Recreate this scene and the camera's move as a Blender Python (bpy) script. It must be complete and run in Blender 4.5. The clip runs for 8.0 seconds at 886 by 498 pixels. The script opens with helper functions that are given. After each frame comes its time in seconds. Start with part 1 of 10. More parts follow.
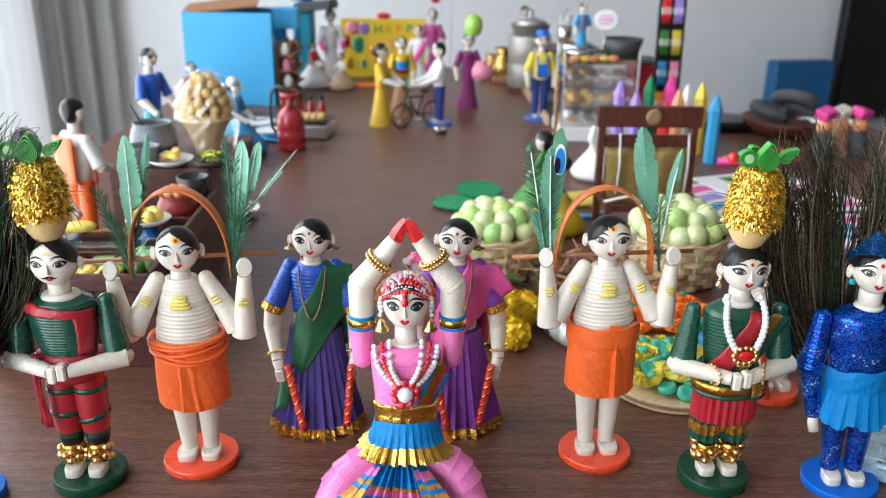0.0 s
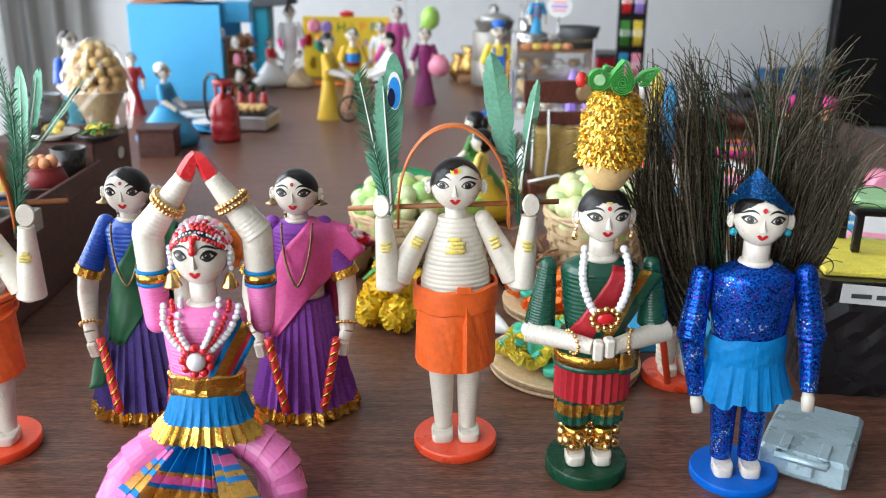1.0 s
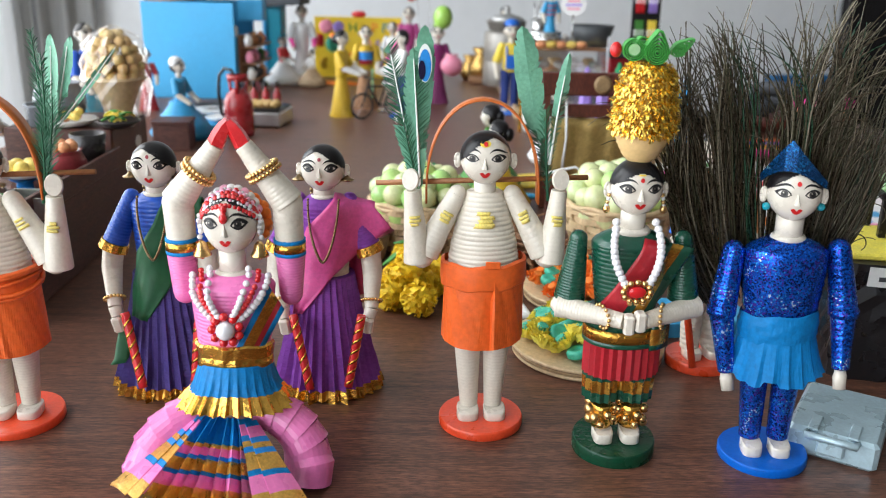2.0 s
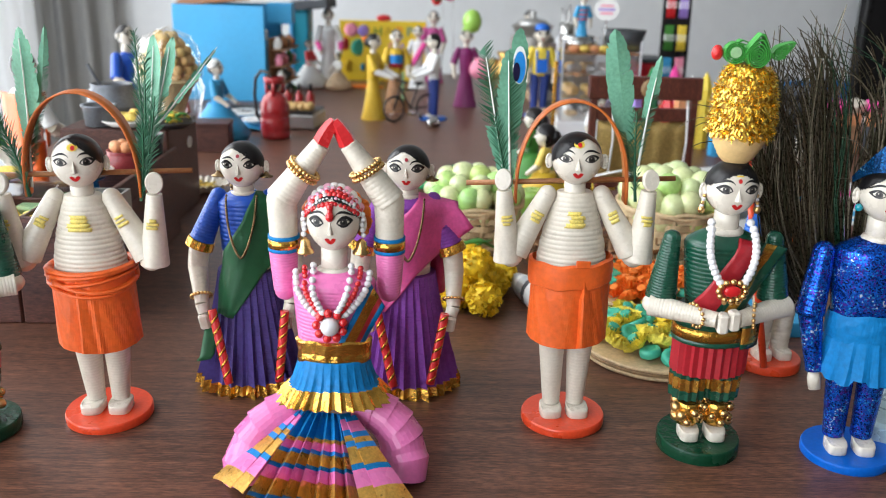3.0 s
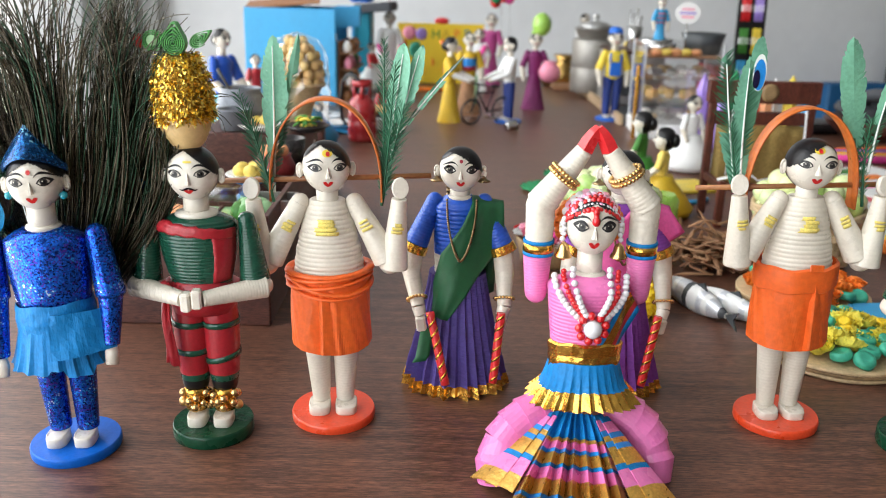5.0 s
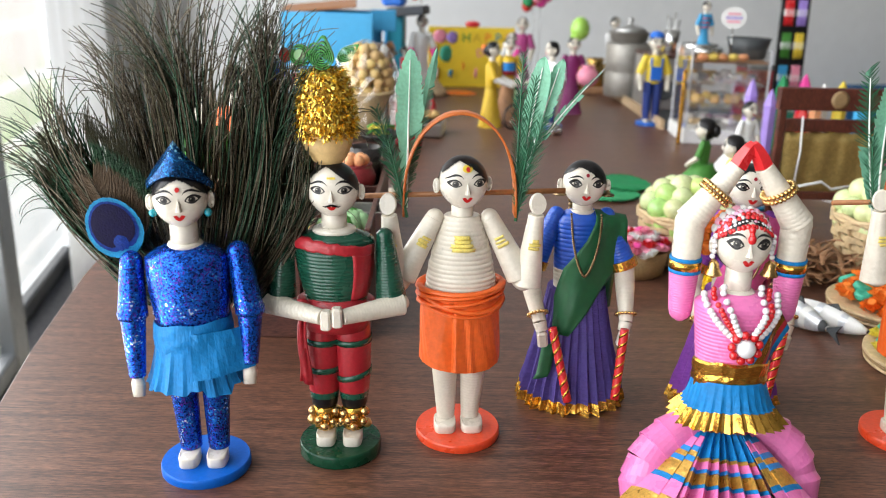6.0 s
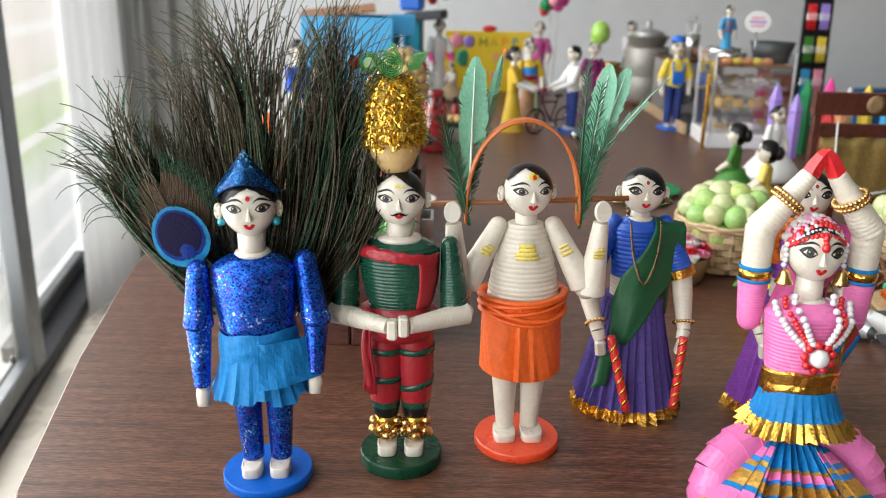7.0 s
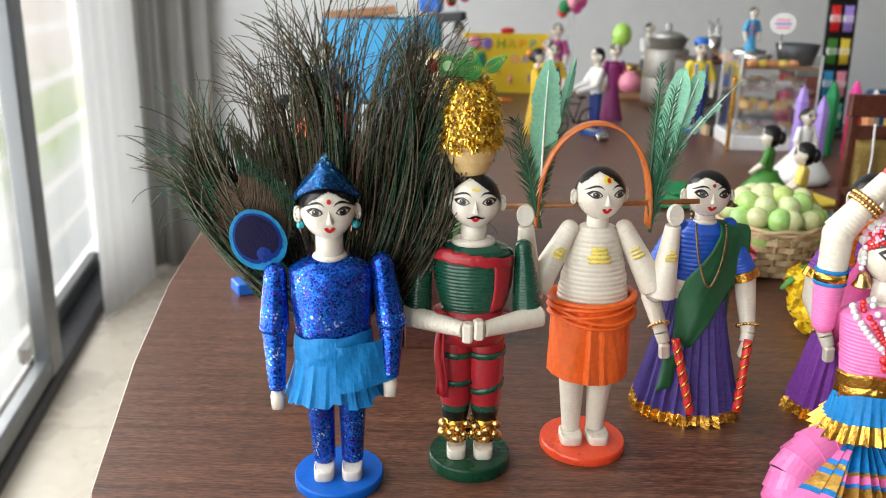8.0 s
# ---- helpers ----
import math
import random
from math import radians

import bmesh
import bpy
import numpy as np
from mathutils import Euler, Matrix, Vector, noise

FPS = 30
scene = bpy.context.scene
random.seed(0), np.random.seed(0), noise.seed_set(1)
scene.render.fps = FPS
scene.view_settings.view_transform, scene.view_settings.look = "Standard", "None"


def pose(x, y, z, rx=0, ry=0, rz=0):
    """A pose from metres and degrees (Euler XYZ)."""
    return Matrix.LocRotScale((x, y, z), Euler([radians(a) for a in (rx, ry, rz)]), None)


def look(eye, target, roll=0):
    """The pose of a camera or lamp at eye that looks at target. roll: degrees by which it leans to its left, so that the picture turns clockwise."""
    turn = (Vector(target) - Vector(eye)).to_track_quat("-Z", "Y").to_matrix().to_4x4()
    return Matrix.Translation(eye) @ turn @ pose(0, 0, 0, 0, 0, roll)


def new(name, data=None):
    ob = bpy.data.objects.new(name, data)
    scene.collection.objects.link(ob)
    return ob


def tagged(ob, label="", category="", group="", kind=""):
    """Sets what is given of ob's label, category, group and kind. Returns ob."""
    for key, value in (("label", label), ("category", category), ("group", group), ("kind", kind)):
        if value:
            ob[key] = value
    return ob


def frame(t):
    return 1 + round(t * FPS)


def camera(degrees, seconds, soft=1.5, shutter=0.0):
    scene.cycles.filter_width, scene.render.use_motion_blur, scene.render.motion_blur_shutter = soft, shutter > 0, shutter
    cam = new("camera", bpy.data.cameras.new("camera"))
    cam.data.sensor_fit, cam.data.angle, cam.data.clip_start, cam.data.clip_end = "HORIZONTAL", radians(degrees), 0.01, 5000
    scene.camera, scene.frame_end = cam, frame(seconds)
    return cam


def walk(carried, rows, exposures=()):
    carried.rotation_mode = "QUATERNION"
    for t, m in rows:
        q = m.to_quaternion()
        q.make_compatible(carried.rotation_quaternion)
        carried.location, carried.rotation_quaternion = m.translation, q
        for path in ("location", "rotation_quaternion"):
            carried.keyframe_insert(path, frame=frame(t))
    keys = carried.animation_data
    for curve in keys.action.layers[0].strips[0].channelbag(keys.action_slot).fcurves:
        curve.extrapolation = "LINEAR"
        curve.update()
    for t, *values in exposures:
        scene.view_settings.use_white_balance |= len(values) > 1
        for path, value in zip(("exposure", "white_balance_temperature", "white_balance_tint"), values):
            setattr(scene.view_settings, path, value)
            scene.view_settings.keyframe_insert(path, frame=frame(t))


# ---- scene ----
cam = camera(54.31, 8.0, soft=1.0)
cam.data.dof.use_dof, cam.data.dof.focus_distance, cam.data.dof.aperture_fstop = True, 0.48, 11.5
PATH = [
    (0, (0.01593, 0.07505, 1.07659), (0.08153, 1.95527, 0.39801), 0.83),
    (0.5, (0.07091, 0.11112, 1.03976), (0.11743, 2.00360, 0.39452), 0.37),
    (1, (0.11691, 0.13104, 1.0157), (0.16780, 2.02804, 0.38419), 0.8),
    (1.2, (0.12348, 0.13402, 1.00793), (0.17557, 2.03209, 0.37974), 0.72),
    (2.5, (0.08154, 0.12332, 0.99672), (0.11610, 2.02886, 0.39032), 1.48),
    (3, (0.05771, 0.12124, 0.99605), (0.09003, 2.02756, 0.39198), 1.45),
    (3.5, (0.02948, 0.11836, 1.00023), (0.05856, 2.02529, 0.39791), 1.41),
    (4, (-0.00539, 0.11384, 1.00113), (0.02046, 2.02109, 0.39971), 1.4),
    (5.5, (-0.10254, 0.11525, 0.99574), (-0.08280, 2.02240, 0.39374), 1.42),
    (6, (-0.13943, 0.12408, 1.00109), (-0.11958, 2.03184, 0.40107), 1.41),
    (6.5, (-0.15439, 0.13014, 0.99952), (-0.13723, 2.03842, 0.40105), 1.31),
    (7, (-0.17083, 0.12794, 1.00193), (-0.16008, 2.03801, 0.40904), 1.28),
    (7.5, (-0.18355, 0.12592, 1.00057), (-0.17645, 2.03645, 0.40911), 1.27),
    (8, (-0.20687, 0.12814, 1.00193), (-0.20239, 2.03921, 0.41218), 1.25),
]
WINDOW_WATTS = 168.0
# the camera darkens and warms a little as the window comes into view
TONES = [(0, 0.05, 6280, 10), (1, 0.12, 6300, 10), (2.5, -0.01, 6480, 10), (4, -0.01, 6480, 10), (5.5, 0.01, 6750, 10), (6, -0.02, 6750, 10), (7, -0.22, 6850, 10), (8, -0.20, 6900, 10)]
walk(cam, [(t, look(eye, target, roll)) for t, eye, target, roll in PATH], TONES)

# ---- light ----
sky = bpy.data.worlds.new("sky")
sky.use_nodes = True
scene.world = sky
_nt = sky.node_tree
_tex = _nt.nodes.new("ShaderNodeTexSky")
_tex.sky_type, _tex.sun_disc = "NISHITA", False
_tex.sun_elevation, _tex.sun_rotation = radians(50), radians(-60)
_nt.links.new(_tex.outputs[0], _nt.nodes["Background"].inputs[0])
_nt.nodes["Background"].inputs[1].default_value = 0.12

sun = new("sun", bpy.data.lights.new("sun", "SUN"))
sun.data.energy, sun.data.angle, sun.data.color = 1.0, radians(12), (1.0, 0.96, 0.9)
sun.matrix_world = look((-6, 2, 7), (0, 0.8, 0.7))

# room axes: the window wall runs ten degrees off the row of dolls
ROOM = Matrix.Translation((-1.20, 2.05, 0)) @ Matrix.Rotation(radians(9.9), 4, "Z")


def daylight(name, centre, size, watts, colour):
    """The sky's light in the opening of a window."""
    lamp = new(name, bpy.data.lights.new(name, "AREA"))
    lamp.data.shape, lamp.data.size, lamp.data.size_y = "RECTANGLE", size[0], size[1]
    lamp.data.energy, lamp.data.color = watts, colour
    lamp.matrix_world = ROOM @ Matrix.Translation(centre) @ Matrix.Rotation(radians(-90), 4, "Y") @ Matrix.Rotation(radians(90), 4, "Z")
    return lamp


daylight("window_light", (-0.10, -1.95, 1.35), (4.6, 2.3), WINDOW_WATTS, (0.93, 0.97, 1.0))


# ---- materials ----
def mat(name, col, rough=0.5, metal=0.0, var=0.12, scale=60.0, bump=0.15, bump_scale=300.0, fine=None, spec=0.5, coat=0.0, hue=None):
    """A procedural surface: two scales of tone variation and a fine relief."""
    m = bpy.data.materials.new(name)
    m.use_nodes = True
    nt = m.node_tree
    n, l = nt.nodes, nt.links
    b = n["Principled BSDF"]
    tc = n.new("ShaderNodeTexCoord")
    a = n.new("ShaderNodeTexNoise")
    a.inputs["Scale"].default_value, a.inputs["Detail"].default_value = scale, 4
    c = n.new("ShaderNodeTexNoise")
    c.inputs["Scale"].default_value, c.inputs["Detail"].default_value = scale * 8, 2
    add = n.new("ShaderNodeMath")
    add.operation = "ADD"
    l.new(tc.outputs["Object"], a.inputs["Vector"])
    l.new(tc.outputs["Object"], c.inputs["Vector"])
    l.new(a.outputs[0], add.inputs[0])
    l.new(c.outputs[0], add.inputs[1])
    ramp = n.new("ShaderNodeMapRange")
    ramp.inputs[1].default_value, ramp.inputs[2].default_value = 0.65, 1.35
    ramp.inputs[3].default_value, ramp.inputs[4].default_value = 1 - var, 1 + var
    l.new(add.outputs[0], ramp.inputs[0])
    hsv = n.new("ShaderNodeHueSaturation")
    hsv.inputs["Color"].default_value = (*col, 1)
    l.new(ramp.outputs[0], hsv.inputs["Value"])
    l.new(hsv.outputs[0], b.inputs["Base Color"])
    if hue:
        oi = n.new("ShaderNodeObjectInfo")
        mr = n.new("ShaderNodeMapRange")
        mr.inputs[3].default_value, mr.inputs[4].default_value = 0.5 - hue, 0.5 + hue
        l.new(oi.outputs["Random"], mr.inputs[0])
        l.new(mr.outputs[0], hsv.inputs["Hue"])
    rr = n.new("ShaderNodeMapRange")
    rr.inputs[1].default_value, rr.inputs[2].default_value = 0.3, 0.7
    rr.inputs[3].default_value, rr.inputs[4].default_value = max(0.02, rough - 0.08), min(1, rough + 0.08)
    l.new(a.outputs[0], rr.inputs[0])
    l.new(rr.outputs[0], b.inputs["Roughness"])
    b.inputs["Metallic"].default_value = metal
    b.inputs["Specular IOR Level"].default_value = spec
    b.inputs["Coat Weight"].default_value = coat
    b.inputs["Coat Roughness"].default_value = 0.15
    if bump:
        t = n.new("ShaderNodeTexNoise")
        t.inputs["Scale"].default_value, t.inputs["Detail"].default_value = bump_scale, 3
        if fine:
            mp = n.new("ShaderNodeMapping")
            mp.inputs["Scale"].default_value = fine
            l.new(tc.outputs["Object"], mp.inputs["Vector"])
            l.new(mp.outputs[0], t.inputs["Vector"])
        else:
            l.new(tc.outputs["Object"], t.inputs["Vector"])
        bp = n.new("ShaderNodeBump")
        bp.inputs["Strength"].default_value, bp.inputs["Distance"].default_value = bump, 0.001
        l.new(t.outputs[0], bp.inputs["Height"])
        l.new(bp.outputs[0], b.inputs["Normal"])
    return m


def glitter_mat(name, cols, scale=1100.0, base_rough=0.24):
    """Glitter paint: small flakes, each with a tone and tilt of its own."""
    m = bpy.data.materials.new(name)
    m.use_nodes = True
    nt = m.node_tree
    n, l = nt.nodes, nt.links
    b = n["Principled BSDF"]
    tc = n.new("ShaderNodeTexCoord")
    v = n.new("ShaderNodeTexVoronoi")
    v.inputs["Scale"].default_value = scale
    l.new(tc.outputs["Object"], v.inputs["Vector"])
    sep = n.new("ShaderNodeSeparateColor")
    l.new(v.outputs["Color"], sep.inputs[0])
    big = n.new("ShaderNodeTexNoise")
    big.inputs["Scale"].default_value = 70
    l.new(tc.outputs["Object"], big.inputs["Vector"])
    mx = n.new("ShaderNodeMath")
    mx.operation = "MULTIPLY_ADD"
    mx.inputs[1].default_value = 0.8
    l.new(sep.outputs[0], mx.inputs[0])
    sh = n.new("ShaderNodeMapRange")
    sh.inputs[1].default_value, sh.inputs[2].default_value, sh.inputs[3].default_value, sh.inputs[4].default_value = 0.3, 0.7, -0.12, 0.3
    l.new(big.outputs[0], sh.inputs[0])
    l.new(sh.outputs[0], mx.inputs[2])
    ramp = n.new("ShaderNodeValToRGB")
    ramp.color_ramp.interpolation = "CONSTANT"
    els = ramp.color_ramp.elements
    for k, (p, col) in enumerate(cols):
        e = els[k] if k < 2 else els.new(p)
        e.position, e.color = p, (*col, 1)
    l.new(mx.outputs[0], ramp.inputs[0])
    l.new(ramp.outputs[0], b.inputs["Base Color"])
    b.inputs["Metallic"].default_value, b.inputs["Roughness"].default_value = 0.72, base_rough
    bp = n.new("ShaderNodeBump")
    bp.inputs["Strength"].default_value, bp.inputs["Distance"].default_value = 0.9, 0.0006
    l.new(sep.outputs[1], bp.inputs["Height"])
    l.new(bp.outputs[0], b.inputs["Normal"])
    return m


def glass_mat(name, rough=0.02, alpha=0.12, col=(1, 1, 1)):
    """Clear film or glass: mostly see-through with a gloss on it."""
    m = bpy.data.materials.new(name)
    m.use_nodes = True
    nt = m.node_tree
    n, l = nt.nodes, nt.links
    n.remove(n["Principled BSDF"])
    b = n.new("ShaderNodeBsdfGlossy")
    b.inputs["Color"].default_value = (*col, 1)
    b.inputs["Roughness"].default_value = rough
    tr = n.new("ShaderNodeBsdfTransparent")
    mix = n.new("ShaderNodeMixShader")
    fr = n.new("ShaderNodeLayerWeight")
    fr.inputs[0].default_value = 0.5
    pw = n.new("ShaderNodeMath")
    pw.operation, pw.inputs[1].default_value = "POWER", 5.0
    l.new(fr.outputs["Facing"], pw.inputs[0])
    ad = n.new("ShaderNodeMath")
    ad.inputs[1].default_value = alpha + 0.02
    l.new(pw.outputs[0], ad.inputs[0])
    l.new(ad.outputs[0], mix.inputs[0])
    l.new(tr.outputs[0], mix.inputs[1])
    l.new(b.outputs[0], mix.inputs[2])
    l.new(mix.outputs[0], n["Material Output"].inputs[0])
    return m


def wood_mat(name, dark, light, stretch, rough=0.3, scale=1.0, coat=0.0, spec=0.5):
    """Wood with long grain streaks, pores and a worn varnish."""
    m = bpy.data.materials.new(name)
    m.use_nodes = True
    nt = m.node_tree
    n, l = nt.nodes, nt.links
    b = n["Principled BSDF"]
    tc = n.new("ShaderNodeTexCoord")
    mp = n.new("ShaderNodeMapping")
    mp.inputs["Scale"].default_value = stretch
    l.new(tc.outputs["Object"], mp.inputs["Vector"])
    a = n.new("ShaderNodeTexNoise")
    a.inputs["Scale"].default_value, a.inputs["Detail"].default_value, a.inputs["Roughness"].default_value = 14 * scale, 8, 0.68
    c = n.new("ShaderNodeTexNoise")
    c.inputs["Scale"].default_value, c.inputs["Detail"].default_value = 3 * scale, 3
    l.new(mp.outputs[0], a.inputs["Vector"])
    l.new(mp.outputs[0], c.inputs["Vector"])
    mul = n.new("ShaderNodeMath")
    mul.operation = "MULTIPLY_ADD"
    mul.inputs[1].default_value = 0.34
    l.new(c.outputs[0], mul.inputs[0])
    half = n.new("ShaderNodeMath")
    half.operation = "MULTIPLY"
    half.inputs[1].default_value = 0.66
    l.new(a.outputs[0], half.inputs[0])
    l.new(half.outputs[0], mul.inputs[2])
    ramp = n.new("ShaderNodeValToRGB")
    ramp.color_ramp.elements[0].position, ramp.color_ramp.elements[0].color = 0.34, (*dark, 1)
    ramp.color_ramp.elements[1].position, ramp.color_ramp.elements[1].color = 0.66, (*light, 1)
    l.new(mul.outputs[0], ramp.inputs[0])
    # fine pores: short thin streaks along the grain
    mp2, pores = n.new("ShaderNodeMapping"), n.new("ShaderNodeTexNoise")
    mp2.inputs["Scale"].default_value = tuple(190.0 if v == min(stretch) else 1250.0 for v in stretch)
    pores.inputs["Scale"].default_value, pores.inputs["Detail"].default_value = 1.0, 3
    l.new(tc.outputs["Object"], mp2.inputs["Vector"])
    l.new(mp2.outputs[0], pores.inputs["Vector"])
    tone, hs = n.new("ShaderNodeMapRange"), n.new("ShaderNodeHueSaturation")
    tone.inputs[1].default_value, tone.inputs[2].default_value = 0.32, 0.68
    tone.inputs[3].default_value, tone.inputs[4].default_value = 0.48, 1.56
    l.new(pores.outputs[0], tone.inputs[0])
    l.new(tone.outputs[0], hs.inputs["Value"])
    l.new(ramp.outputs[0], hs.inputs["Color"])
    l.new(hs.outputs[0], b.inputs["Base Color"])
    rr = n.new("ShaderNodeMapRange")
    rr.inputs[3].default_value, rr.inputs[4].default_value = rough - 0.07, rough + 0.1
    l.new(a.outputs[0], rr.inputs[0])
    l.new(rr.outputs[0], b.inputs["Roughness"])
    b.inputs["Specular IOR Level"].default_value = spec
    b.inputs["Coat Weight"].default_value = coat
    b.inputs["Coat Roughness"].default_value = 0.2
    bp = n.new("ShaderNodeBump")
    bp.inputs["Strength"].default_value, bp.inputs["Distance"].default_value = 0.12, 0.0008
    l.new(a.outputs[0], bp.inputs["Height"])
    l.new(bp.outputs[0], b.inputs["Normal"])
    return m


M_TABLE = wood_mat("table_veneer", (0.036, 0.0145, 0.0092), (0.195, 0.084, 0.052), (0.8, 15.0, 15.0), rough=0.37, scale=3.2, spec=0.5)
M_BROWNBOX = wood_mat("stained_ply", (0.042, 0.014, 0.011), (0.105, 0.036, 0.025), (2, 2, 14), rough=0.42)
M_MAHOG = wood_mat("red_brown_stain", (0.060, 0.014, 0.009), (0.12, 0.030, 0.018), (12, 3, 3), rough=0.4)
M_PALEWOOD = wood_mat("pale_wood", (0.42, 0.28, 0.16), (0.62, 0.46, 0.29), (3, 12, 12), rough=0.55)
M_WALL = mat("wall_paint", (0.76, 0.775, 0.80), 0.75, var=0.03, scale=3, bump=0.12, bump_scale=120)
# unseen back and side walls, coloured dark so less fill bounces back
M_WALLBACK = mat("fill_cut_wall_paint", (0.22, 0.20, 0.18), 0.75, var=0.04, scale=3, bump=0.12, bump_scale=120)
# white of the unseen ceiling, darkened to weaken bounced light
M_DIMWHITE = mat("dimmed_white_paint", (0.38, 0.38, 0.37), 0.85, var=0.02, scale=3, bump=0.05)
M_FLOOR = mat("cream_floor_tile", (0.62, 0.56, 0.47), 0.28, var=0.08, scale=4, bump=0.03)
M_GROUT = mat("grout", (0.42, 0.38, 0.33), 0.8)
def sheer_mat(name, col, through_light):
    """Thin cloth that lets part of the daylight through."""
    m = mat(name, col, 0.85, var=0.04, scale=20, bump=0.3, bump_scale=900)
    n, l = m.node_tree.nodes, m.node_tree.links
    t, mix = n.new("ShaderNodeBsdfTranslucent"), n.new("ShaderNodeMixShader")
    t.inputs[0].default_value = (*col, 1)
    mix.inputs[0].default_value = through_light
    l.new(n["Principled BSDF"].outputs[0], mix.inputs[1])
    l.new(t.outputs[0], mix.inputs[2])
    l.new(mix.outputs[0], n["Material Output"].inputs[0])
    return m


M_CURTAIN_W = sheer_mat("white_voile", (0.94, 0.95, 0.97), 0.80)
M_CURTAIN_G = mat("grey_curtain", (0.30, 0.297, 0.29), 0.85, var=0.06, scale=20, bump=0.3, bump_scale=900)
M_ALU = mat("grey_aluminium", (0.20, 0.21, 0.22), 0.4, metal=0.7, var=0.05, bump=0.05)
M_DARKALU = mat("black_rubber_track", (0.03, 0.03, 0.035), 0.55, var=0.1)
M_GLASS = glass_mat("window_glass", alpha=0.02)
M_SKIN = mat("cream_paper", (0.69, 0.63, 0.53), 0.33, var=0.06, scale=90, bump=0.12, bump_scale=500, coat=0.25)
M_SKINP = mat("cream_paint", (0.69, 0.635, 0.545), 0.28, var=0.03, scale=90, bump=0.04, bump_scale=400, coat=0.3)
M_IRIS = mat("dark_grey_paint", (0.030, 0.026, 0.026), 0.35, var=0.15, bump=0.05)
M_BLACK = mat("black_paint", (0.008, 0.007, 0.008), 0.32, var=0.2, bump=0.1, bump_scale=600, spec=0.35)
M_REDP = mat("red_paint", (0.55, 0.02, 0.02), 0.3, var=0.1)
M_YELP = mat("yellow_paint", (0.80, 0.60, 0.06), 0.5, var=0.2)
M_SMEAR = mat("yellow_smear", (0.78, 0.63, 0.16), 0.5, var=0.3, scale=150)
M_ORANGEBASE = mat("orange_red_base", (0.78, 0.070, 0.020), 0.32, var=0.1, bump=0.2, coat=0.2)
M_ORANGE = mat("orange_crepe", (0.78, 0.125, 0.018), 0.42, var=0.14, scale=40, bump=0.35, bump_scale=160)
M_TERRA = mat("orange_ribbon", (0.56, 0.14, 0.025), 0.4, var=0.2, scale=50, bump=0.25, bump_scale=200)
M_STICK = mat("brown_stick", (0.32, 0.13, 0.045), 0.5, var=0.2)
M_GREENBASE = mat("dark_green_base", (0.004, 0.046, 0.021), 0.26, var=0.15, bump=0.35, spec=0.3)
M_GREEN = mat("dark_green_paper", (0.007, 0.066, 0.039), 0.26, var=0.12, bump=0.15, bump_scale=500, coat=0.25)
M_MAROON = mat("red_paper", (0.37, 0.015, 0.024), 0.38, var=0.15, bump=0.3, bump_scale=400, coat=0.1)
M_BLUEBASE = mat("blue_base", (0.002, 0.110, 0.52), 0.38, var=0.1, bump=0.2, spec=0.2)
M_BLUECREPE = mat("sky_blue_crepe", (0.003, 0.185, 0.48), 0.55, var=0.18, scale=50, bump=0.6, bump_scale=160, fine=(3, 3, 0.6), spec=0.25)
M_GLITTER = glitter_mat("blue_glitter", [(0.0, (0.002, 0.022, 0.19)), (0.24, (0.003, 0.075, 0.46)), (0.52, (0.006, 0.14, 0.72)), (0.76, (0.10, 0.03, 0.40)), (0.88, (0.03, 0.36, 0.85)), (0.955, (0.60, 0.74, 1.0))], 1350)
M_GLITTERHAT = glitter_mat("teal_blue_glitter", [(0.0, (0.004, 0.035, 0.12)), (0.35, (0.006, 0.07, 0.22)), (0.7, (0.01, 0.14, 0.38)), (0.90, (0.25, 0.6, 0.85))], 1300)
M_GOLD = mat("gold_foil", (0.70, 0.39, 0.075), 0.20, metal=0.95, var=0.2, scale=80, bump=1.0, bump_scale=170)
M_GOLDFAN = mat("gold_foil_pleats", (0.66, 0.38, 0.085), 0.30, metal=0.60, var=0.25, scale=90, bump=0.9, bump_scale=170)
M_GOLDTRIM = mat("gold_paper", (0.66, 0.35, 0.060), 0.24, metal=0.9, var=0.18, scale=120, bump=0.8, bump_scale=260)
M_GOLDBEAD = mat("gold_bead", (0.78, 0.50, 0.20), 0.27, metal=1.0, var=0.1, bump=0)
M_TINSELCORE = mat("dark_gold_core", (0.34, 0.18, 0.02), 0.5, metal=0.5, var=0.3)
M_TINSEL = mat("gold_tinsel", (1.0, 0.70, 0.14), 0.27, metal=1.0, var=0.25, scale=300, bump=0)
M_PEARL = mat("pearl", (0.74, 0.73, 0.75), 0.16, var=0.03, bump=0, coat=0.6)
M_REDBEAD = mat("red_bead", (0.62, 0.015, 0.02), 0.15, var=0.1, bump=0, coat=0.6)
M_TAN = mat("tan_coiled_paper", (0.66, 0.45, 0.20), 0.45, var=0.1, bump=0.2, bump_scale=300)
M_QGREEN = mat("bright_green_quill", (0.05, 0.32, 0.05), 0.42, var=0.12, bump=0.1)
M_QLIGHT = mat("pale_green_quill", (0.32, 0.55, 0.28), 0.45, var=0.1, bump=0.1)
M_FEATHER = mat("green_paper_feather", (0.150, 0.385, 0.260), 0.5, var=0.2, scale=70, bump=0.2)
M_FEATHERD = mat("dark_green_feather", (0.018, 0.12, 0.058), 0.5, var=0.25, scale=70, bump=0.15)
M_SPINE = mat("white_rib", (0.78, 0.82, 0.78), 0.5, var=0.05)
M_PBLUE = mat("bright_blue_paper", (0.01, 0.22, 0.62), 0.4, var=0.1)
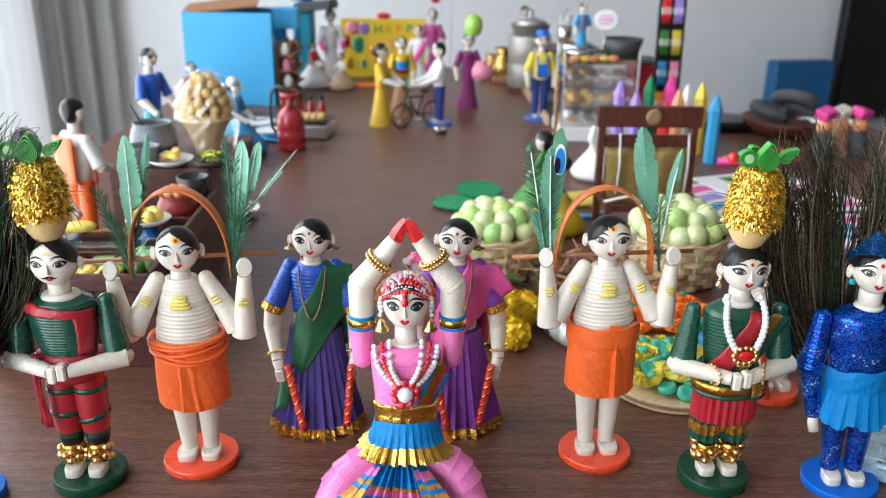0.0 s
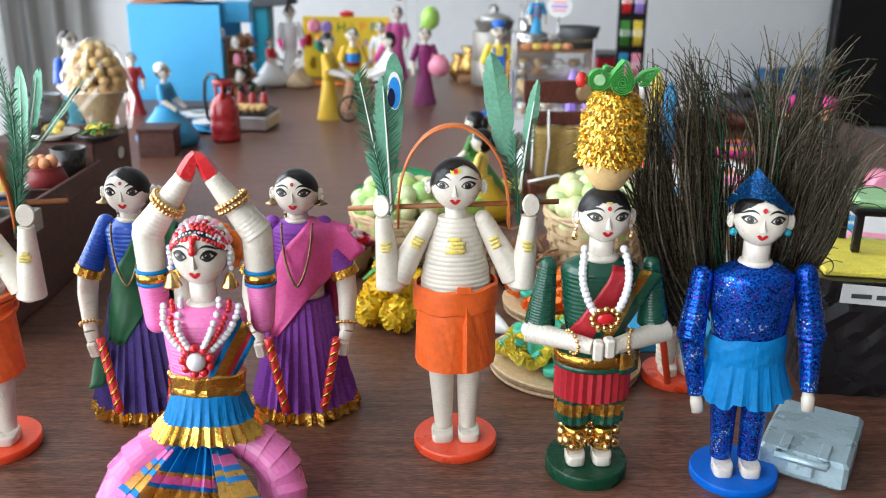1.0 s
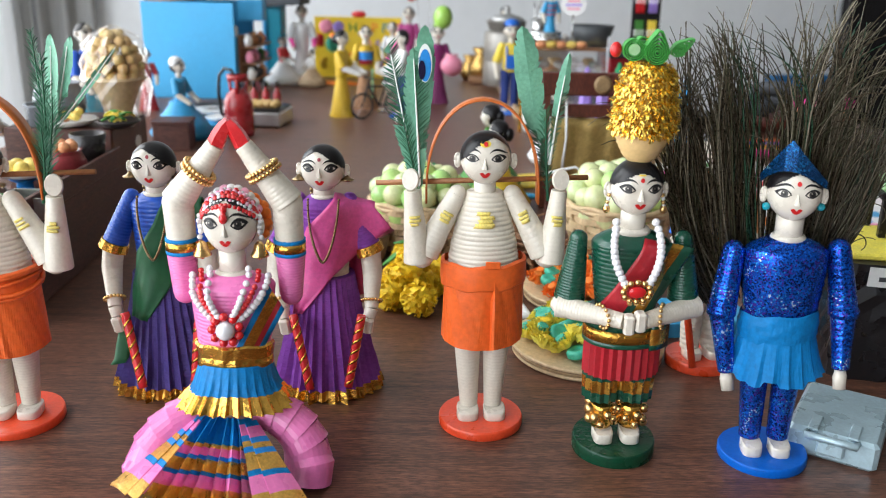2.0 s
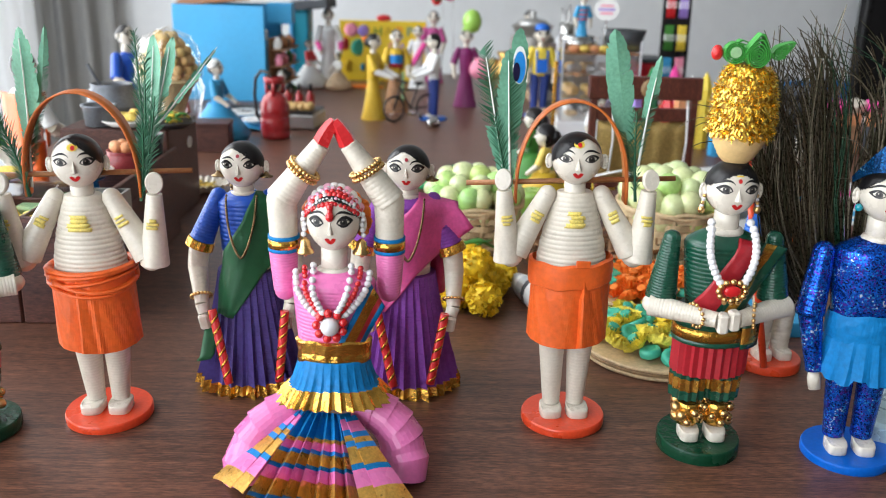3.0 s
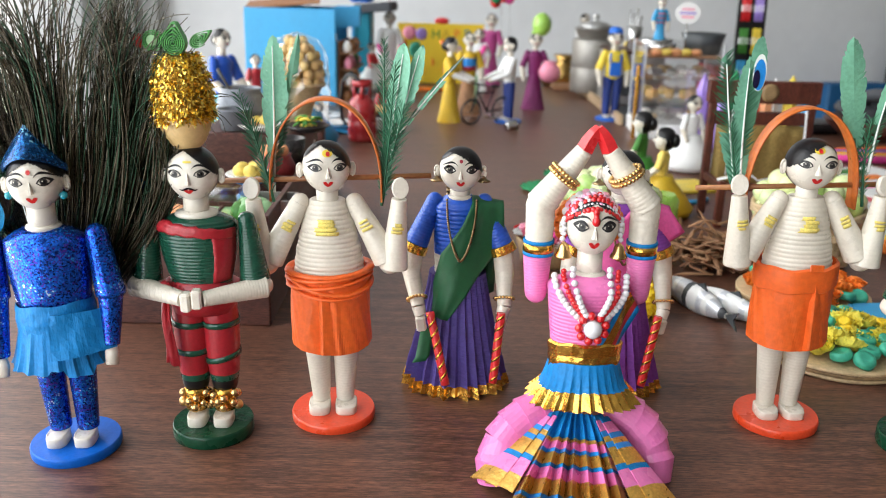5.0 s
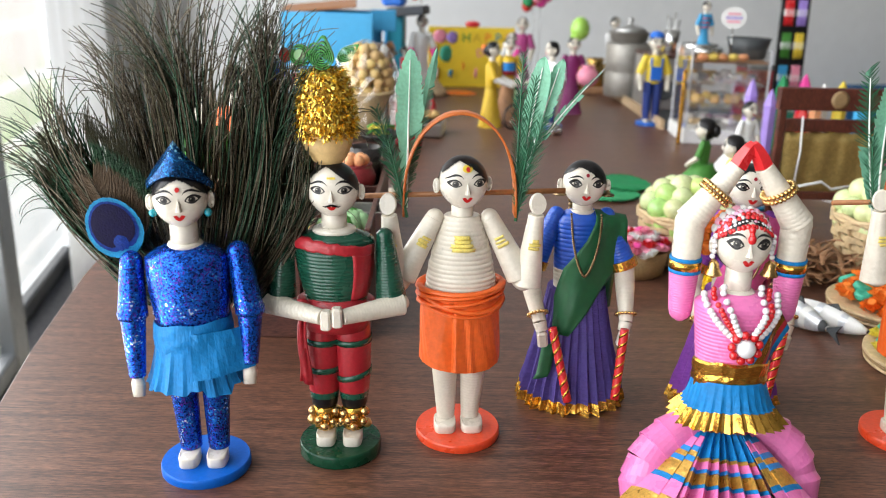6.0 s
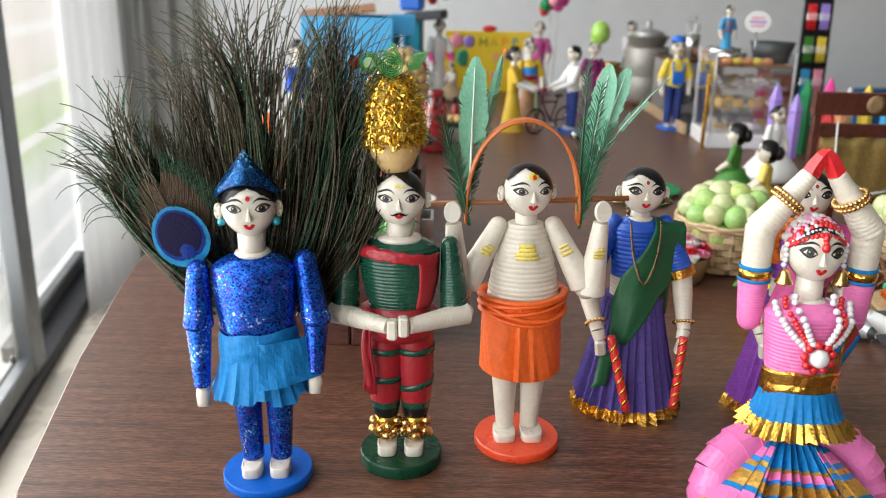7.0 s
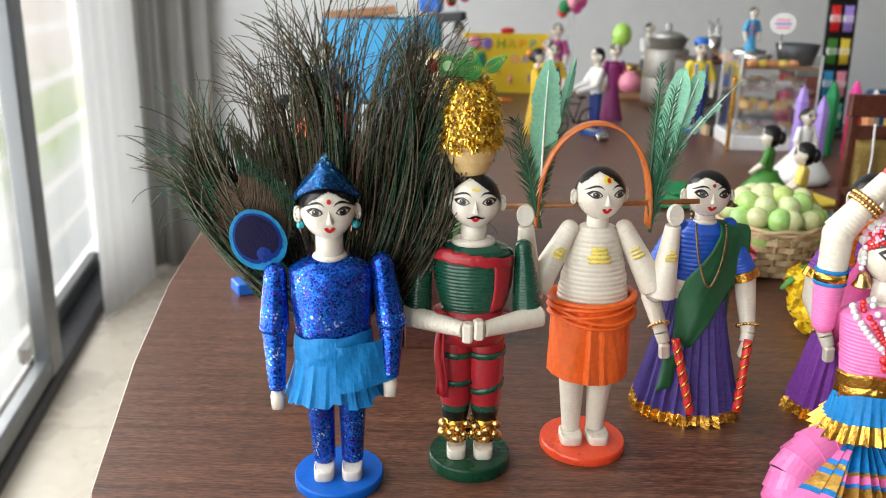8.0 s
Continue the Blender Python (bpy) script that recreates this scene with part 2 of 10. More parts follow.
# fine tone swings on all barbs: barbule beading and its glints, in the colour
M_PLUME = mat("peacock_barb", (0.048, 0.044, 0.021), 0.34, metal=0.35, var=0.75, scale=650, bump=0)
# lighter strands whose colour paints white-gold glints among the dark barbs
M_PLUMEGLINT = mat("glint_peacock_barb", (0.155, 0.130, 0.090), 0.32, metal=0.3, var=0.75, scale=650, bump=0)
M_PLUMEG = mat("green_peacock_barb", (0.024, 0.070, 0.036), 0.30, metal=0.35, var=0.75, scale=650, bump=0)
M_PLUMEB = mat("bronze_peacock_barb", (0.062, 0.045, 0.026), 0.30, metal=0.4, var=0.75, scale=650, bump=0)
M_PEYEDARK = mat("peacock_eye_core", (0.007, 0.005, 0.032), 0.6, spec=0.15, metal=0.0, var=0.3, scale=200, bump=0.3, bump_scale=900)
M_PEYEDEEP = mat("peacock_eye_blue", (0.004, 0.028, 0.19), 0.5, spec=0.2, metal=0.15, var=0.4, scale=200, bump=0.3, bump_scale=900)
M_PEYEBLUE = mat("peacock_eye_ring", (0.003, 0.20, 0.40), 0.45, spec=0.3, metal=0.15, var=0.3, scale=200, bump=0.3, bump_scale=900)
M_PEYEBROWN = mat("peacock_eye_bronze", (0.120, 0.080, 0.050), 0.4, metal=0.35, var=0.35, scale=200, bump=0.4, bump_scale=900)
M_ROYAL = mat("royal_blue_paper", (0.010, 0.085, 0.50), 0.35, var=0.1, bump=0.15, coat=0.2)
M_SAREEG = mat("green_saree_cloth", (0.008, 0.10, 0.035), 0.55, var=0.12, scale=40, bump=0.3, bump_scale=150)
M_VIOLET = mat("violet_crepe", (0.072, 0.048, 0.215), 0.6, var=0.16, bump=0.7, bump_scale=220, fine=(0.6, 0.6, 3), spec=0.25)
M_PURPLE = mat("purple_crepe", (0.225, 0.056, 0.345), 0.6, var=0.16, bump=0.7, bump_scale=220, fine=(0.6, 0.6, 3), spec=0.25)
M_PINKCLOTH = mat("pink_cloth", (0.66, 0.09, 0.30), 0.5, var=0.14, scale=60, bump=0.3, bump_scale=200)
M_HOTCLOTH = mat("crimson_cloth", (0.52, 0.030, 0.13), 0.5, var=0.14, scale=60, bump=0.3, bump_scale=200)
M_BINDI = mat("maroon_dot_paint", (0.34, 0.020, 0.035), 0.35, var=0.1)
M_PINK = mat("pink_quilled_paper", (0.80, 0.19, 0.46), 0.3, var=0.07, bump=0.1, coat=0.25)
M_PINKPALE = mat("pale_pink_trim", (0.86, 0.42, 0.58), 0.45, var=0.08)
M_REDSTICK = mat("red_foil_stick", (0.66, 0.025, 0.03), 0.3, var=0.1, coat=0.2)
M_CHAIN = mat("bronze_chain", (0.27, 0.19, 0.10), 0.3, metal=1.0, var=0.2)
M_WHITE = mat("white_paper", (0.80, 0.80, 0.79), 0.55, var=0.04)
M_ORFLOWER = mat("orange_flower_paper", (0.85, 0.21, 0.02), 0.6, var=0.15)
M_TEALBEAD = mat("teal_bead", (0.01, 0.30, 0.38), 0.2, var=0.1, coat=0.4)


# ---- mesh building ----
def turns(n, groove):
    """Steps along n wound strips: (place from 0 to 1, radius factor), with a narrow groove between strips."""
    for i in range(n):
        yield i / n, groove
        yield (i + 0.16) / n, 1.0
        yield (i + 0.84) / n, 1.0
    yield 1.0, groove


class Mesh:
    """Gathers one mesh, piece by piece, with a material for each face."""

    def __init__(self):
        self.v, self.f, self.k, self.s, self.mats = [], [], [], [], []

    def slot(self, m):
        if m not in self.mats:
            self.mats.append(m)
        return self.mats.index(m)

    def add(self, verts, faces, m, smooth=True, at=None):
        o = len(self.v)
        if at is not None:
            verts = [at @ Vector(p) for p in verts]
        self.v += [tuple(p) for p in verts]
        self.f += [tuple(i + o for i in f) for f in faces]
        self.k += [self.slot(m)] * len(faces)
        self.s += [smooth] * len(faces)
        return self

    def loft(self, rings, m, caps=(True, True), close=True, smooth=True, at=None):
        """Skin over rings of equal length; m may be a list, one for each band."""
        n = len(rings[0])
        verts = [p for r in rings for p in r]
        bands = []
        for i in range(len(rings) - 1):
            q = [(i * n + j, i * n + (j + 1) % n, (i + 1) * n + (j + 1) % n, (i + 1) * n + j) for j in range(n if close else n - 1)]
            bands.append(q)
        many = isinstance(m, (list, tuple))
        o = len(self.v)
        if at is not None:
            verts = [at @ Vector(p) for p in verts]
        self.v += [tuple(p) for p in verts]
        for i, q in enumerate(bands):
            mm = m[min(i, len(m) - 1)] if many else m
            self.f += [tuple(a + o for a in f) for f in q]
            self.k += [self.slot(mm)] * len(q)
            self.s += [smooth] * len(q)
        if close:
            first, last = (m[0], m[-1]) if many else (m, m)
            if caps[0]:
                self.f.append(tuple(o + j for j in reversed(range(n))))
                self.k.append(self.slot(first))
                self.s.append(False)
            if caps[1]:
                e = o + (len(rings) - 1) * n
                self.f.append(tuple(e + j for j in range(n)))
                self.k.append(self.slot(last))
                self.s.append(False)
        return self

    def lathe(self, prof, m, seg=20, at=None, caps=(True, True), smooth=True):
        """prof: rows of (radius, height) or (rx, ry, height)."""
        rings = []
        for p in prof:
            rx, ry, z = p if len(p) == 3 else (p[0], p[0], p[1])
            rings.append([(rx * math.cos(2 * math.pi * j / seg), ry * math.sin(2 * math.pi * j / seg), z) for j in range(seg)])
        return self.loft(rings, m, caps, True, smooth, at)

    def tube(self, pts, radii, m, seg=8, caps=(True, True), flat=1.0, smooth=True):
        """A tube along points; radii one number or one for each point."""
        pts = [Vector(p) for p in pts]
        if not isinstance(radii, (list, tuple)):
            radii = [radii] * len(pts)
        d0 = (pts[1] - pts[0]).normalized()
        ref = Vector((0, 0, 1)) if abs(d0.z) < 0.9 else Vector((0, 1, 0))
        rings = []
        for i, p in enumerate(pts):
            d = (pts[min(i + 1, len(pts) - 1)] - pts[max(i - 1, 0)]).normalized()
            u = d.cross(ref)
            if u.length < 1e-6:
                u = Vector((1, 0, 0))
            u.normalize()
            w = u.cross(d)
            ref = w
            rings.append([p + u * radii[i] * math.cos(2 * math.pi * j / seg) + w * radii[i] * flat * math.sin(2 * math.pi * j / seg) for j in range(seg)])
        return self.loft(rings, m, caps, True, smooth)

    def coil(self, a, b, ra, rb, n, m, seg=14, ridge=0.07, bow=0.0, flat=1.0):
        """A limb of coiled paper strips: a tapered rod with n raised turns; bow swells its middle."""
        a, b = Vector(a), Vector(b)
        pts, radii = [], []
        for t, k in turns(n, 1 - ridge):
            pts.append(a.lerp(b, t))
            radii.append((ra + (rb - ra) * t) * (1 + bow * math.sin(math.pi * t)) * k)
        return self.tube(pts, radii, m, seg, flat=flat)

    def ball(self, c, r, m, seg=12, rings=8, at=None):
        rx, ry, rz = r if isinstance(r, (tuple, list)) else (r, r, r)
        c = Vector(c)
        v = [c + Vector((0, 0, -rz))]
        for i in range(1, rings):
            t = -math.pi / 2 + math.pi * i / rings
            v += [c + Vector((rx * math.cos(t) * math.cos(2 * math.pi * j / seg), ry * math.cos(t) * math.sin(2 * math.pi * j / seg), rz * math.sin(t))) for j in range(seg)]
        v.append(c + Vector((0, 0, rz)))
        f = [(0, 1 + (j + 1) % seg, 1 + j) for j in range(seg)]
        for i in range(rings - 2):
            f += [(1 + i * seg + j, 1 + i * seg + (j + 1) % seg, 1 + (i + 1) * seg + (j + 1) % seg, 1 + (i + 1) * seg + j) for j in range(seg)]
        e = len(v) - 1
        f += [(e, 1 + (rings - 2) * seg + j, 1 + (rings - 2) * seg + (j + 1) % seg) for j in range(seg)]
        return self.add(v, f, m, True, at)

    def box(self, size, m, at=None, bevel=0.0, taper=1.0):
        """A block round the origin with chamfered edges; taper narrows its top."""
        x, y, z = (s / 2 for s in size)
        b = min(bevel, x * 0.9, y * 0.9, z * 0.9)
        if b <= 0:
            v = [(sx * x * (taper if sz > 0 else 1), sy * y * (taper if sz > 0 else 1), sz * z) for sz in (-1, 1) for sx, sy in ((-1, -1), (1, -1), (1, 1), (-1, 1))]
            f = [(3, 2, 1, 0), (4, 5, 6, 7), (0, 1, 5, 4), (1, 2, 6, 5), (2, 3, 7, 6), (3, 0, 4, 7)]
            return self.add(v, f, m, False, at)
        rings = []
        for zz, inset in ((-z, b), (-z + b, 0), (z - b, 0), (z, b)):
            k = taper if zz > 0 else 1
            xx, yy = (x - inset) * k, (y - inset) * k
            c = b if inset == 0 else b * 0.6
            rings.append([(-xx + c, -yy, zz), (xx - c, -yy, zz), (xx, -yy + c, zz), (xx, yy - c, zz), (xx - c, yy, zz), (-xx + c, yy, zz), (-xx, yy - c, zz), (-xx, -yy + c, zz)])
        return self.loft(rings, m, (True, True), True, False, at)

    def sheet(self, grid, m, thick=0.0006, smooth=True, mats=None):
        """A thin cloth or card: a grid of points given a thickness."""
        h, w = len(grid), len(grid[0])
        g = [[Vector(p) for p in r] for r in grid]
        back = []
        for i in range(h):
            row = []
            for j in range(w):
                du = g[i][min(j + 1, w - 1)] - g[i][max(j - 1, 0)]
                dv = g[min(i + 1, h - 1)][j] - g[max(i - 1, 0)][j]
                nn = du.cross(dv)
                nn = nn.normalized() if nn.length > 1e-12 else Vector((0, 1, 0))
                row.append(g[i][j] + nn * thick)
            back.append(row)
        o = len(self.v)
        self.v += [tuple(p) for r in g for p in r] + [tuple(p) for r in back for p in r]
        N = h * w

        def put(face, mm):
            self.f.append(tuple(o + i for i in face))
            self.k.append(self.slot(mm))
            self.s.append(smooth)

        for i in range(h - 1):
            mm = mats[i] if mats else m
            for j in range(w - 1):
                a, b, c, d = i * w + j, i * w + j + 1, (i + 1) * w + j + 1, (i + 1) * w + j
                put((a, d, c, b), mm)
                put((N + a, N + b, N + c, N + d), mm)
        for i in range(h - 1):
            mm = mats[i] if mats else m
            for j in (0, w - 1):
                a, d = i * w + j, (i + 1) * w + j
                put((a, d, N + d, N + a), mm)
        for j in range(w - 1):
            for i in (0, h - 1):
                mm = mats[min(i, h - 2)] if mats else m
                a, b = i * w + j, i * w + j + 1
                put((a, b, N + b, N + a), mm)
        return self

    def poly(self, pts, m, depth=None):
        """A flat polygon, or with depth (a vector) a slab."""
        n = len(pts)
        if depth is None:
            return self.add(pts, [tuple(range(n))], m, False)
        d = Vector(depth)
        v = [Vector(p) for p in pts] + [Vector(p) + d for p in pts]
        f = [tuple(reversed(range(n))), tuple(range(n, 2 * n))] + [(j, (j + 1) % n, n + (j + 1) % n, n + j) for j in range(n)]
        return self.add(v, f, m, False)

    def data(self, name):
        me = bpy.data.meshes.new(name)
        me.from_pydata(self.v, [], self.f)
        for m in self.mats:
            me.materials.append(m)
        me.polygons.foreach_set("material_index", self.k)
        me.polygons.foreach_set("use_smooth", self.s)
        me.update()
        bm = bmesh.new()
        bm.from_mesh(me)
        bmesh.ops.recalc_face_normals(bm, faces=bm.faces)
        bm.to_mesh(me)
        bm.free()
        return me

    def thing(self, name, at, label, category, group="", kind=""):
        ob = new(name, self.data(name))
        ob.matrix_world = at if isinstance(at, Matrix) else Matrix.Translation(at)
        return tagged(ob, label, category, group, kind)


def holder(name, at, label, category, group="", kind=""):
    """An empty at a thing's base, to carry its parts."""
    ob = new(name)
    ob.empty_display_size = 0.01
    ob.matrix_world = at if isinstance(at, Matrix) else Matrix.Translation(at)
    return tagged(ob, label, category, group, kind)


def part(name, mesh, parent, label=""):
    ob = new(name, mesh.data(name) if isinstance(mesh, Mesh) else mesh)
    ob.parent = parent
    return tagged(ob, label)


def arc(n, f):
    return [f(i / (n - 1)) for i in range(n)]


T = 0.75  # height of the table top

# ---- the room ----
def room_piece(name, size, centre, m, label, category="wall", bevel=0.0):
    g = Mesh().box(size, m, bevel=bevel)
    return g.thing(name, ROOM @ Matrix.Translation(centre), label, category, kind="structure")


# room frame: x across from the window wall, y along it towards the far wall
room_piece("floor", (6.1, 7.6, 0.1), (2.98, -2.65, -0.05), M_GROUT, "cream tiled floor", "floor")
room_piece("ceiling", (6.4, 8.0, 0.1), (2.9, -2.6, 2.75), M_DIMWHITE, "unseen white ceiling, darkened to cut bounced light", "ceiling")
room_piece("wall_north", (6.0, 0.12, 2.7), (2.99, 1.11, 1.35), M_WALL, "light grey painted wall behind the display")
room_piece("wall_south", (6.4, 0.12, 2.7), (2.9, -6.3, 1.35), M_WALLBACK, "unseen back wall, darkened to cut the fill light")
room_piece("wall_east", (0.12, 7.0, 2.7), (5.9, -2.7, 1.35), M_WALLBACK, "unseen side wall, darkened to cut the fill light")
wall_w = holder("wall_west", ROOM, "light grey window wall with a floor-length opening", "wall", kind="structure")
part("wall_end", Mesh().box((0.12, 1.7, 2.7), M_WALL, Matrix.Translation((-0.06, -5.39, 1.35))), wall_w)
part("lintel", Mesh().box((0.12, 5.56, 0.25), M_WALL, Matrix.Translation((-0.06, -1.76, 2.575))), wall_w)

# sliding window: tracks, stiles, glass
win = holder("window_1", ROOM, "floor-length sliding window with grey aluminium frame", "window", kind="structure")
part("bottom_track", Mesh().box((0.09, 5.5, 0.04), M_DARKALU, Matrix.Translation((0.005, -1.77, 0.020)), 0.006), win)
part("top_track", Mesh().box((0.10, 5.5, 0.05), M_ALU, Matrix.Translation((-0.05, -1.77, 2.42)), 0.006), win)
for y in (0.07, -1.10, -1.20, -2.4, -2.5, -3.6, -4.5):
    part("stile", Mesh().box((0.045, 0.095 if y == 0.07 else 0.075, 2.36), M_ALU, Matrix.Translation((0.022 if y in (0.07, -1.20, -2.5) else -0.045, y, 1.22)), 0.006), win)
for y0, y1 in ((0.07, 0.98), (-1.10, 0.07), (-2.4, -1.2), (-3.6, -2.5), (-4.5, -3.6)):
    part("bottom_rail", Mesh().box((0.036, y1 - y0 - 0.08, 0.050), M_ALU, Matrix.Translation((-0.045 if y0 > 0 else 0.022, (y0 + y1) / 2, 0.066)), 0.006), win)
    p = part("pane", Mesh().box((0.006, y1 - y0 - 0.07, 2.25), M_GLASS, Matrix.Translation((-0.045 if y0 > 0 else 0.022, (y0 + y1) / 2, 1.26))), win)
    p.visible_shadow = False


def curtain(name, a, b, z0, z1, folds, depth, m, label, flare=0.0):
    """A cloth hung in folds from a to b on the plan; flare draws its foot out."""
    g = Mesh()
    a, run = Vector((*a, 0)), Vector((b[0] - a[0], b[1] - a[1], 0))
    out = Vector((-run.y, run.x, 0)).normalized()
    d = run.normalized()
    n = folds * 10
    rows = []
    for k in range(9):
        row = []
        for i in range(n + 1):
            s = i / n
            w = depth * (0.7 + 0.3 * math.sin(i * 1.7 + k * 0.2)) * math.sin(2 * math.pi * folds * s + 0.4 * math.sin(3 * s + 0.15 * k))
            p = a + run * s + out * w + d * flare * (s - 0.3) * (1 - k / 8) ** 3
            row.append((p.x, p.y, z0 + (z1 - z0) * k / 8))
        rows.append(row)
    g.sheet(rows, m, 0.002)
    return g.thing(name, ROOM, label, "curtain")


curtain("curtain", (0.075, 0.51), (0.155, 0.86), 0.012, 2.40, 5, 0.0070, M_CURTAIN_W, "white sheer curtain hanging to the floor by the window", 0.05)
curtain("curtain", (0.03, 0.93), (0.385, 0.985), 0.03, 2.55, 5, 0.026, M_CURTAIN_G, "grey drawn curtain hanging beside the window")

# floor tiles, 0.6 m, near the window where the floor shows
tile_mesh = Mesh().box((0.596, 0.596, 0.008), M_FLOOR, bevel=0.002).data("tile")
floor_ob = bpy.data.objects["floor"]
for i in range(10):
    for j in range(13):
        t = new("tile", tile_mesh)
        t.parent = floor_ob
        t.matrix_parent_inverse = floor_ob.matrix_world.inverted()
        t.matrix_world = ROOM @ Matrix.Translation((0.30 + 0.6 * i, 0.72 - 0.6 * j, 0.004))

# outside: a glowing backdrop painted as an overexposed hazy distance of a pale building, shrubs and terraces
def glowing_distance_mat(name, strength):
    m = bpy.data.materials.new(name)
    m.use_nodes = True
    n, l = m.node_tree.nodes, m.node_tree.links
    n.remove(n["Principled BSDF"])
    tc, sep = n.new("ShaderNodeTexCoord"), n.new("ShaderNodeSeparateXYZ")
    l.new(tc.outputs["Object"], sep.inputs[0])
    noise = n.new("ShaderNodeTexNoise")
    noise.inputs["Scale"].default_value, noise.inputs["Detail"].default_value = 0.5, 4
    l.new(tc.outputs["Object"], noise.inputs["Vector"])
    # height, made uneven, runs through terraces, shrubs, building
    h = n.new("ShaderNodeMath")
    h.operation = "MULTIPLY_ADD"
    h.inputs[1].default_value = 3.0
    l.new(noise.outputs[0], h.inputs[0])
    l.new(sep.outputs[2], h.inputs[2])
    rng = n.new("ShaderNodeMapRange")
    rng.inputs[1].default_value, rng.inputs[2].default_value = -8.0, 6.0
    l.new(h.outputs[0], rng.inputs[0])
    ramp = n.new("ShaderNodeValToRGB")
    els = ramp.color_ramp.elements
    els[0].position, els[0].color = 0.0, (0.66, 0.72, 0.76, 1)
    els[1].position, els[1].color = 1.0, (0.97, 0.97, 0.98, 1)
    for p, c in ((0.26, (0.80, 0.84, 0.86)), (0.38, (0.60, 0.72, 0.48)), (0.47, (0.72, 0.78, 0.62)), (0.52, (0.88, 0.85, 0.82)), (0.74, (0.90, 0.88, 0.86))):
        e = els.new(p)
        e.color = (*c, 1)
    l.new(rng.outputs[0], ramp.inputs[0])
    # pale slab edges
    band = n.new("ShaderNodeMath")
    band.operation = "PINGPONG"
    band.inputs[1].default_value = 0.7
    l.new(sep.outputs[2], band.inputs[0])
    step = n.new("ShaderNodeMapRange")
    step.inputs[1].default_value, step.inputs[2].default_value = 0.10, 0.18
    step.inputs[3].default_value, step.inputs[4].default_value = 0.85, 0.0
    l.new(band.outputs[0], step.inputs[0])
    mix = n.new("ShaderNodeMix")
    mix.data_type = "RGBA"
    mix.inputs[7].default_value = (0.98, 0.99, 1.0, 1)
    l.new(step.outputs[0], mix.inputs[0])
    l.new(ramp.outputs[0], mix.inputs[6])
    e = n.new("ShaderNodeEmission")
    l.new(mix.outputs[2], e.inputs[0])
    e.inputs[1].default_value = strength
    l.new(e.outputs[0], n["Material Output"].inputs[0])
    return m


# emission stands in for the daylight on the distance
M_OUT = glowing_distance_mat("self_lit_haze", 1.75)
Mesh().box((0.1, 120, 26), M_OUT).thing("backdrop", ROOM @ Matrix.Translation((-6.0, 58, 1)), "glowing backdrop of hazy distance outside the window", "backdrop", kind="structure")

# ---- the long table ----
def table_outline():
    """A boat-shaped top: half widths along its length."""
    left = [(-0.20, 0.12), (-0.30, 0.30), (-0.383, 0.511), (-0.415, 0.667), (-0.440, 0.824), (-0.454, 0.96), (-0.49, 1.30), (-0.50, 1.60), (-0.49, 2.0), (-0.45, 2.42)]
    right = [(0.41 - x, y) for x, y in reversed(left) if y < 1.5]
    return left, [(0.50, 2.42), (0.52, 1.96), (0.60, 1.82), (0.74, 1.755), (0.88, 1.70)] + right


tl, tr = table_outline()
outline = tl + tr
table = holder("long_table", (0, 0, 0), "long dark brown veneered conference table", "table")
g = Mesh()
rings = []
for inset, z in ((0.012, T - 0.045), (0.0, T - 0.038), (0.0, T - 0.0010), (0.0008, T)):
    cx, cy = 0.205, 1.27
    rings.append([(x + (cx - x) * inset / 0.6, y + (cy - y) * inset / 1.1, z) for x, y in outline])
g.loft(rings, M_TABLE, smooth=False)
part("tabletop", g, table)
for y in (0.75, 1.95):
    part("panel_leg", Mesh().box((0.62, 0.05, T - 0.045), M_TABLE, Matrix.Translation((0.205, y, (T - 0.045) / 2)), 0.004), table)
part("modesty_panel", Mesh().box((0.03, 1.15, 0.45), M_TABLE, Matrix.Translation((0.205, 1.35, 0.45)), 0.003), table)

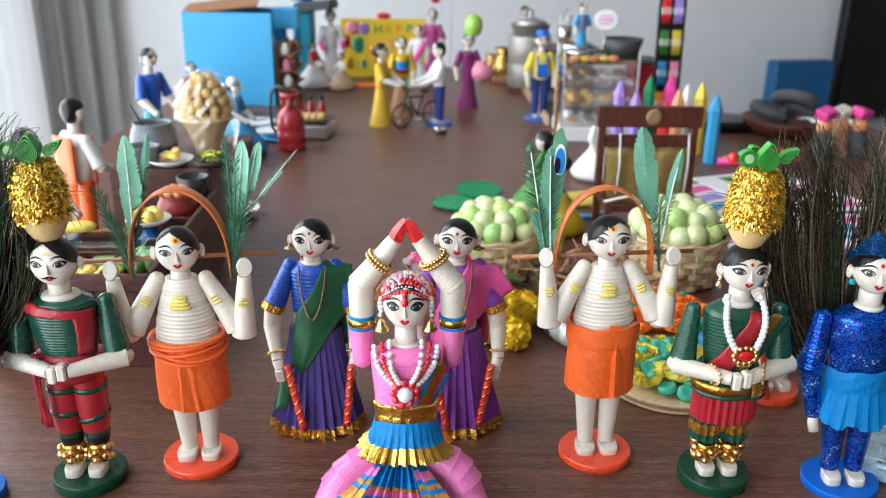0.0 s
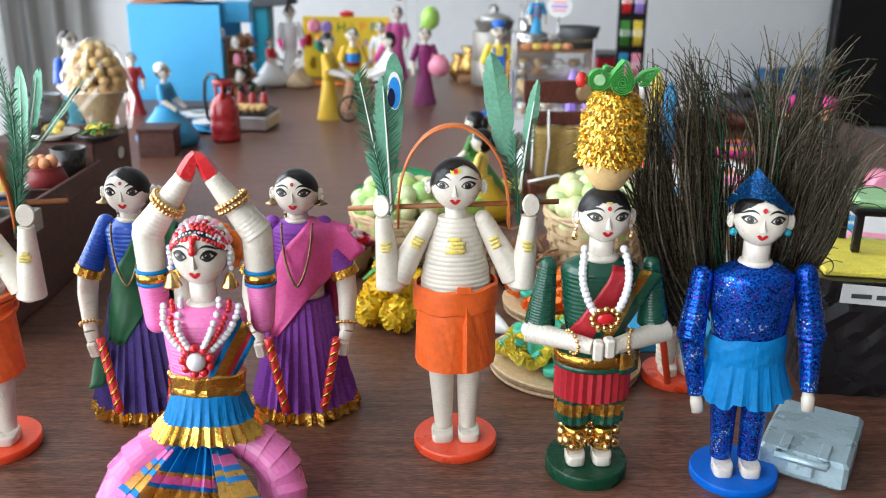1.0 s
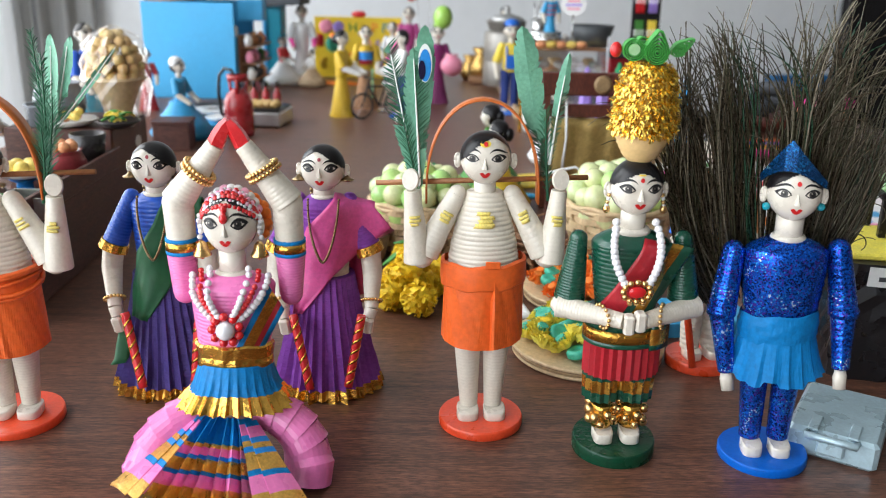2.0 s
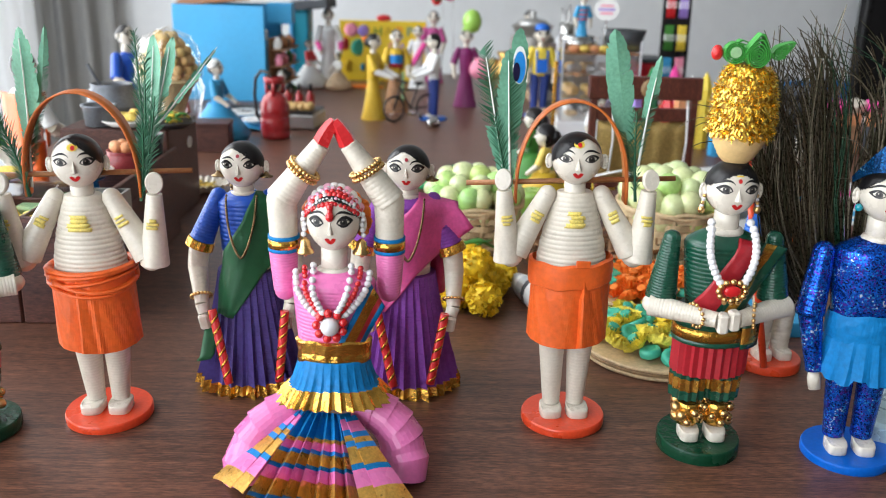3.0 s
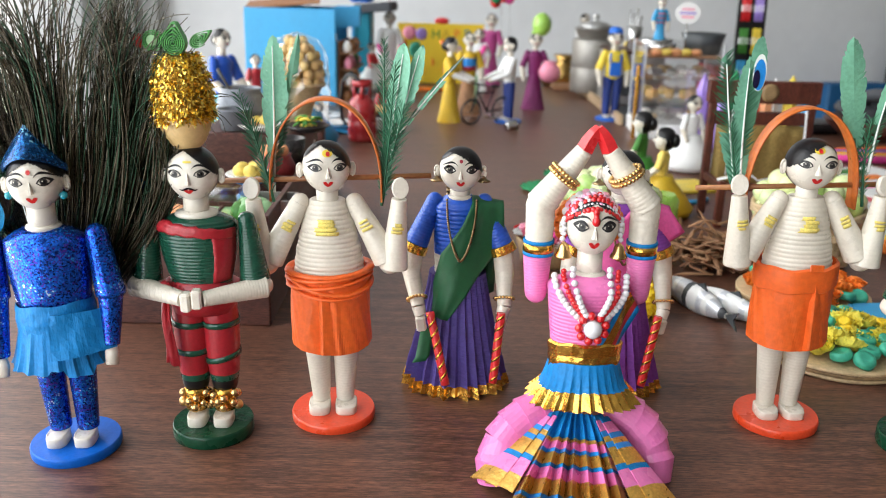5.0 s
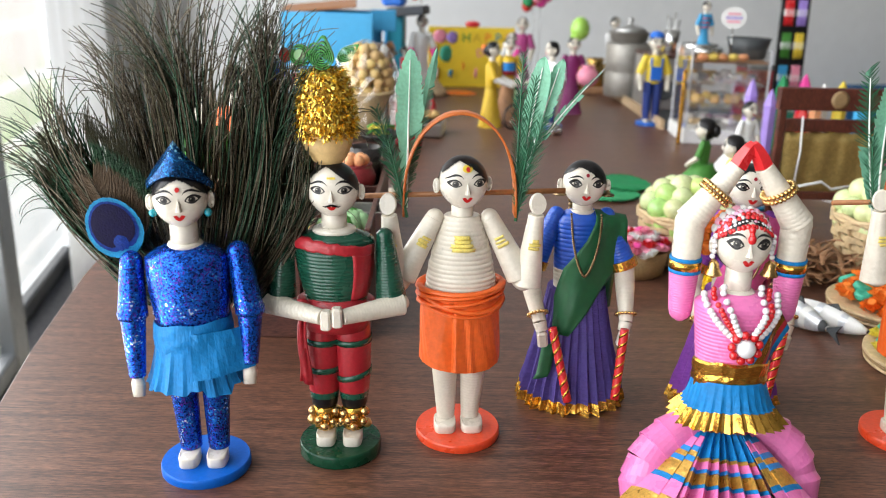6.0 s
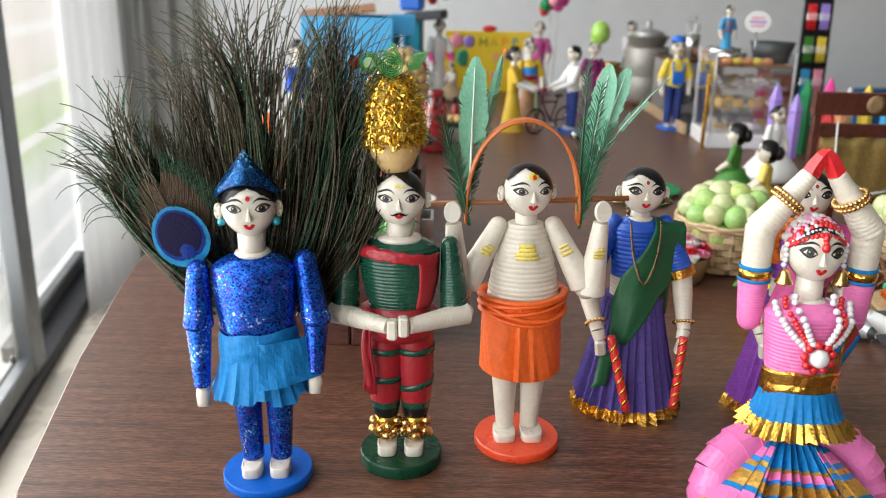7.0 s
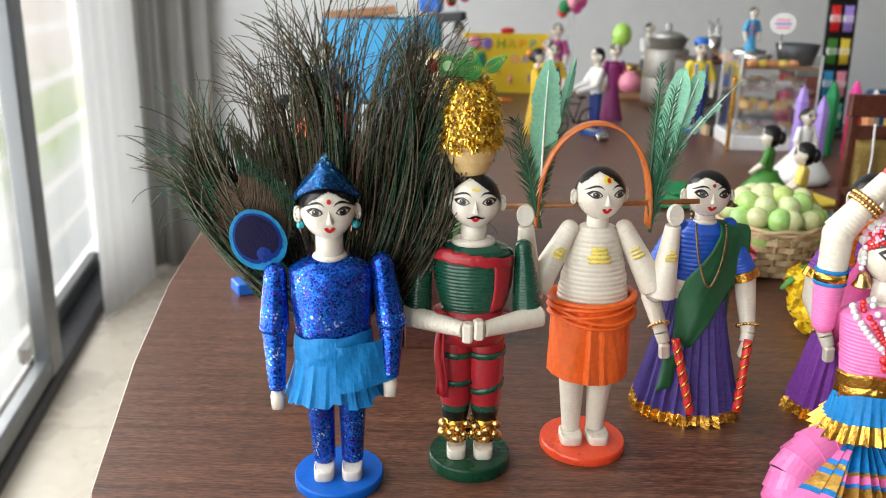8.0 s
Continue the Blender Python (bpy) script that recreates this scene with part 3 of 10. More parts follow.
# ---- paper dolls ----
def head(g, c, rx=0.0126, ry=0.0116, rz=0.0137, moustache=False, part_hair=0.0, bun=False, eyes=True, fine=84, kohl=1.0, turn=0.0, low=0.0):
    """A cream head with black hair, painted features, ears; c is its centre, turn its yaw in degrees, low lets the hair come down the brow."""
    c = Vector(c)
    ct, sn = math.cos(radians(turn)), math.sin(radians(turn))

    def yaw(p):
        q = Vector(p) - c
        return c + Vector((q.x * ct - q.y * sn, q.x * sn + q.y * ct, q.z))

    def jaw(v):
        return 1 - 0.13 * max(0.0, -v - 0.1) ** 1.6

    def skin(u, v, off=0.0):
        q = min(1.0, u * u + v * v)
        return yaw(c + Vector((u * rx * jaw(v), -ry * math.sqrt(max(0.0, 1 - q ** 1.6)) - off, v * rz)))

    def shell(k, keep, m, seg=fine, ring=fine * 2 // 3):
        verts, ok = [], []
        for i in range(ring + 1):
            t = -math.pi / 2 + math.pi * i / ring
            for j in range(seg):
                a = 2 * math.pi * j / seg
                x, y, z = math.cos(t) * math.cos(a), math.cos(t) * math.sin(a), math.sin(t)
                q = min(1.0, x * x + z * z)
                yy = math.copysign(math.sqrt(max(0.0, 1 - q ** 1.6)), y)
                verts.append(yaw(c + Vector((x * rx * k * jaw(z), yy * ry * k, z * rz * k))))
                ok.append((x, yy, z))
        faces = []
        for i in range(ring):
            for j in range(seg):
                q = (i * seg + j, i * seg + (j + 1) % seg, (i + 1) * seg + (j + 1) % seg, (i + 1) * seg + j)
                x, y, z = (sum(ok[a][n] for a in q) / 4 for n in range(3))
                if keep(x, y, z):
                    faces.append(q)
        g.add(verts, faces, m, True)

    shell(1.0, lambda x, y, z: True, M_SKINP)
    shell(1.025, lambda x, y, z: y > 0.10 or z > 0.90 - low - (0.62 - low) * abs(x - part_hair) ** 1.25 - 0.16 * abs(x) ** 3, M_BLACK)
    if bun:
        g.ball(c + Vector((0, ry * 1.05, -rz * 0.1)), (rx * 0.6, ry * 0.5, rz * 0.6), M_BLACK)

    def strip(us, lo, hi, m, off):
        n = len(us)
        v = [skin(u, a, off) for u, a in zip(us, lo)] + [skin(u, a, off) for u, a in zip(us, hi)]
        g.add(v, [(i, i + 1, n + i + 1, n + i) for i in range(n - 1)], m, True)

    def disc(u, v, r, m, off, k=1.0):
        pts = [skin(u, v, off)] + [skin(u + r * math.cos(a * math.pi / 6), v + r * k * math.sin(a * math.pi / 6), off) for a in range(12)]
        g.add(pts, [(0, 1 + a, 1 + (a + 1) % 12) for a in range(12)], m, True)

    if eyes:
        ev = 0.115
        for sgn in (-1, 1):
            f = [i / 12 for i in range(13)]
            # the lid line: thick over the eye, drawn out to a lifted tail
            us = [sgn * (0.23 + 0.59 * t) for t in f]
            top = [ev + (0.170 + 0.030 * kohl) * math.sin(math.pi * t ** 0.9) ** 0.8 + 0.06 * t * t for t in f]
            bot = [ev - (0.100 + 0.030 * kohl) * math.sin(math.pi * t) + 0.06 * t * t - 0.012 for t in f]
            strip(us, bot, top, M_BLACK, 0.0002)
            us2 = [sgn * (0.285 + 0.42 * t) for t in f]
            top2 = [ev + 0.012 + (0.138 - 0.03 * kohl) * math.sin(math.pi * t) + 0.030 * t for t in f]
            bot2 = [ev + 0.004 - (0.098 - 0.015 * kohl) * math.sin(math.pi * t) + 0.030 * t for t in f]
            strip(us2, bot2, top2, M_SKINP, 0.0004)
            disc(sgn * 0.500, ev + 0.030, 0.132, M_IRIS, 0.0006, 0.94)
            disc(sgn * 0.505, ev + 0.035, 0.070, M_BLACK, 0.0008, 0.95)
            disc(sgn * 0.505 - 0.035, ev + 0.075, 0.020, M_SKINP, 0.0010)
            us3 = [sgn * (0.17 + 0.70 * t) for t in f]
            mid = [ev + 0.215 + 0.150 * math.sin(math.pi * t ** 0.75) - 0.045 * t for t in f]
            th = [0.006 + 0.034 * math.sin(math.pi * (0.08 + 0.88 * t)) for t in f]
            strip(us3, [m - a for m, a in zip(mid, th)], [m + a for m, a in zip(mid, th)], M_BLACK, 0.0002)
    # lips: a bowed upper and a fuller lower one
    us = [-0.215 + 0.43 * i / 16 for i in range(17)]
    low_lip = [-0.49 - 0.115 * max(0.0, 1 - (u / 0.215) ** 2) ** 0.8 + 0.065 * (abs(u) / 0.215) ** 1.6 for u in us]
    top_lip = [-0.46 + 0.060 * math.sin(math.pi * min(1.0, abs(u) / 0.20)) * (abs(u) < 0.2) - 0.02 * max(0.0, 1 - abs(u) / 0.06) + 0.055 * (abs(u) / 0.215) ** 1.6 for u in us]
    strip(us, low_lip, top_lip, M_REDP, 0.0003)
    if moustache:
        us = [-0.36 + 0.72 * i / 14 for i in range(15)]
        mid = [-0.385 - 0.11 * (abs(u) / 0.36) ** 1.2 + 0.07 * max(0.0, abs(u) - 0.26) / 0.1 for u in us]
        th = [0.010 + 0.042 * max(0.0, 1 - abs(u) / 0.36) ** 0.7 - 0.025 * max(0.0, 1 - abs(u) / 0.04) for u in us]
        strip(us, [m - a for m, a in zip(mid, th)], [m + a for m, a in zip(mid, th)], M_BLACK, 0.0006)
    # nose: a long narrow wedge with a flat tip
    a, b, d = skin(0, 0.20), skin(-0.125, -0.27), skin(0.125, -0.27)
    e, f, h = skin(-0.060, -0.235, 0.0030), skin(0.060, -0.235, 0.0030), skin(0, 0.12, 0.0006)
    g.add([a, b, d, e, f, h], [(0, 1, 3, 5), (0, 5, 4, 2), (5, 3, 4), (1, 2, 4, 3)], M_SKINP, False)
    # ears: a small coil with a rim
    for sgn in (-1, 1):
        e = yaw(c + Vector((sgn * rx * 1.06, ry * 0.08, -rz * 0.10)))
        g.ball(e, (rx * 0.13, ry * 0.22, rz * 0.27), M_SKINP, 10, 8)
        for k in (1.0, 0.6):
            g.tube(arc(13, lambda s: e + Vector((sgn * rx * 0.05 + sgn * rx * 0.10 * math.cos(2 * math.pi * s) * k, -ry * 0.10, rz * 0.26 * k * math.sin(2 * math.pi * s)))), rx * 0.055, M_SKINP, 5)
    return skin, disc, strip


def foot(g, x, y, z, m=None, w=0.0105, d=0.0165, h=0.0075):
    """A paper-clay foot: a flat-topped block with a rounded toe and heel."""
    rings = []
    h *= 0.84
    for k, up in ((0.96, 0.0), (1.0, 0.0005), (1.0, h * 0.88), (0.97, h * 0.97), (0.90, h)):
        row = []
        for i in range(24):
            a = 2 * math.pi * i / 24
            c, q = math.cos(a), math.sin(a)
            row.append((x + w / 2 * k * math.copysign(abs(c) ** 0.55, c), y + d / 2 * k * math.copysign(abs(q) ** 0.70, q), z + up * (1 - 0.10 * (q < -0.3))))
        rings.append(row)
    g.loft(rings, m or M_SKINP)


def beads(g, pts, r, m, seg=8, rings=6, every=None, m2=None):
    for i, p in enumerate(pts):
        g.ball(p, r, m2 if (every and i % every == 0) else m, seg, rings)


def bangle(g, c, axis, r, m, n=14, br=0.0011):
    axis = Vector(axis).normalized()
    u = axis.cross(Vector((0, 1, 0.2))).normalized()
    w = axis.cross(u)
    c = Vector(c)
    for i in range(n):
        a = 2 * math.pi * i / n
        g.ball(c + u * r * math.cos(a) + w * r * math.sin(a), br, m, 6, 5)


def disc_base(g, r, h, m):
    g.lathe([(r * 0.985, 0), (r, 0.0008), (r, h - 0.0012), (r * 0.975, h)], m, 40)


def paper_feather(g, base, tip, width, m, n=21, gap=0.10, bend=(0, 0.004, 0), spine=M_SPINE, lift=32):
    """A cut-paper feather: a pale rib with slit barbs on both sides."""
    base, tip = Vector(base), Vector(tip)
    bend = Vector(bend)
    d = (tip - base).normalized()
    nrm = Vector((0, -1, 0))
    side = d.cross(nrm).normalized()

    def at(s):
        return base.lerp(tip, s) + bend * math.sin(math.pi * s)

    pts = [at(i / 10) + nrm * 0.0004 for i in range(11)]
    g.tube(pts, [0.0006 * (1.2 - 0.9 * i / 10) for i in range(11)], spine, 5)
    up = math.tan(radians(lift))
    for sgn in (-1, 1):
        for i in range(n):
            s0 = 0.10 + 0.86 * i / n
            s1 = 0.10 + 0.86 * (i + 1 - gap) / n
            w = width * (math.sin(math.pi * min(1, 0.12 + 0.86 * (i + 0.5) / n)) ** 0.6) * random.uniform(0.74, 1.12) * (0.5 if random.random() < 0.05 else 1.0)
            a, b = at(s0), at(s1)
            out = side * sgn * w + d * w * up * random.uniform(0.85, 1.35) + nrm * random.uniform(-0.0012, 0.0020)
            c2, e2 = b + out, a + out * 0.96
            g.add([a, b, c2, e2, a + nrm * 0.0002, b + nrm * 0.0002, c2 + nrm * 0.0002, e2 + nrm * 0.0002], [(0, 1, 2, 3), (7, 6, 5, 4), (2, 3, 7, 6)], m, False)


def fern(g, base, tip, width, m, n=30, bend=(0, 0.003, 0), start=0.10):
    """A narrow spray of separate needles cut from paper."""
    base, tip = Vector(base), Vector(tip)
    d = (tip - base).normalized()
    side = d.cross(Vector((0, -1, 0))).normalized()
    bend = Vector(bend)
    at = lambda s: base.lerp(tip, s) + bend * math.sin(math.pi * s)
    g.tube([at(i / 8) for i in range(9)], [0.0008 * (1.2 - 0.9 * i / 8) for i in range(9)], m, 5)
    for sgn in (-1, 1):
        for i in range(n):
            s = start + (0.98 - start) * (i + random.uniform(-0.3, 0.3)) / n
            w = width * (0.45 + 0.55 * math.sin(math.pi * min(1, s))) * random.uniform(0.7, 1.15)
            a = at(s)
            e = a + side * sgn * w + d * w * random.uniform(1.2, 1.9) + Vector((0, random.uniform(-0.0020, 0.0020), 0))
            mid = a.lerp(e, 0.5) + d * 0.0007 - side * sgn * w * 0.04
            g.add([a - d * 0.0005, a + d * 0.0005, mid + d * 0.0005, e, mid - d * 0.0005], [(0, 1, 2, 3, 4)], m, False)


def blade(g, base, tip, width, m, m2, slits=((0.0, 0.35), (0.0, 0.35)), rib=M_SPINE, bend=(0, 0.003, 0), rib_top=0.93, peak=0.62, face=0):
    """A broad paper leaf: smooth halves about a pale rib, with a comb of darker slit barbs over part of each side; face turns it about the upright."""
    base, tip, bend = Vector(base), Vector(tip), Vector(bend)
    d = (tip - base).normalized()
    nrm = Vector((math.sin(radians(face)), -math.cos(radians(face)), 0))
    side = d.cross(nrm).normalized()
    at = lambda s: base.lerp(tip, s) + bend * math.sin(math.pi * s)

    def half(s):
        t = s ** (math.log(0.5) / math.log(peak))
        return width * max(0.0, math.sin(math.pi * t)) ** 0.62

    if rib:
        g.tube([at(rib_top * i / 10) + nrm * 0.0006 for i in range(11)], [0.00075 * (1.1 - 0.75 * i / 10) for i in range(11)], rib, 5)
    n = 30
    for sgn, (c0, c1) in zip((-1, 1), slits):
        edge = [half(0.08 + 0.92 * i / n) * random.uniform(0.92, 1.06) for i in range(n + 1)]
        lean = random.uniform(-0.0012, 0.0012)
        for i in range(n):
            s0, s1 = 0.08 + 0.92 * i / n, 0.08 + 0.92 * (i + 1) / n
            if c0 <= s0 < c1:
                for q in (0, 0.5):
                    sa = s0 + q * (s1 - s0)
                    w = max(0.0022, half(min(0.9, sa + 0.05))) * random.uniform(0.8, 1.2)
                    a, b = at(sa), at(sa + (s1 - s0) * 0.40)
                    e = a + side * sgn * w + d * w * random.uniform(0.7, 1.2) + nrm * random.uniform(-0.001, 0.0016)
                    g.add([a, b, e + d * 0.0004, e], [(0, 1, 2, 3)], m2, False)
            else:
                up = 0.35 * d
                a, b = at(s0), at(s1)
                cut = random.uniform(0.70, 0.92) if random.random() < 0.45 else 1.0
                c2, e2 = b + (side * sgn + up) * edge[i + 1] + nrm * lean * i / n, a + (side * sgn + up) * edge[i] * cut + nrm * lean * i / n
                g.add([a, b, c2, e2], [(0, 1, 2, 3)], m, False)


def spiral(g, c, r, depth, m, turns=4.0, squeeze=(1.0, 1.0), point=0.0, rot=0.0, thick=0.0005):
    """A quilled coil seen end-on: a paper strip wound in a spiral; point draws it to a teardrop."""
    c = Vector(c)
    n = int(turns * 18)
    rings = []
    for i in range(n + 1):
        s = i / n
        a = 2 * math.pi * turns * s
        rr = r * (0.12 + 0.88 * s)
        p = []
        for k in (rr - thick, rr):
            x, z = k * math.cos(a) * squeeze[0], k * math.sin(a) * squeeze[1]
            if point and z > 0:
                z *= 1 + point * (z / r) * (1 - min(1, abs(x) / r)) * s
                x *= 1 - 0.45 * point * (z / (r * (1 + point))) * s
            x, z = x * math.cos(rot) - z * math.sin(rot), x * math.sin(rot) + z * math.cos(rot)
            p.append((x, z))
        (x0, z0), (x1, z1) = p
        rings.append([c + Vector((x0, -depth / 2, z0)), c + Vector((x1, -depth / 2, z1)), c + Vector((x1, depth / 2, z1)), c + Vector((x0, depth / 2, z0))])
    g.loft(rings, m, smooth=False)


def kavadi_doll(at, seed, leaves):
    """Bare-chested doll in orange shorts with a bar and an arch over its shoulders."""
    random.seed(seed)
    g = Mesh()
    up = 0.0055 if seed == 2 else 0.0  # one stands on longer legs
    disc_base(g, 0.0240, 0.0055, M_ORANGEBASE)
    for sx in (-1, 1):
        foot(g, sx * 0.0076, -0.0030, 0.0055, w=0.0125, h=0.0065)
        g.coil((sx * 0.0068, 0.001, 0.011), (sx * 0.0084, 0.001, 0.056 + up), 0.0050, 0.0082, 26, M_SKIN, ridge=0.016)
    # shorts: a wrapped paper cloth with creased folds down the front
    rings = []
    fold_x = 0.0055 if seed == 2 else -0.0035
    for i in range(15):
        s = i / 14
        z = 0.0475 + up + 0.0440 * s
        row = []
        for j in range(128):
            a = 2 * math.pi * j / 128
            x = math.cos(a)
            k = 1 + 0.014 * math.sin(5 * a + 2 * s) + 0.012 * math.sin(3 * a + seed * 2 + 5 * s) + 0.008 * math.sin(13 * a + 9 * s) + 0.005 * math.sin(29 * a + 17 * s)
            f = 0.0
            if math.sin(a) < 0:
                u = 0.0225 * x - fold_x
                # a knife fold: the cloth steps out, then tucks under, widening to the hem
                w = 0.0030 + 0.0045 * (1 - s)
                f = (0.0026 * (1 - s) ** 0.6 + 0.0004) * (max(0.0, 1 - abs(u) / w) if u > -w * 0.25 else -0.45 * max(0.0, 1 - abs(u + w * 0.25) / w))
                if seed == 1:
                    # a second crease runs aslant under the knot
                    v = u - 0.0060 - 0.0035 * (1 - s)
                    f += 0.0011 * max(0.0, 1 - abs(v) / 0.0022) * (1 - s) ** 0.4
            row.append((0.0224 * k * (1 - 0.04 * s) * x, (0.0168 * k) * (1 - 0.05 * s) * math.sin(a) - f, z + 0.0012 * math.sin(2 * a + seed) * (1 - s) + 0.45 * f * (1 - s)))
        rings.append(row)
    g.loft(rings, M_ORANGE, smooth=False)
    if seed == 2:
        # a flat waistband with a small tab
        band = []
        for z, k in ((0.0815, 1.0), (0.0822, 1.035), (0.0870, 1.045), (0.0915, 1.04), (0.0945, 1.03), (0.0955, 0.95)):
            band.append([(0.0222 * k * (1 + 0.010 * math.sin(4 * a + 90 * z)) * math.cos(a), 0.0166 * k * (1 + 0.010 * math.sin(6 * a)) * math.sin(a), up + z + 0.0013 * math.sin(a + 0.6) + 0.0005 * math.sin(7 * a)) for a in (2 * math.pi * j / 60 for j in range(60))])
        g.loft(band, M_ORANGE, caps=(False, False), smooth=False)
        g.box((0.0080, 0.0012, 0.0040), M_ORANGE, pose(0.0040, -0.0176, up + 0.0958, -6, 4, 6), 0.0004)
    else:
        # twisted rolls round the waist, one hanging low in front
        for z0, r, t, low in ((0.0925, 0.0022, 0.10, 0.0), (0.0880, 0.0020, -0.30, 0.0028), (0.0900, 0.0022, 0.22, 0.0), (0.0850, 0.0016, -0.12, 0.0038), (0.0865, 0.0017, 0.30, 0.0010)):
            g.tube(arc(41, lambda s: (0.0226 * math.cos(2 * math.pi * s), 0.0170 * math.sin(2 * math.pi * s), z0 + 0.012 * t * math.cos(2 * math.pi * s + 0.5) + low * math.sin(2 * math.pi * s) + 0.0007 * math.sin(14 * s))), r, M_ORANGE, 7, flat=0.6)
    # torso of stacked strips, each a little out of line
    prof = []
    for s, k in turns(17, 0.970):
        k *= 1 + 0.012 * math.sin(37 * s + seed) + 0.008 * math.sin(91 * s)
        rx = 0.0198 * (1 - s) ** 0.9 + 0.0094 * (1 - (1 - s) ** 0.9)
        rx += 0.0012 * math.sin(math.pi * s)
        prof.append((rx * k, rx * 0.74 * k, up + 0.0895 + 0.0425 * s))
    g.lathe(prof, M_SKIN, 28)

    def mark(a, b, ra, rb, f, h, spread, shift=0.0, flat=1.0):
        """A stroke of paint laid over a wound limb, h high, facing forwards."""
        d = (b - a).normalized()
        u = d.cross(Vector((0, -1, 0))).normalized()
        out = u.cross(d).normalized()
        out = out if out.y < 0 else -out
        rows = []
        for e in (-h, 0, h):
            c, r = a.lerp(b, f) + d * e, (ra + (rb - ra) * f) * 1.03 + 0.0002
            wob = random.uniform(-0.06, 0.06)
            rows.append([c + out * r * flat * math.cos(q) + u * r * math.sin(q) for q in (shift + wob + spread * (i / 3 - 1) for i in range(7))])
        g.sheet(rows, M_SMEAR, 0.0003)

    for k in range(4):
        z = up + 0.1155 + 0.0021 * k
        f = (z - up - 0.0895) / 0.0425
        rx = 0.0198 * (1 - f) ** 0.9 + 0.0094 * (1 - (1 - f) ** 0.9) + 0.0012 * math.sin(math.pi * f)
        mark(Vector((0, 0, z - 0.01)), Vector((0, 0, z + 0.01)), rx, rx, 0.5, random.uniform(0.0009, 0.0013), random.uniform(0.22, 0.34) if seed == 2 else random.uniform(0.30, 0.42), random.uniform(-0.06, 0.06), 0.76)
    g.lathe([(0.0060, up + 0.128), (0.0058, up + 0.133), (0.0059, up + 0.141)], M_SKINP, 18)
    for sx in (-1, 1):
        sh, el = Vector((sx * 0.0146, 0.0, up + 0.1300)), Vector((sx * 0.0318, -0.004, up + 0.0985))
        low, wr = Vector((sx * 0.0355, -0.006, up + 0.0945)), Vector((sx * 0.0385, -0.006, up + 0.1335))
        g.coil(sh, el, 0.0050, 0.0077, 13, M_SKIN, seg=20, ridge=0.014)
        g.ball(sh, 0.0050, M_SKIN)
        g.ball(el.lerp(low, 0.45) + Vector((0, 0.001, 0)), 0.0066, M_SKINP)
        g.coil(low, wr, 0.0077, 0.0041, 15, M_SKIN, seg=20, ridge=0.012)
        g.lathe([(0.0042, 0.0053, -0.0018), (0.0047, 0.0060, 0), (0.0042, 0.0053, 0.0018)], M_SKINP, 16, pose(sx * 0.0390, -0.0060, up + 0.1392, 78, 0, sx * 12))
        for k in range(3):
            mark(sh, el, 0.0050, 0.0077, 0.30 + 0.060 * k, random.uniform(0.0006, 0.0011), random.uniform(0.30, 0.52), random.uniform(-0.1, 0.1))
            mark(low, wr, 0.0077, 0.0041, 0.56 + 0.050 * k, random.uniform(0.0006, 0.0010), random.uniform(0.30, 0.55), random.uniform(-0.1, 0.1))
    sk, disc, strip = head(g, (0, -0.001, up + 0.1498), *((0.0132, 0.0122, 0.0138) if seed == 2 else (0.0126, 0.0116, 0.0137)), part_hair=0.30 if seed == 2 else -0.25, turn=8 if seed == 1 else -4, kohl=0.4, low=0.06 if seed == 2 else 0.0)
    disc(0, 0.68, 0.21, M_YELP, 0.0005, 0.62)
    disc(0.02, 0.67, 0.085, M_REDP, 0.0008, 1.0)
    # bar and arch
    g.tube([(-0.058, 0.0085, 0.1395), (0.056, 0.0085, 0.1425)], 0.0015, M_STICK, 8)
    rib = []
    for i in range(25):
        a = math.pi * (i / 24)
        p = Vector((-0.0305 * math.cos(a) * (1 + 0.05 * math.sin(a)) - 0.0010, 0.0085, 0.129 + 0.0560 * math.sin(a) ** 0.85))
        rib.append([p + Vector((0, -0.0052 + 0.001 * math.cos(a), 0)), p + Vector((0, 0.0048, 0))])
    g.sheet(rib, M_TERRA, 0.0011)
    for kind, base, tip, w, opt in leaves:
        if kind == "fern":
            fern(g, base, tip, w, M_FEATHERD, **opt)
        elif kind == "blade":
            blade(g, base, tip, w, M_FEATHER, M_FEATHERD, **opt)
        else:
            paper_feather(g, base, tip, w, M_FEATHER, **opt)
    if seed == 2:
        # the peacock spot on the hindmost leaf
        for r, mm, o in ((0.0056, M_SPINE, 0.0012), (0.0047, M_PBLUE, 0.0015), (0.0028, M_PEYEDARK, 0.0018)):
            q = [Vector((-0.0315, 0.0060 - o, 0.2030)) + Vector((r * 0.66 * math.cos(a * math.pi / 8) - 0.0016 * (r < 0.003), 0, r * 1.75 * math.sin(a * math.pi / 8) - (0.0056 - r) * 1.2)) for a in range(16)]
            g.add(q, [tuple(range(16))], mm, False)
    return g.thing("doll", at, "paper doll in orange shorts carrying an arched bar with feathers", "doll", "dolls in the front row")


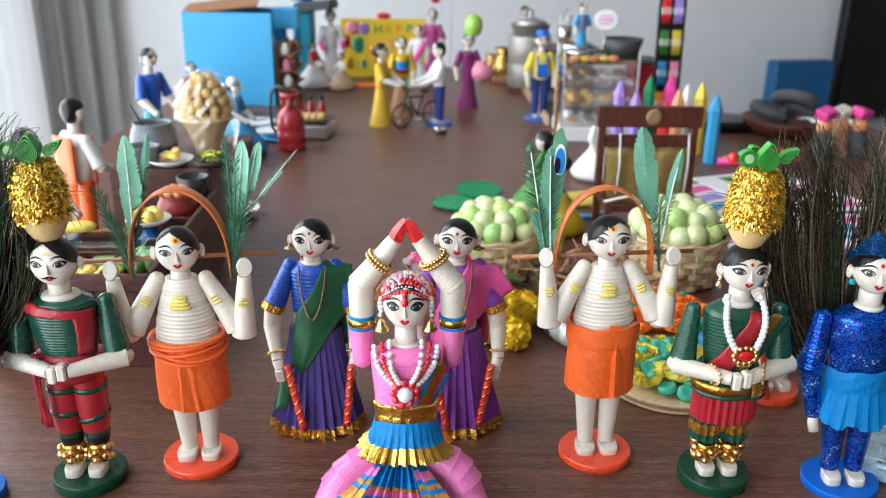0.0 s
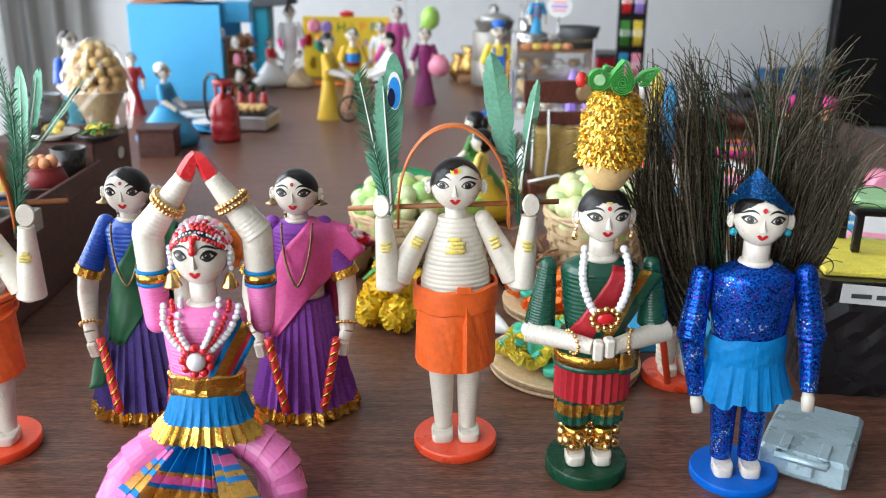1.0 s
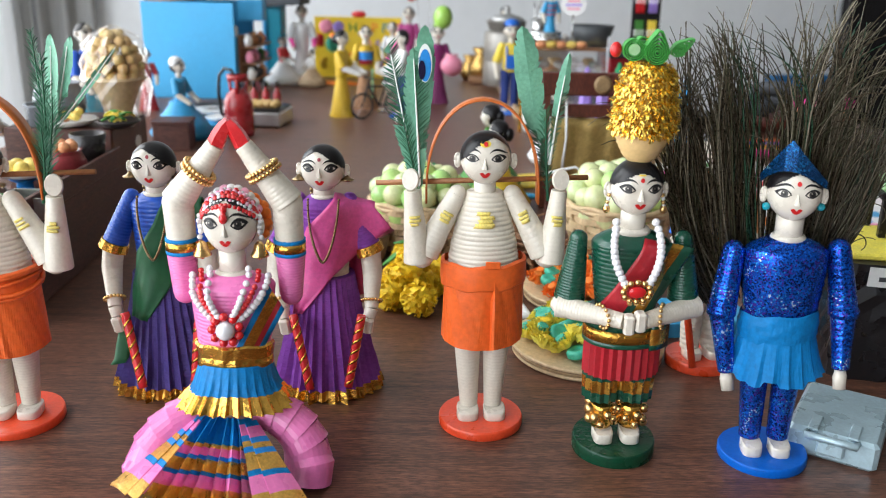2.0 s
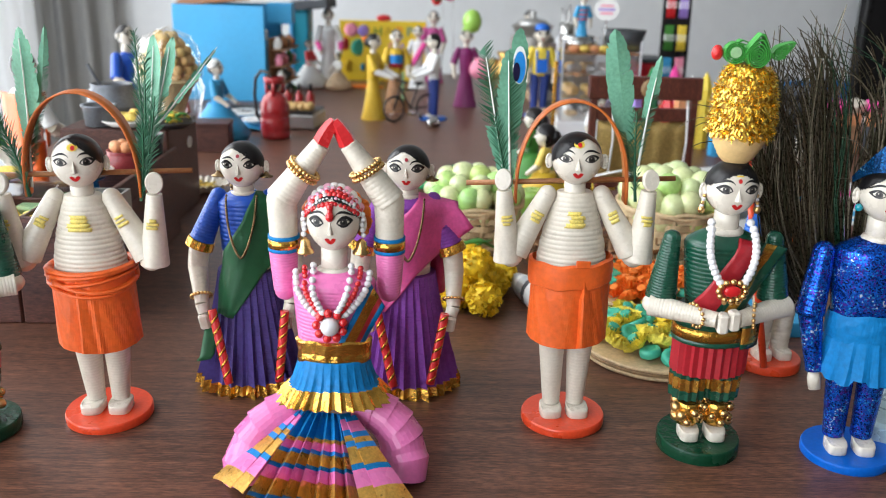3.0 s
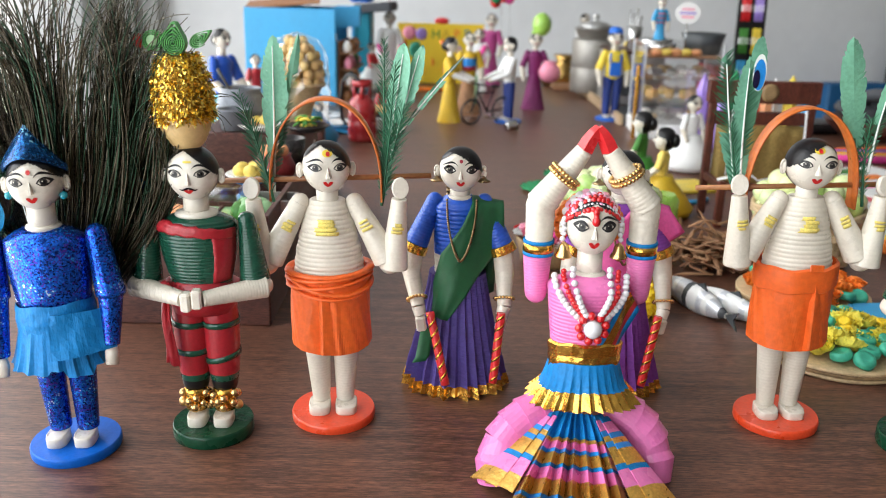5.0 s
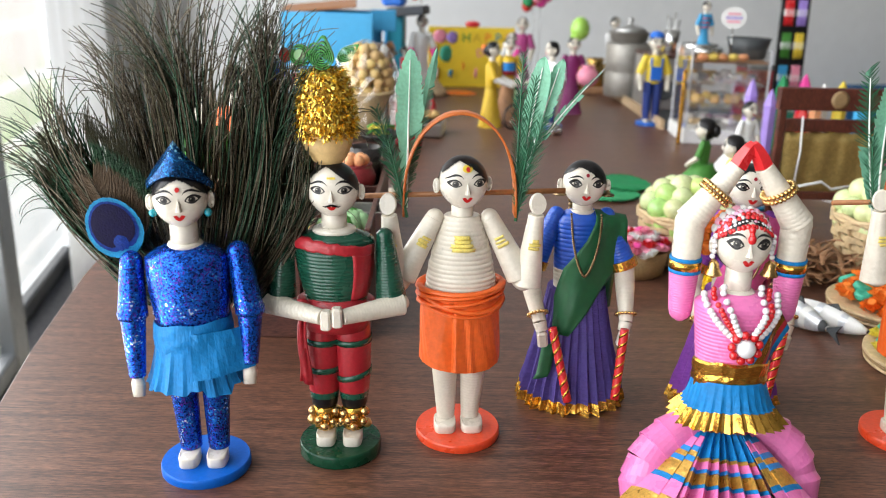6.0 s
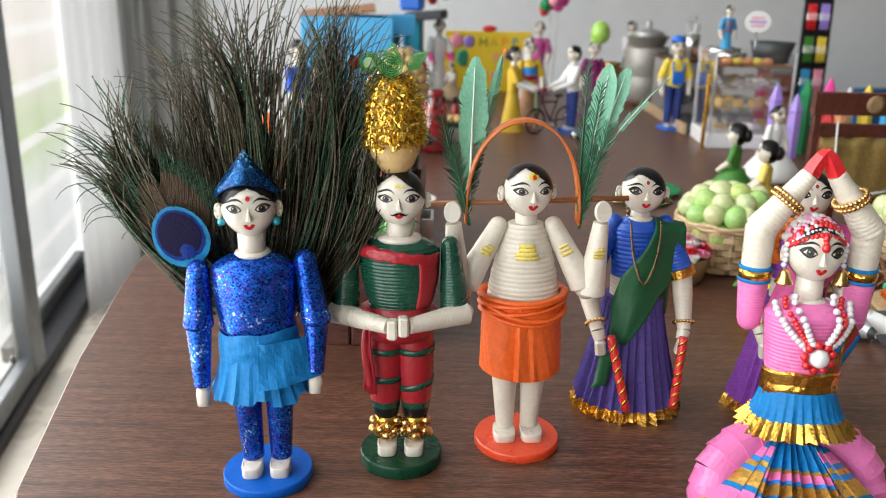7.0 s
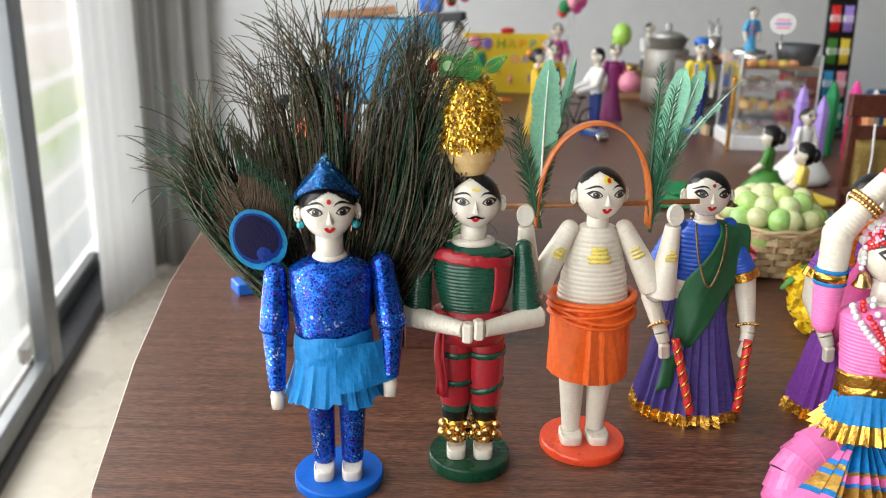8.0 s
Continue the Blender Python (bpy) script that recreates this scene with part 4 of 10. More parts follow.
def pineapple_pot(g, z, lean=0.0, lx=0.0):
    """A tan pot with a golden tinsel cone and quilled leaves, on a doll's head."""
    def ridged(prof, n):
        out = []
        for i in range(n * 2 + 1):
            s = i / (2 * n)
            k = s * (len(prof) - 1)
            j = min(int(k), len(prof) - 2)
            r = prof[j][0] + (prof[j + 1][0] - prof[j][0]) * (k - j)
            zz = prof[j][1] + (prof[j + 1][1] - prof[j][1]) * (k - j)
            out.append((r * (0.962 if i % 2 else 1.0), zz))
        return out
    at = Matrix.Translation((lx, 0.001, z)) @ Matrix.Rotation(lean, 4, "Y")
    g.lathe(ridged([(0.0052, 0), (0.0085, 0.003), (0.0118, 0.009), (0.0136, 0.0145), (0.0138, 0.0165)], 10), M_TAN, 28, at)
    rr = lambda s: (0.0163 * math.sqrt(max(0.0, 1 - (s - 0.26) ** 2 / 0.80)) if s < 0.97 else 0.006) * (1 + 0.035 * math.sin(2 * math.pi * 5 * s))
    g.lathe([(max(0.004, rr(i / 10) * 0.84), 0.015 + 0.033 * i / 10) for i in range(11)], M_TINSELCORE, 18, at)
    for i in range(3400):
        s, a = random.random(), random.uniform(0, 2 * math.pi)
        s = 0.72 * s + 0.28 * (math.floor(s * 7) + 0.5) / 7
        p = Vector((rr(s) * 0.84 * math.cos(a), rr(s) * 0.84 * math.sin(a), 0.0140 + 0.034 * s))
        o = Vector((math.cos(a), math.sin(a), random.uniform(-0.9, 0.4))).normalized()
        t = Vector((-math.sin(a), math.cos(a), random.uniform(-1, 1))).normalized()
        L, w = random.uniform(0.0012, 0.0036), random.uniform(0.00022, 0.00058)
        q = p + o * L * 0.6 + t.cross(o) * random.uniform(-0.0014, 0.0014)
        e = q + o * L * 0.4 + t * random.uniform(-0.0016, 0.0016) + Vector((0, 0, random.uniform(-0.0018, 0.0006)))
        g.add([p - t * w, p + t * w, q + t * w, q - t * w, e + t * w * 0.6, e - t * w * 0.6], [(0, 1, 2, 3), (3, 2, 4, 5)], M_TINSEL, False, at)
    top = at @ Vector((0, 0, 0.0525))
    spiral(g, top + Vector((-0.0095, -0.003, 0.0015)), 0.0056, 0.005, M_QGREEN, 5, rot=0.4)
    g.lathe([(0.0026, -0.0020), (0.0026, 0.0024)], M_QLIGHT, 16, Matrix.Translation(top + Vector((-0.0095, -0.0034, 0.0015))) @ Matrix.Rotation(radians(90), 4, "X"))
    g.ball(top + Vector((-0.0172, -0.002, 0.0010)), (0.0028, 0.0026, 0.0036), M_REDP)
    spiral(g, top + Vector((0.0008, -0.004, 0.0005)), 0.0066, 0.006, M_QGREEN, 5.5, (0.95, 1.0), 0.75, rot=-0.1)
    spiral(g, top + Vector((0.0125, -0.002, 0.0020)), 0.0046, 0.005, M_QGREEN, 4, (0.75, 1.15), 0.9, rot=-0.95)
    spiral(g, top + Vector((-0.002, 0.005, 0.0005)), 0.0060, 0.005, M_QGREEN, 4, (1.0, 1.0), 0.5, rot=0.5)


def folded_arm(g, sx, m_sleeve, zsh=0.1245, zel=0.0915, xs=0.0255, palm_z=0.0872):
    """A sleeved upper arm hanging down and a white forearm laid across the waist."""
    g.coil((sx * xs, 0.0, zsh), (sx * (xs + 0.0030), -0.001, zel), 0.0044, 0.0080, 22, m_sleeve, seg=20, ridge=0.035)
    g.ball((sx * xs, 0.0, zsh), (0.0045, 0.0045, 0.0038), m_sleeve)
    g.ball((sx * (xs + 0.0052), -0.003, zel - 0.0030), (0.0076, 0.0066, 0.0056), M_SKIN, 16, 10)
    g.coil((sx * (xs + 0.0090), -0.004, zel - 0.0030), (sx * 0.0050, -0.0200, palm_z), 0.0060, 0.0040, 22, M_SKIN, seg=20, ridge=0.03)
    g.box((0.0052, 0.0064, 0.0104), M_SKINP, pose(sx * 0.0027, -0.0218, palm_z + 0.0008 * sx, 0, 0, sx * 6), 0.0010)


def gold_anklets(g, z, big=0.0029, n=15):
    """Gold foil cuffs with round bells on them."""
    for sx in (-1, 1):
        g.lathe([(0.0060, z - 0.0062), (0.0063, z - 0.004), (0.0060, z), (0.0063, z + 0.004), (0.0060, z + 0.0068)], M_GOLD, 16, Matrix.Translation((sx * 0.0078, -0.001, 0)))
        for i in range(n):
            a = 2.399 * i + random.uniform(-0.3, 0.3)
            g.ball((sx * 0.0078 + 0.0070 * math.cos(a), 0.0068 * math.sin(a) - 0.001, z - 0.0045 + 0.0095 * i / (n - 1)), big * random.uniform(0.75, 1.1), M_GOLDBEAD, 10, 7)


def pot_doll_man(at):
    """Moustached doll in green and red with a golden pineapple pot on his head."""
    random.seed(11)
    g = Mesh()
    disc_base(g, 0.0222, 0.0075, M_GREENBASE)
    for sx in (-1, 1):
        foot(g, sx * 0.0072, -0.004, 0.0075, d=0.015)
        # baggy legs in banded red and green
        n = 30
        pts = [(sx * (0.0074 + 0.001 * i / n), 0.001, 0.026 + 0.056 * i / n) for i in range(n + 1)]
        rad = [(0.0062 + 0.0036 * math.sin(math.pi * min(1, i / n * 0.75)) ** 0.7) * (0.97 if i % 2 else 1.0) for i in range(n + 1)]
        mats = []
        for i in range(n):
            s = i / n
            mats.append(M_BLACK if s < 0.13 else M_GREEN if s < 0.20 else M_MAROON)
        g.lathe([(r, p[2]) for p, r in zip(pts, rad)], mats, 22, Matrix.Translation((sx * 0.0080, 0.001, 0)))
        # green strips wound aslant round the leg
        for z0, slope in ((0.051 if sx < 0 else 0.047, 0.02 if sx < 0 else -0.22), (0.067, 0.05 if sx < 0 else -0.04)):
            rows = []
            for q in range(33):
                th = 2 * math.pi * q / 32
                zz = z0 - slope * 0.0098 * math.cos(th)
                rr = 0.0064 + 0.0036 * math.sin(math.pi * min(1, (zz - 0.026) / 0.056 * 0.75)) ** 0.7 + 0.0003
                rows.append([(sx * 0.0080 + rr * math.cos(th), 0.001 + rr * math.sin(th), zz - 0.0016), (sx * 0.0080 + rr * math.cos(th), 0.001 + rr * math.sin(th), zz + 0.0016)])
            g.sheet(rows, M_GREEN, 0.0004)
    gold_anklets(g, 0.0215)
    g.lathe([(0.0165, 0.0125, 0.074), (0.0178, 0.0138, 0.080), (0.0172, 0.0132, 0.086), (0.0150, 0.0125, 0.092)], M_MAROON, 24)
    for z0, r, t in ((0.0835, 0.0034, 0.15), (0.0885, 0.0032, -0.16)):
        g.tube(arc(41, lambda q: (0.0172 * math.cos(2 * math.pi * q), 0.0134 * math.sin(2 * math.pi * q), z0 + 0.010 * t * math.cos(2 * math.pi * q + 0.8) + 0.0005 * math.sin(27 * q))), r, M_MAROON, 9, flat=0.30)
    # wide sash hanging at one side
    g.sheet([[(-0.0130 - 0.0070 * k * (0.45 + 0.55 * i / 8) - 0.0012 * math.sin(0.6 * i), -0.0128 - 0.0012 * math.sin(9 * k + 0.5 * i), 0.090 - 0.0056 * i + 0.0030 * k * (i / 8)) for k in (0, 0.2, 0.4, 0.6, 0.8, 1)] for i in range(9)], M_MAROON, 0.0008)
    def trunk(s):
        return 0.0142 + 0.0064 * math.sin(math.pi * min(1, 0.06 + 0.56 * s)) if s < 0.88 else 0.0200 - 0.0100 * ((s - 0.88) / 0.12) ** 1.7

    prof = []
    for s, k in turns(20, 0.972):
        k *= 1 + 0.006 * math.sin(41 * s)
        rx = trunk(s)
        prof.append((rx * k, rx * 0.70 * k, 0.089 + 0.0385 * s))
    g.lathe(prof, M_GREEN, 26)
    # red band over the chest, falling down one side
    def chest(x, z, off=0.0011):
        q = (z - 0.089) / 0.0385
        rx = trunk(q)
        return Vector((x, -(0.70 * math.sqrt(max(1e-6, rx * rx - min(x * x, 0.98 * rx * rx))) + off), z))
    def across(f, z, off=0.0012):
        q = (z - 0.089) / 0.0385
        rx = trunk(q)
        return chest(f * rx, z, off)
    g.sheet([[across(-0.99 + 1.96 * i / 24, 0.1202 + 0.0052 * k - 0.0042 * (i / 24) ** 1.6 + 0.0003 * math.sin(5 * i), 0.0010 + 0.0003 * math.sin(9 * i + 4 * k)) for i in range(25)] for k in (0, 0.2, 0.4, 0.6, 0.8, 1)], M_MAROON, 0.0007)
    g.sheet([[across(0.50 + 0.05 * math.sin(0.22 * i) + 0.47 * k, 0.1190 - 0.0024 * i, 0.0014 + 0.0003 * math.sin(2.3 * i + 6 * k)) for k in (0, 0.2, 0.4, 0.6, 0.8, 1)] for i in range(12)], M_MAROON, 0.0007)
    g.ball((-0.0165, -0.0105, 0.0905), (0.0034, 0.0030, 0.0032), M_MAROON, 10, 8)
    g.lathe([(0.0116, 0.0098, 0.1266), (0.0108, 0.0092, 0.1286), (0.0064, 0.0060, 0.1296)], M_SKINP, 20)
    g.lathe([(0.0066, 0.128), (0.0064, 0.139)], M_SKINP, 18)
    for sx in (-1, 1):
        folded_arm(g, sx, M_GREEN)
    sk, disc, strip = head(g, (0, -0.001, 0.1488), 0.0128, 0.0118, 0.0137, moustache=True, part_hair=-0.2, kohl=0.3, turn=2)
    strip([-0.16 + 0.04 * i for i in range(9)], [0.55] * 9, [0.62] * 9, M_YELP, 0.0005)
    pineapple_pot(g, 0.1608, -0.05, -0.0015)
    return g.thing("doll", at, "moustached paper doll in green and red with golden pineapple pot", "doll", "dolls in the front row")


def pot_doll_woman(at):
    """Doll in a green blouse, sash and pearl garland with a golden pot on her head."""
    random.seed(12)
    g = Mesh()
    disc_base(g, 0.0222, 0.0085, M_GREENBASE)
    for sx in (-1, 1):
        foot(g, sx * 0.0072, -0.004, 0.0090, d=0.015)
        n = 24
        rings, mats = [], []
        for i in range(n + 1):
            s = i / n
            z = 0.0325 + 0.044 * s
            r = 0.0096 - 0.0006 * s + 0.0008 * math.sin(math.pi * s)
            rings.append([(sx * 0.0085 + r * (1 + 0.07 * (-1) ** j) * math.cos(2 * math.pi * j / 28), 0.001 + r * 0.95 * (1 + 0.07 * (-1) ** j) * math.sin(2 * math.pi * j / 28), z) for j in range(28)])
            mats.append(M_GREEN if s < 0.09 else M_GOLDTRIM if s < 0.27 else M_GREEN if s < 0.36 else M_MAROON)
        g.loft(rings, mats, smooth=False)
    gold_anklets(g, 0.0225)
    rings = []
    for i in range(7):
        z = 0.0490 + 0.022 * i / 6 + 0.0
        rings.append([(0.0195 * (1 + 0.035 * (-1) ** j) * math.cos(2 * math.pi * j / 52), -0.001 + 0.0125 * (1 + 0.05 * (-1) ** j) * math.sin(2 * math.pi * j / 52), z) for j in range(52)])
    g.loft(rings, M_MAROON, smooth=False)
    g.lathe([(0.0204, 0.0146, 0.0672), (0.0210, 0.0150, 0.0678), (0.0210, 0.0150, 0.0702)], M_GREEN, 36)
    g.lathe([(0.0211, 0.0151, 0.0702), (0.0209, 0.0150, 0.0768)], M_GOLDTRIM, 36)
    g.lathe([(0.0208, 0.0150, 0.0768), (0.0200, 0.0143, 0.0800), (0.0180, 0.0128, 0.0860)], M_GREEN, 36)
    # the cloth's end folded up over the belt at one side
    g.sheet([[(0.0105 + 0.0105 * k, -0.0142 + 0.0062 * k * k, z) for k in (0, 0.33, 0.67, 1)] for z in (0.0672, 0.0700, 0.0790, 0.0815)], M_GREEN, 0.0009, mats=[M_GREEN, M_GOLDTRIM, M_GREEN])
    prof = []
    for s, k in turns(18, 0.984):
        rx = 0.0150 + 0.0055 * s ** 0.8 if s < 0.85 else 0.0198 - 0.010 * ((s - 0.85) / 0.15) ** 1.6
        prof.append((rx * k, rx * 0.68 * k, 0.084 + 0.043 * s))
    g.lathe(prof, M_GREEN, 26)
    # red sash and gold-bordered drape
    def front(x, z, off):
        q = min(1.0, max(0.0, (z - 0.084) / 0.043))
        rx = 0.0150 + 0.0055 * q ** 0.8 if q < 0.85 else 0.0198 - 0.010 * ((q - 0.85) / 0.15) ** 1.6
        return Vector((x, -(0.70 * math.sqrt(max(rx * rx - x * x, 0.20 * rx * rx)) + off), z))
    rows, mats = [], []
    for k in range(15):
        e = k / 14
        rows.append([front((-0.0165 + 0.0245 * e) * (1 - i / 12) + (0.0045 + 0.0255 * e) * i / 12, (0.0870 - 0.0080 * e) * (1 - i / 12) + (0.1262 - 0.0060 * e) * i / 12, 0.0022 + 0.0003 * math.sin(17 * e + 2 * i)) for i in range(13)])
        mats.append(M_MAROON if k < 6 else M_GREEN if k in (6, 7, 11, 12, 13, 14) else M_GOLDTRIM)
    g.sheet(rows, M_GREEN, 0.0009, mats=mats)
    g.lathe([(0.0098, 0.0085, 0.1262), (0.0085, 0.0080, 0.1285), (0.0058, 0.0057, 0.1295)], M_SKINP, 20)
    g.lathe([(0.0064, 0.126), (0.0062, 0.139)], M_SKINP, 18)
    for sx in (-1, 1):
        folded_arm(g, sx, M_GREEN, 0.1230, 0.0905, 0.0262, 0.0862)
        bangle(g, (sx * 0.0150, -0.0162, 0.0870), (1, -0.42 * sx, 0.1), 0.0062, M_GOLDBEAD)
    # a garland of large pearls from the neck to a pendant with one red stone
    for sx in (-1, 1):
        beads(g, arc(12, lambda s: (sx * (0.0076 + 0.0046 * math.sin(math.pi * min(1.0, 0.15 + 0.62 * s)) - 0.0046 * s ** 2.2), -0.0075 - 0.0128 * s ** 0.55, 0.1335 - 0.0270 * s)), 0.0021, M_PEARL, 12, 9)
    g.ball((0, -0.0220, 0.1025), (0.0044, 0.0014, 0.0030), M_REDBEAD, 16, 10)
    for a in range(12):
        g.ball((0.0066 * math.cos(a * 0.5236), -0.0216, 0.1025 + 0.0050 * math.sin(a * 0.5236)), 0.0017, M_GOLDBEAD, 10, 7)
    for k in (-1, 0, 1):
        g.ball((0.0032 * k, -0.0214, 0.0966), 0.0014, M_GOLDBEAD, 8, 6)
    sk, disc, strip = head(g, (0, -0.001, 0.1496), bun=True, kohl=0.9, low=0.22)
    disc(0, 0.47, 0.080, M_REDP, 0.0006)
    strip([-0.13 + 0.0325 * i for i in range(9)], [0.61] * 9, [0.66] * 9, M_YELP, 0.0006)
    for sx in (-1, 1):
        for k in range(5):
            g.ball((sx * (0.0128 + 0.0003 * k), -0.002, 0.1475 - 0.0018 * k), 0.0011, M_GOLDBEAD if k % 2 else M_PEARL, 7, 5)
        g.ball((sx * 0.0140, -0.002, 0.1385), (0.0018, 0.0018, 0.0022), M_GOLDBEAD)
    pineapple_pot(g, 0.1618, 0.03, 0.0005)
    return g.thing("doll", at, "paper doll in green blouse, pearl garland and golden pineapple pot", "doll", "dolls in the front row")


def plume(g, root, tips, locks, seed, y=0.016, sheen=0.4, brown=0.3, bulge=0.10, eye=None):
    """One peacock feather: locks of loose barbs that leave a short stretch of rib, bow outwards and end in wispy hooks along an outline; eye gives (place, radius, lean) of the blue eye where it shows."""
    rnd = random.Random(seed)
    (x0, z0), (x1, z1) = root
    mid = (x0 + x1) / 2
    nrm = Vector((0, -1, 0))
    sway = rnd.uniform(0, 6.28), rnd.uniform(0, 6.28)

    def outline(u):
        u *= len(tips) - 1
        i = min(int(u), len(tips) - 2)
        (ax, az), (bx, bz) = tips[i], tips[i + 1]
        return ax + (bx - ax) * (u - i), az + (bz - az) * (u - i)

    for i in range(locks):
        u = min(0.999, max(0.0, (i + rnd.random()) / locks))
        tx, tz = outline(u)
        short = rnd.uniform(0.70, 0.92) if rnd.random() < 0.40 else rnd.uniform(0.92, 1.03)
        deep = y + rnd.uniform(-0.006, 0.007)
        bend = 0.022 * math.sin(7 * u + sway[0]) + rnd.gauss(0, 0.010)
        curl = (15 if tx > mid else -15) + 17 * math.sin(9 * u + sway[1]) + rnd.gauss(0, 9)
        if rnd.random() < 0.10:
            curl *= 2.6
        tone = M_PLUMEG if rnd.random() < sheen else None
        for _ in range(rnd.randint(3, 6)):
            base = Vector((x0 + (x1 - x0) * u + rnd.gauss(0, 0.0018), deep + rnd.uniform(-0.001, 0.001), z0 + (z1 - z0) * u + rnd.uniform(-0.004, 0.010)))
            k = short * rnd.uniform(0.90, 1.04) * (rnd.uniform(0.5, 0.8) if rnd.random() < 0.12 else 1.0)
            tip = Vector((base.x + (tx - base.x) * k + rnd.gauss(0, 0.0018), deep + rnd.uniform(-0.006, 0.006), base.z + (tz - base.z) * k + rnd.gauss(0, 0.003)))
            run = tip - base
            side = Vector((run.z, 0, -run.x))
            out = (1 if run.x > 0 else -1) * bulge * min(1.0, abs(run.x) / 0.02) + bend + rnd.gauss(0, 0.007)
            late = rnd.gauss(0, 0.010)
            turn = radians(curl + rnd.gauss(0, 9)) * (2.2 if rnd.random() < 0.08 else 1.2)
            pts, p, last = [], base, None
            for j in range(25):
                t = j / 24
                q = base + run * t + side * (out * 4 * t * (1 - t) + late * math.sin(6.283 * t))
                if t > 0.52:
                    f = 1.25 * turn * ((t - 0.52) / 0.48) ** 1.7
                    step = q - last
                    p = p + Vector((step.x * math.cos(f) + step.z * math.sin(f), step.y, step.z * math.cos(f) - step.x * math.sin(f)))
                else:
                    p = q
                last = q
                pts.append(p)
            w = rnd.uniform(0.00036, 0.00062)
            r = rnd.random()
            m = tone if tone and r < 0.75 else M_PLUMEGLINT if r > 1 - brown * 0.5 else M_PLUMEB if r > 1 - brown * 1.4 else M_PLUME
            g.tube(pts, [w * (1 - 0.60 * (j / 24) ** 3) for j in range(25)], m, 3, caps=(False, False))
    if not eye:
        return
    # the eye in its close vane: fine barbs leave the rib in a herringbone, bronze round the eye and green beyond it
    at, r0, lean = eye
    at = Vector(at)
    d = Vector((math.sin(radians(lean)), 0, math.cos(radians(lean))))
    side = Vector((d.z, 0, -d.x))
    q = []
    for a in range(40):
        t = 2 * math.pi * a / 40
        q.append(at - nrm * 0.0032 + side * r0 * 0.98 * math.cos(t) * (1 - 0.22 * math.sin(t)) + d * r0 * (0.35 + 1.30 * math.sin(t)))
    g.add([at - nrm * 0.0030 + d * r0 * 0.35] + q, [(0, 1 + a, 1 + (a + 1) % 40) for a in range(40)], M_PEYEBROWN, True)
    for i in range(420):
        s0 = rnd.uniform(-0.25, 1.0)
        sgn = -1 if i % 2 else 1
        a = at + d * r0 * (2.3 * s0 - 0.7)
        length = r0 * (3.0 - 0.9 * s0) * rnd.uniform(0.75, 1.15)
        wide = r0 * (1.32 - 0.75 * s0) * rnd.uniform(0.9, 1.1)
        hook = rnd.uniform(-0.3, 1.0) * 0.35 * r0
        pts = []
        for k in range(11):
            t = k / 10
            pts.append(a + side * sgn * (wide * (1 - (1 - t) ** 2.2) + hook * max(0, t - 0.7) / 0.3 * t) + d * length * t ** 1.2 - nrm * (0.0004 + 0.002 * t * rnd.random()))
        mats = []
        for p in pts[:-1]:
            v = p - at
            x, z = v.dot(side) / r0, v.dot(d) / r0
            k = (x / (1.12 - 0.16 * z)) ** 2 + ((z - 0.55) / 1.55) ** 2
            mats.append(M_PEYEBROWN if k < 1 else M_PLUMEG if k < 2.4 else M_PLUME)
        g.tube(pts, [0.00036 * (1 - 0.6 * k / 10) for k in range(11)], mats, 3, caps=(False, False))
    for r, m, o, dy, low in ((1.0, M_PEYEBLUE, 0.0054, 0.0, 0.10), (0.86, M_PEYEDEEP, 0.0058, 0.03, 0.06), (0.76, M_PEYEDARK, 0.0062, 0.06, 0.0), (0.26, M_PEYEDEEP, 0.0064, -2.0, 0.4)):
        q = []
        for a in range(60):
            t = 2 * math.pi * a / 60
            k = 1 + rnd.uniform(-0.012, 0.012) - (0.20 * math.exp(-((t - 1.5 * math.pi) / 0.22) ** 2) if r < 1 else 0)
            q.append(at + nrm * o + side * r0 * r * 0.90 * k * math.cos(t) * (1 - 0.10 * math.sin(t)) + d * r0 * r * (k * math.sin(t) * (1 + low * (math.sin(t) < 0)) + dy))
        g.add([at + nrm * (o + 0.0008) + d * r0 * r * dy] + q, [(0, 1 + a, 1 + (a + 1) % 60) for a in range(60)], m, True)


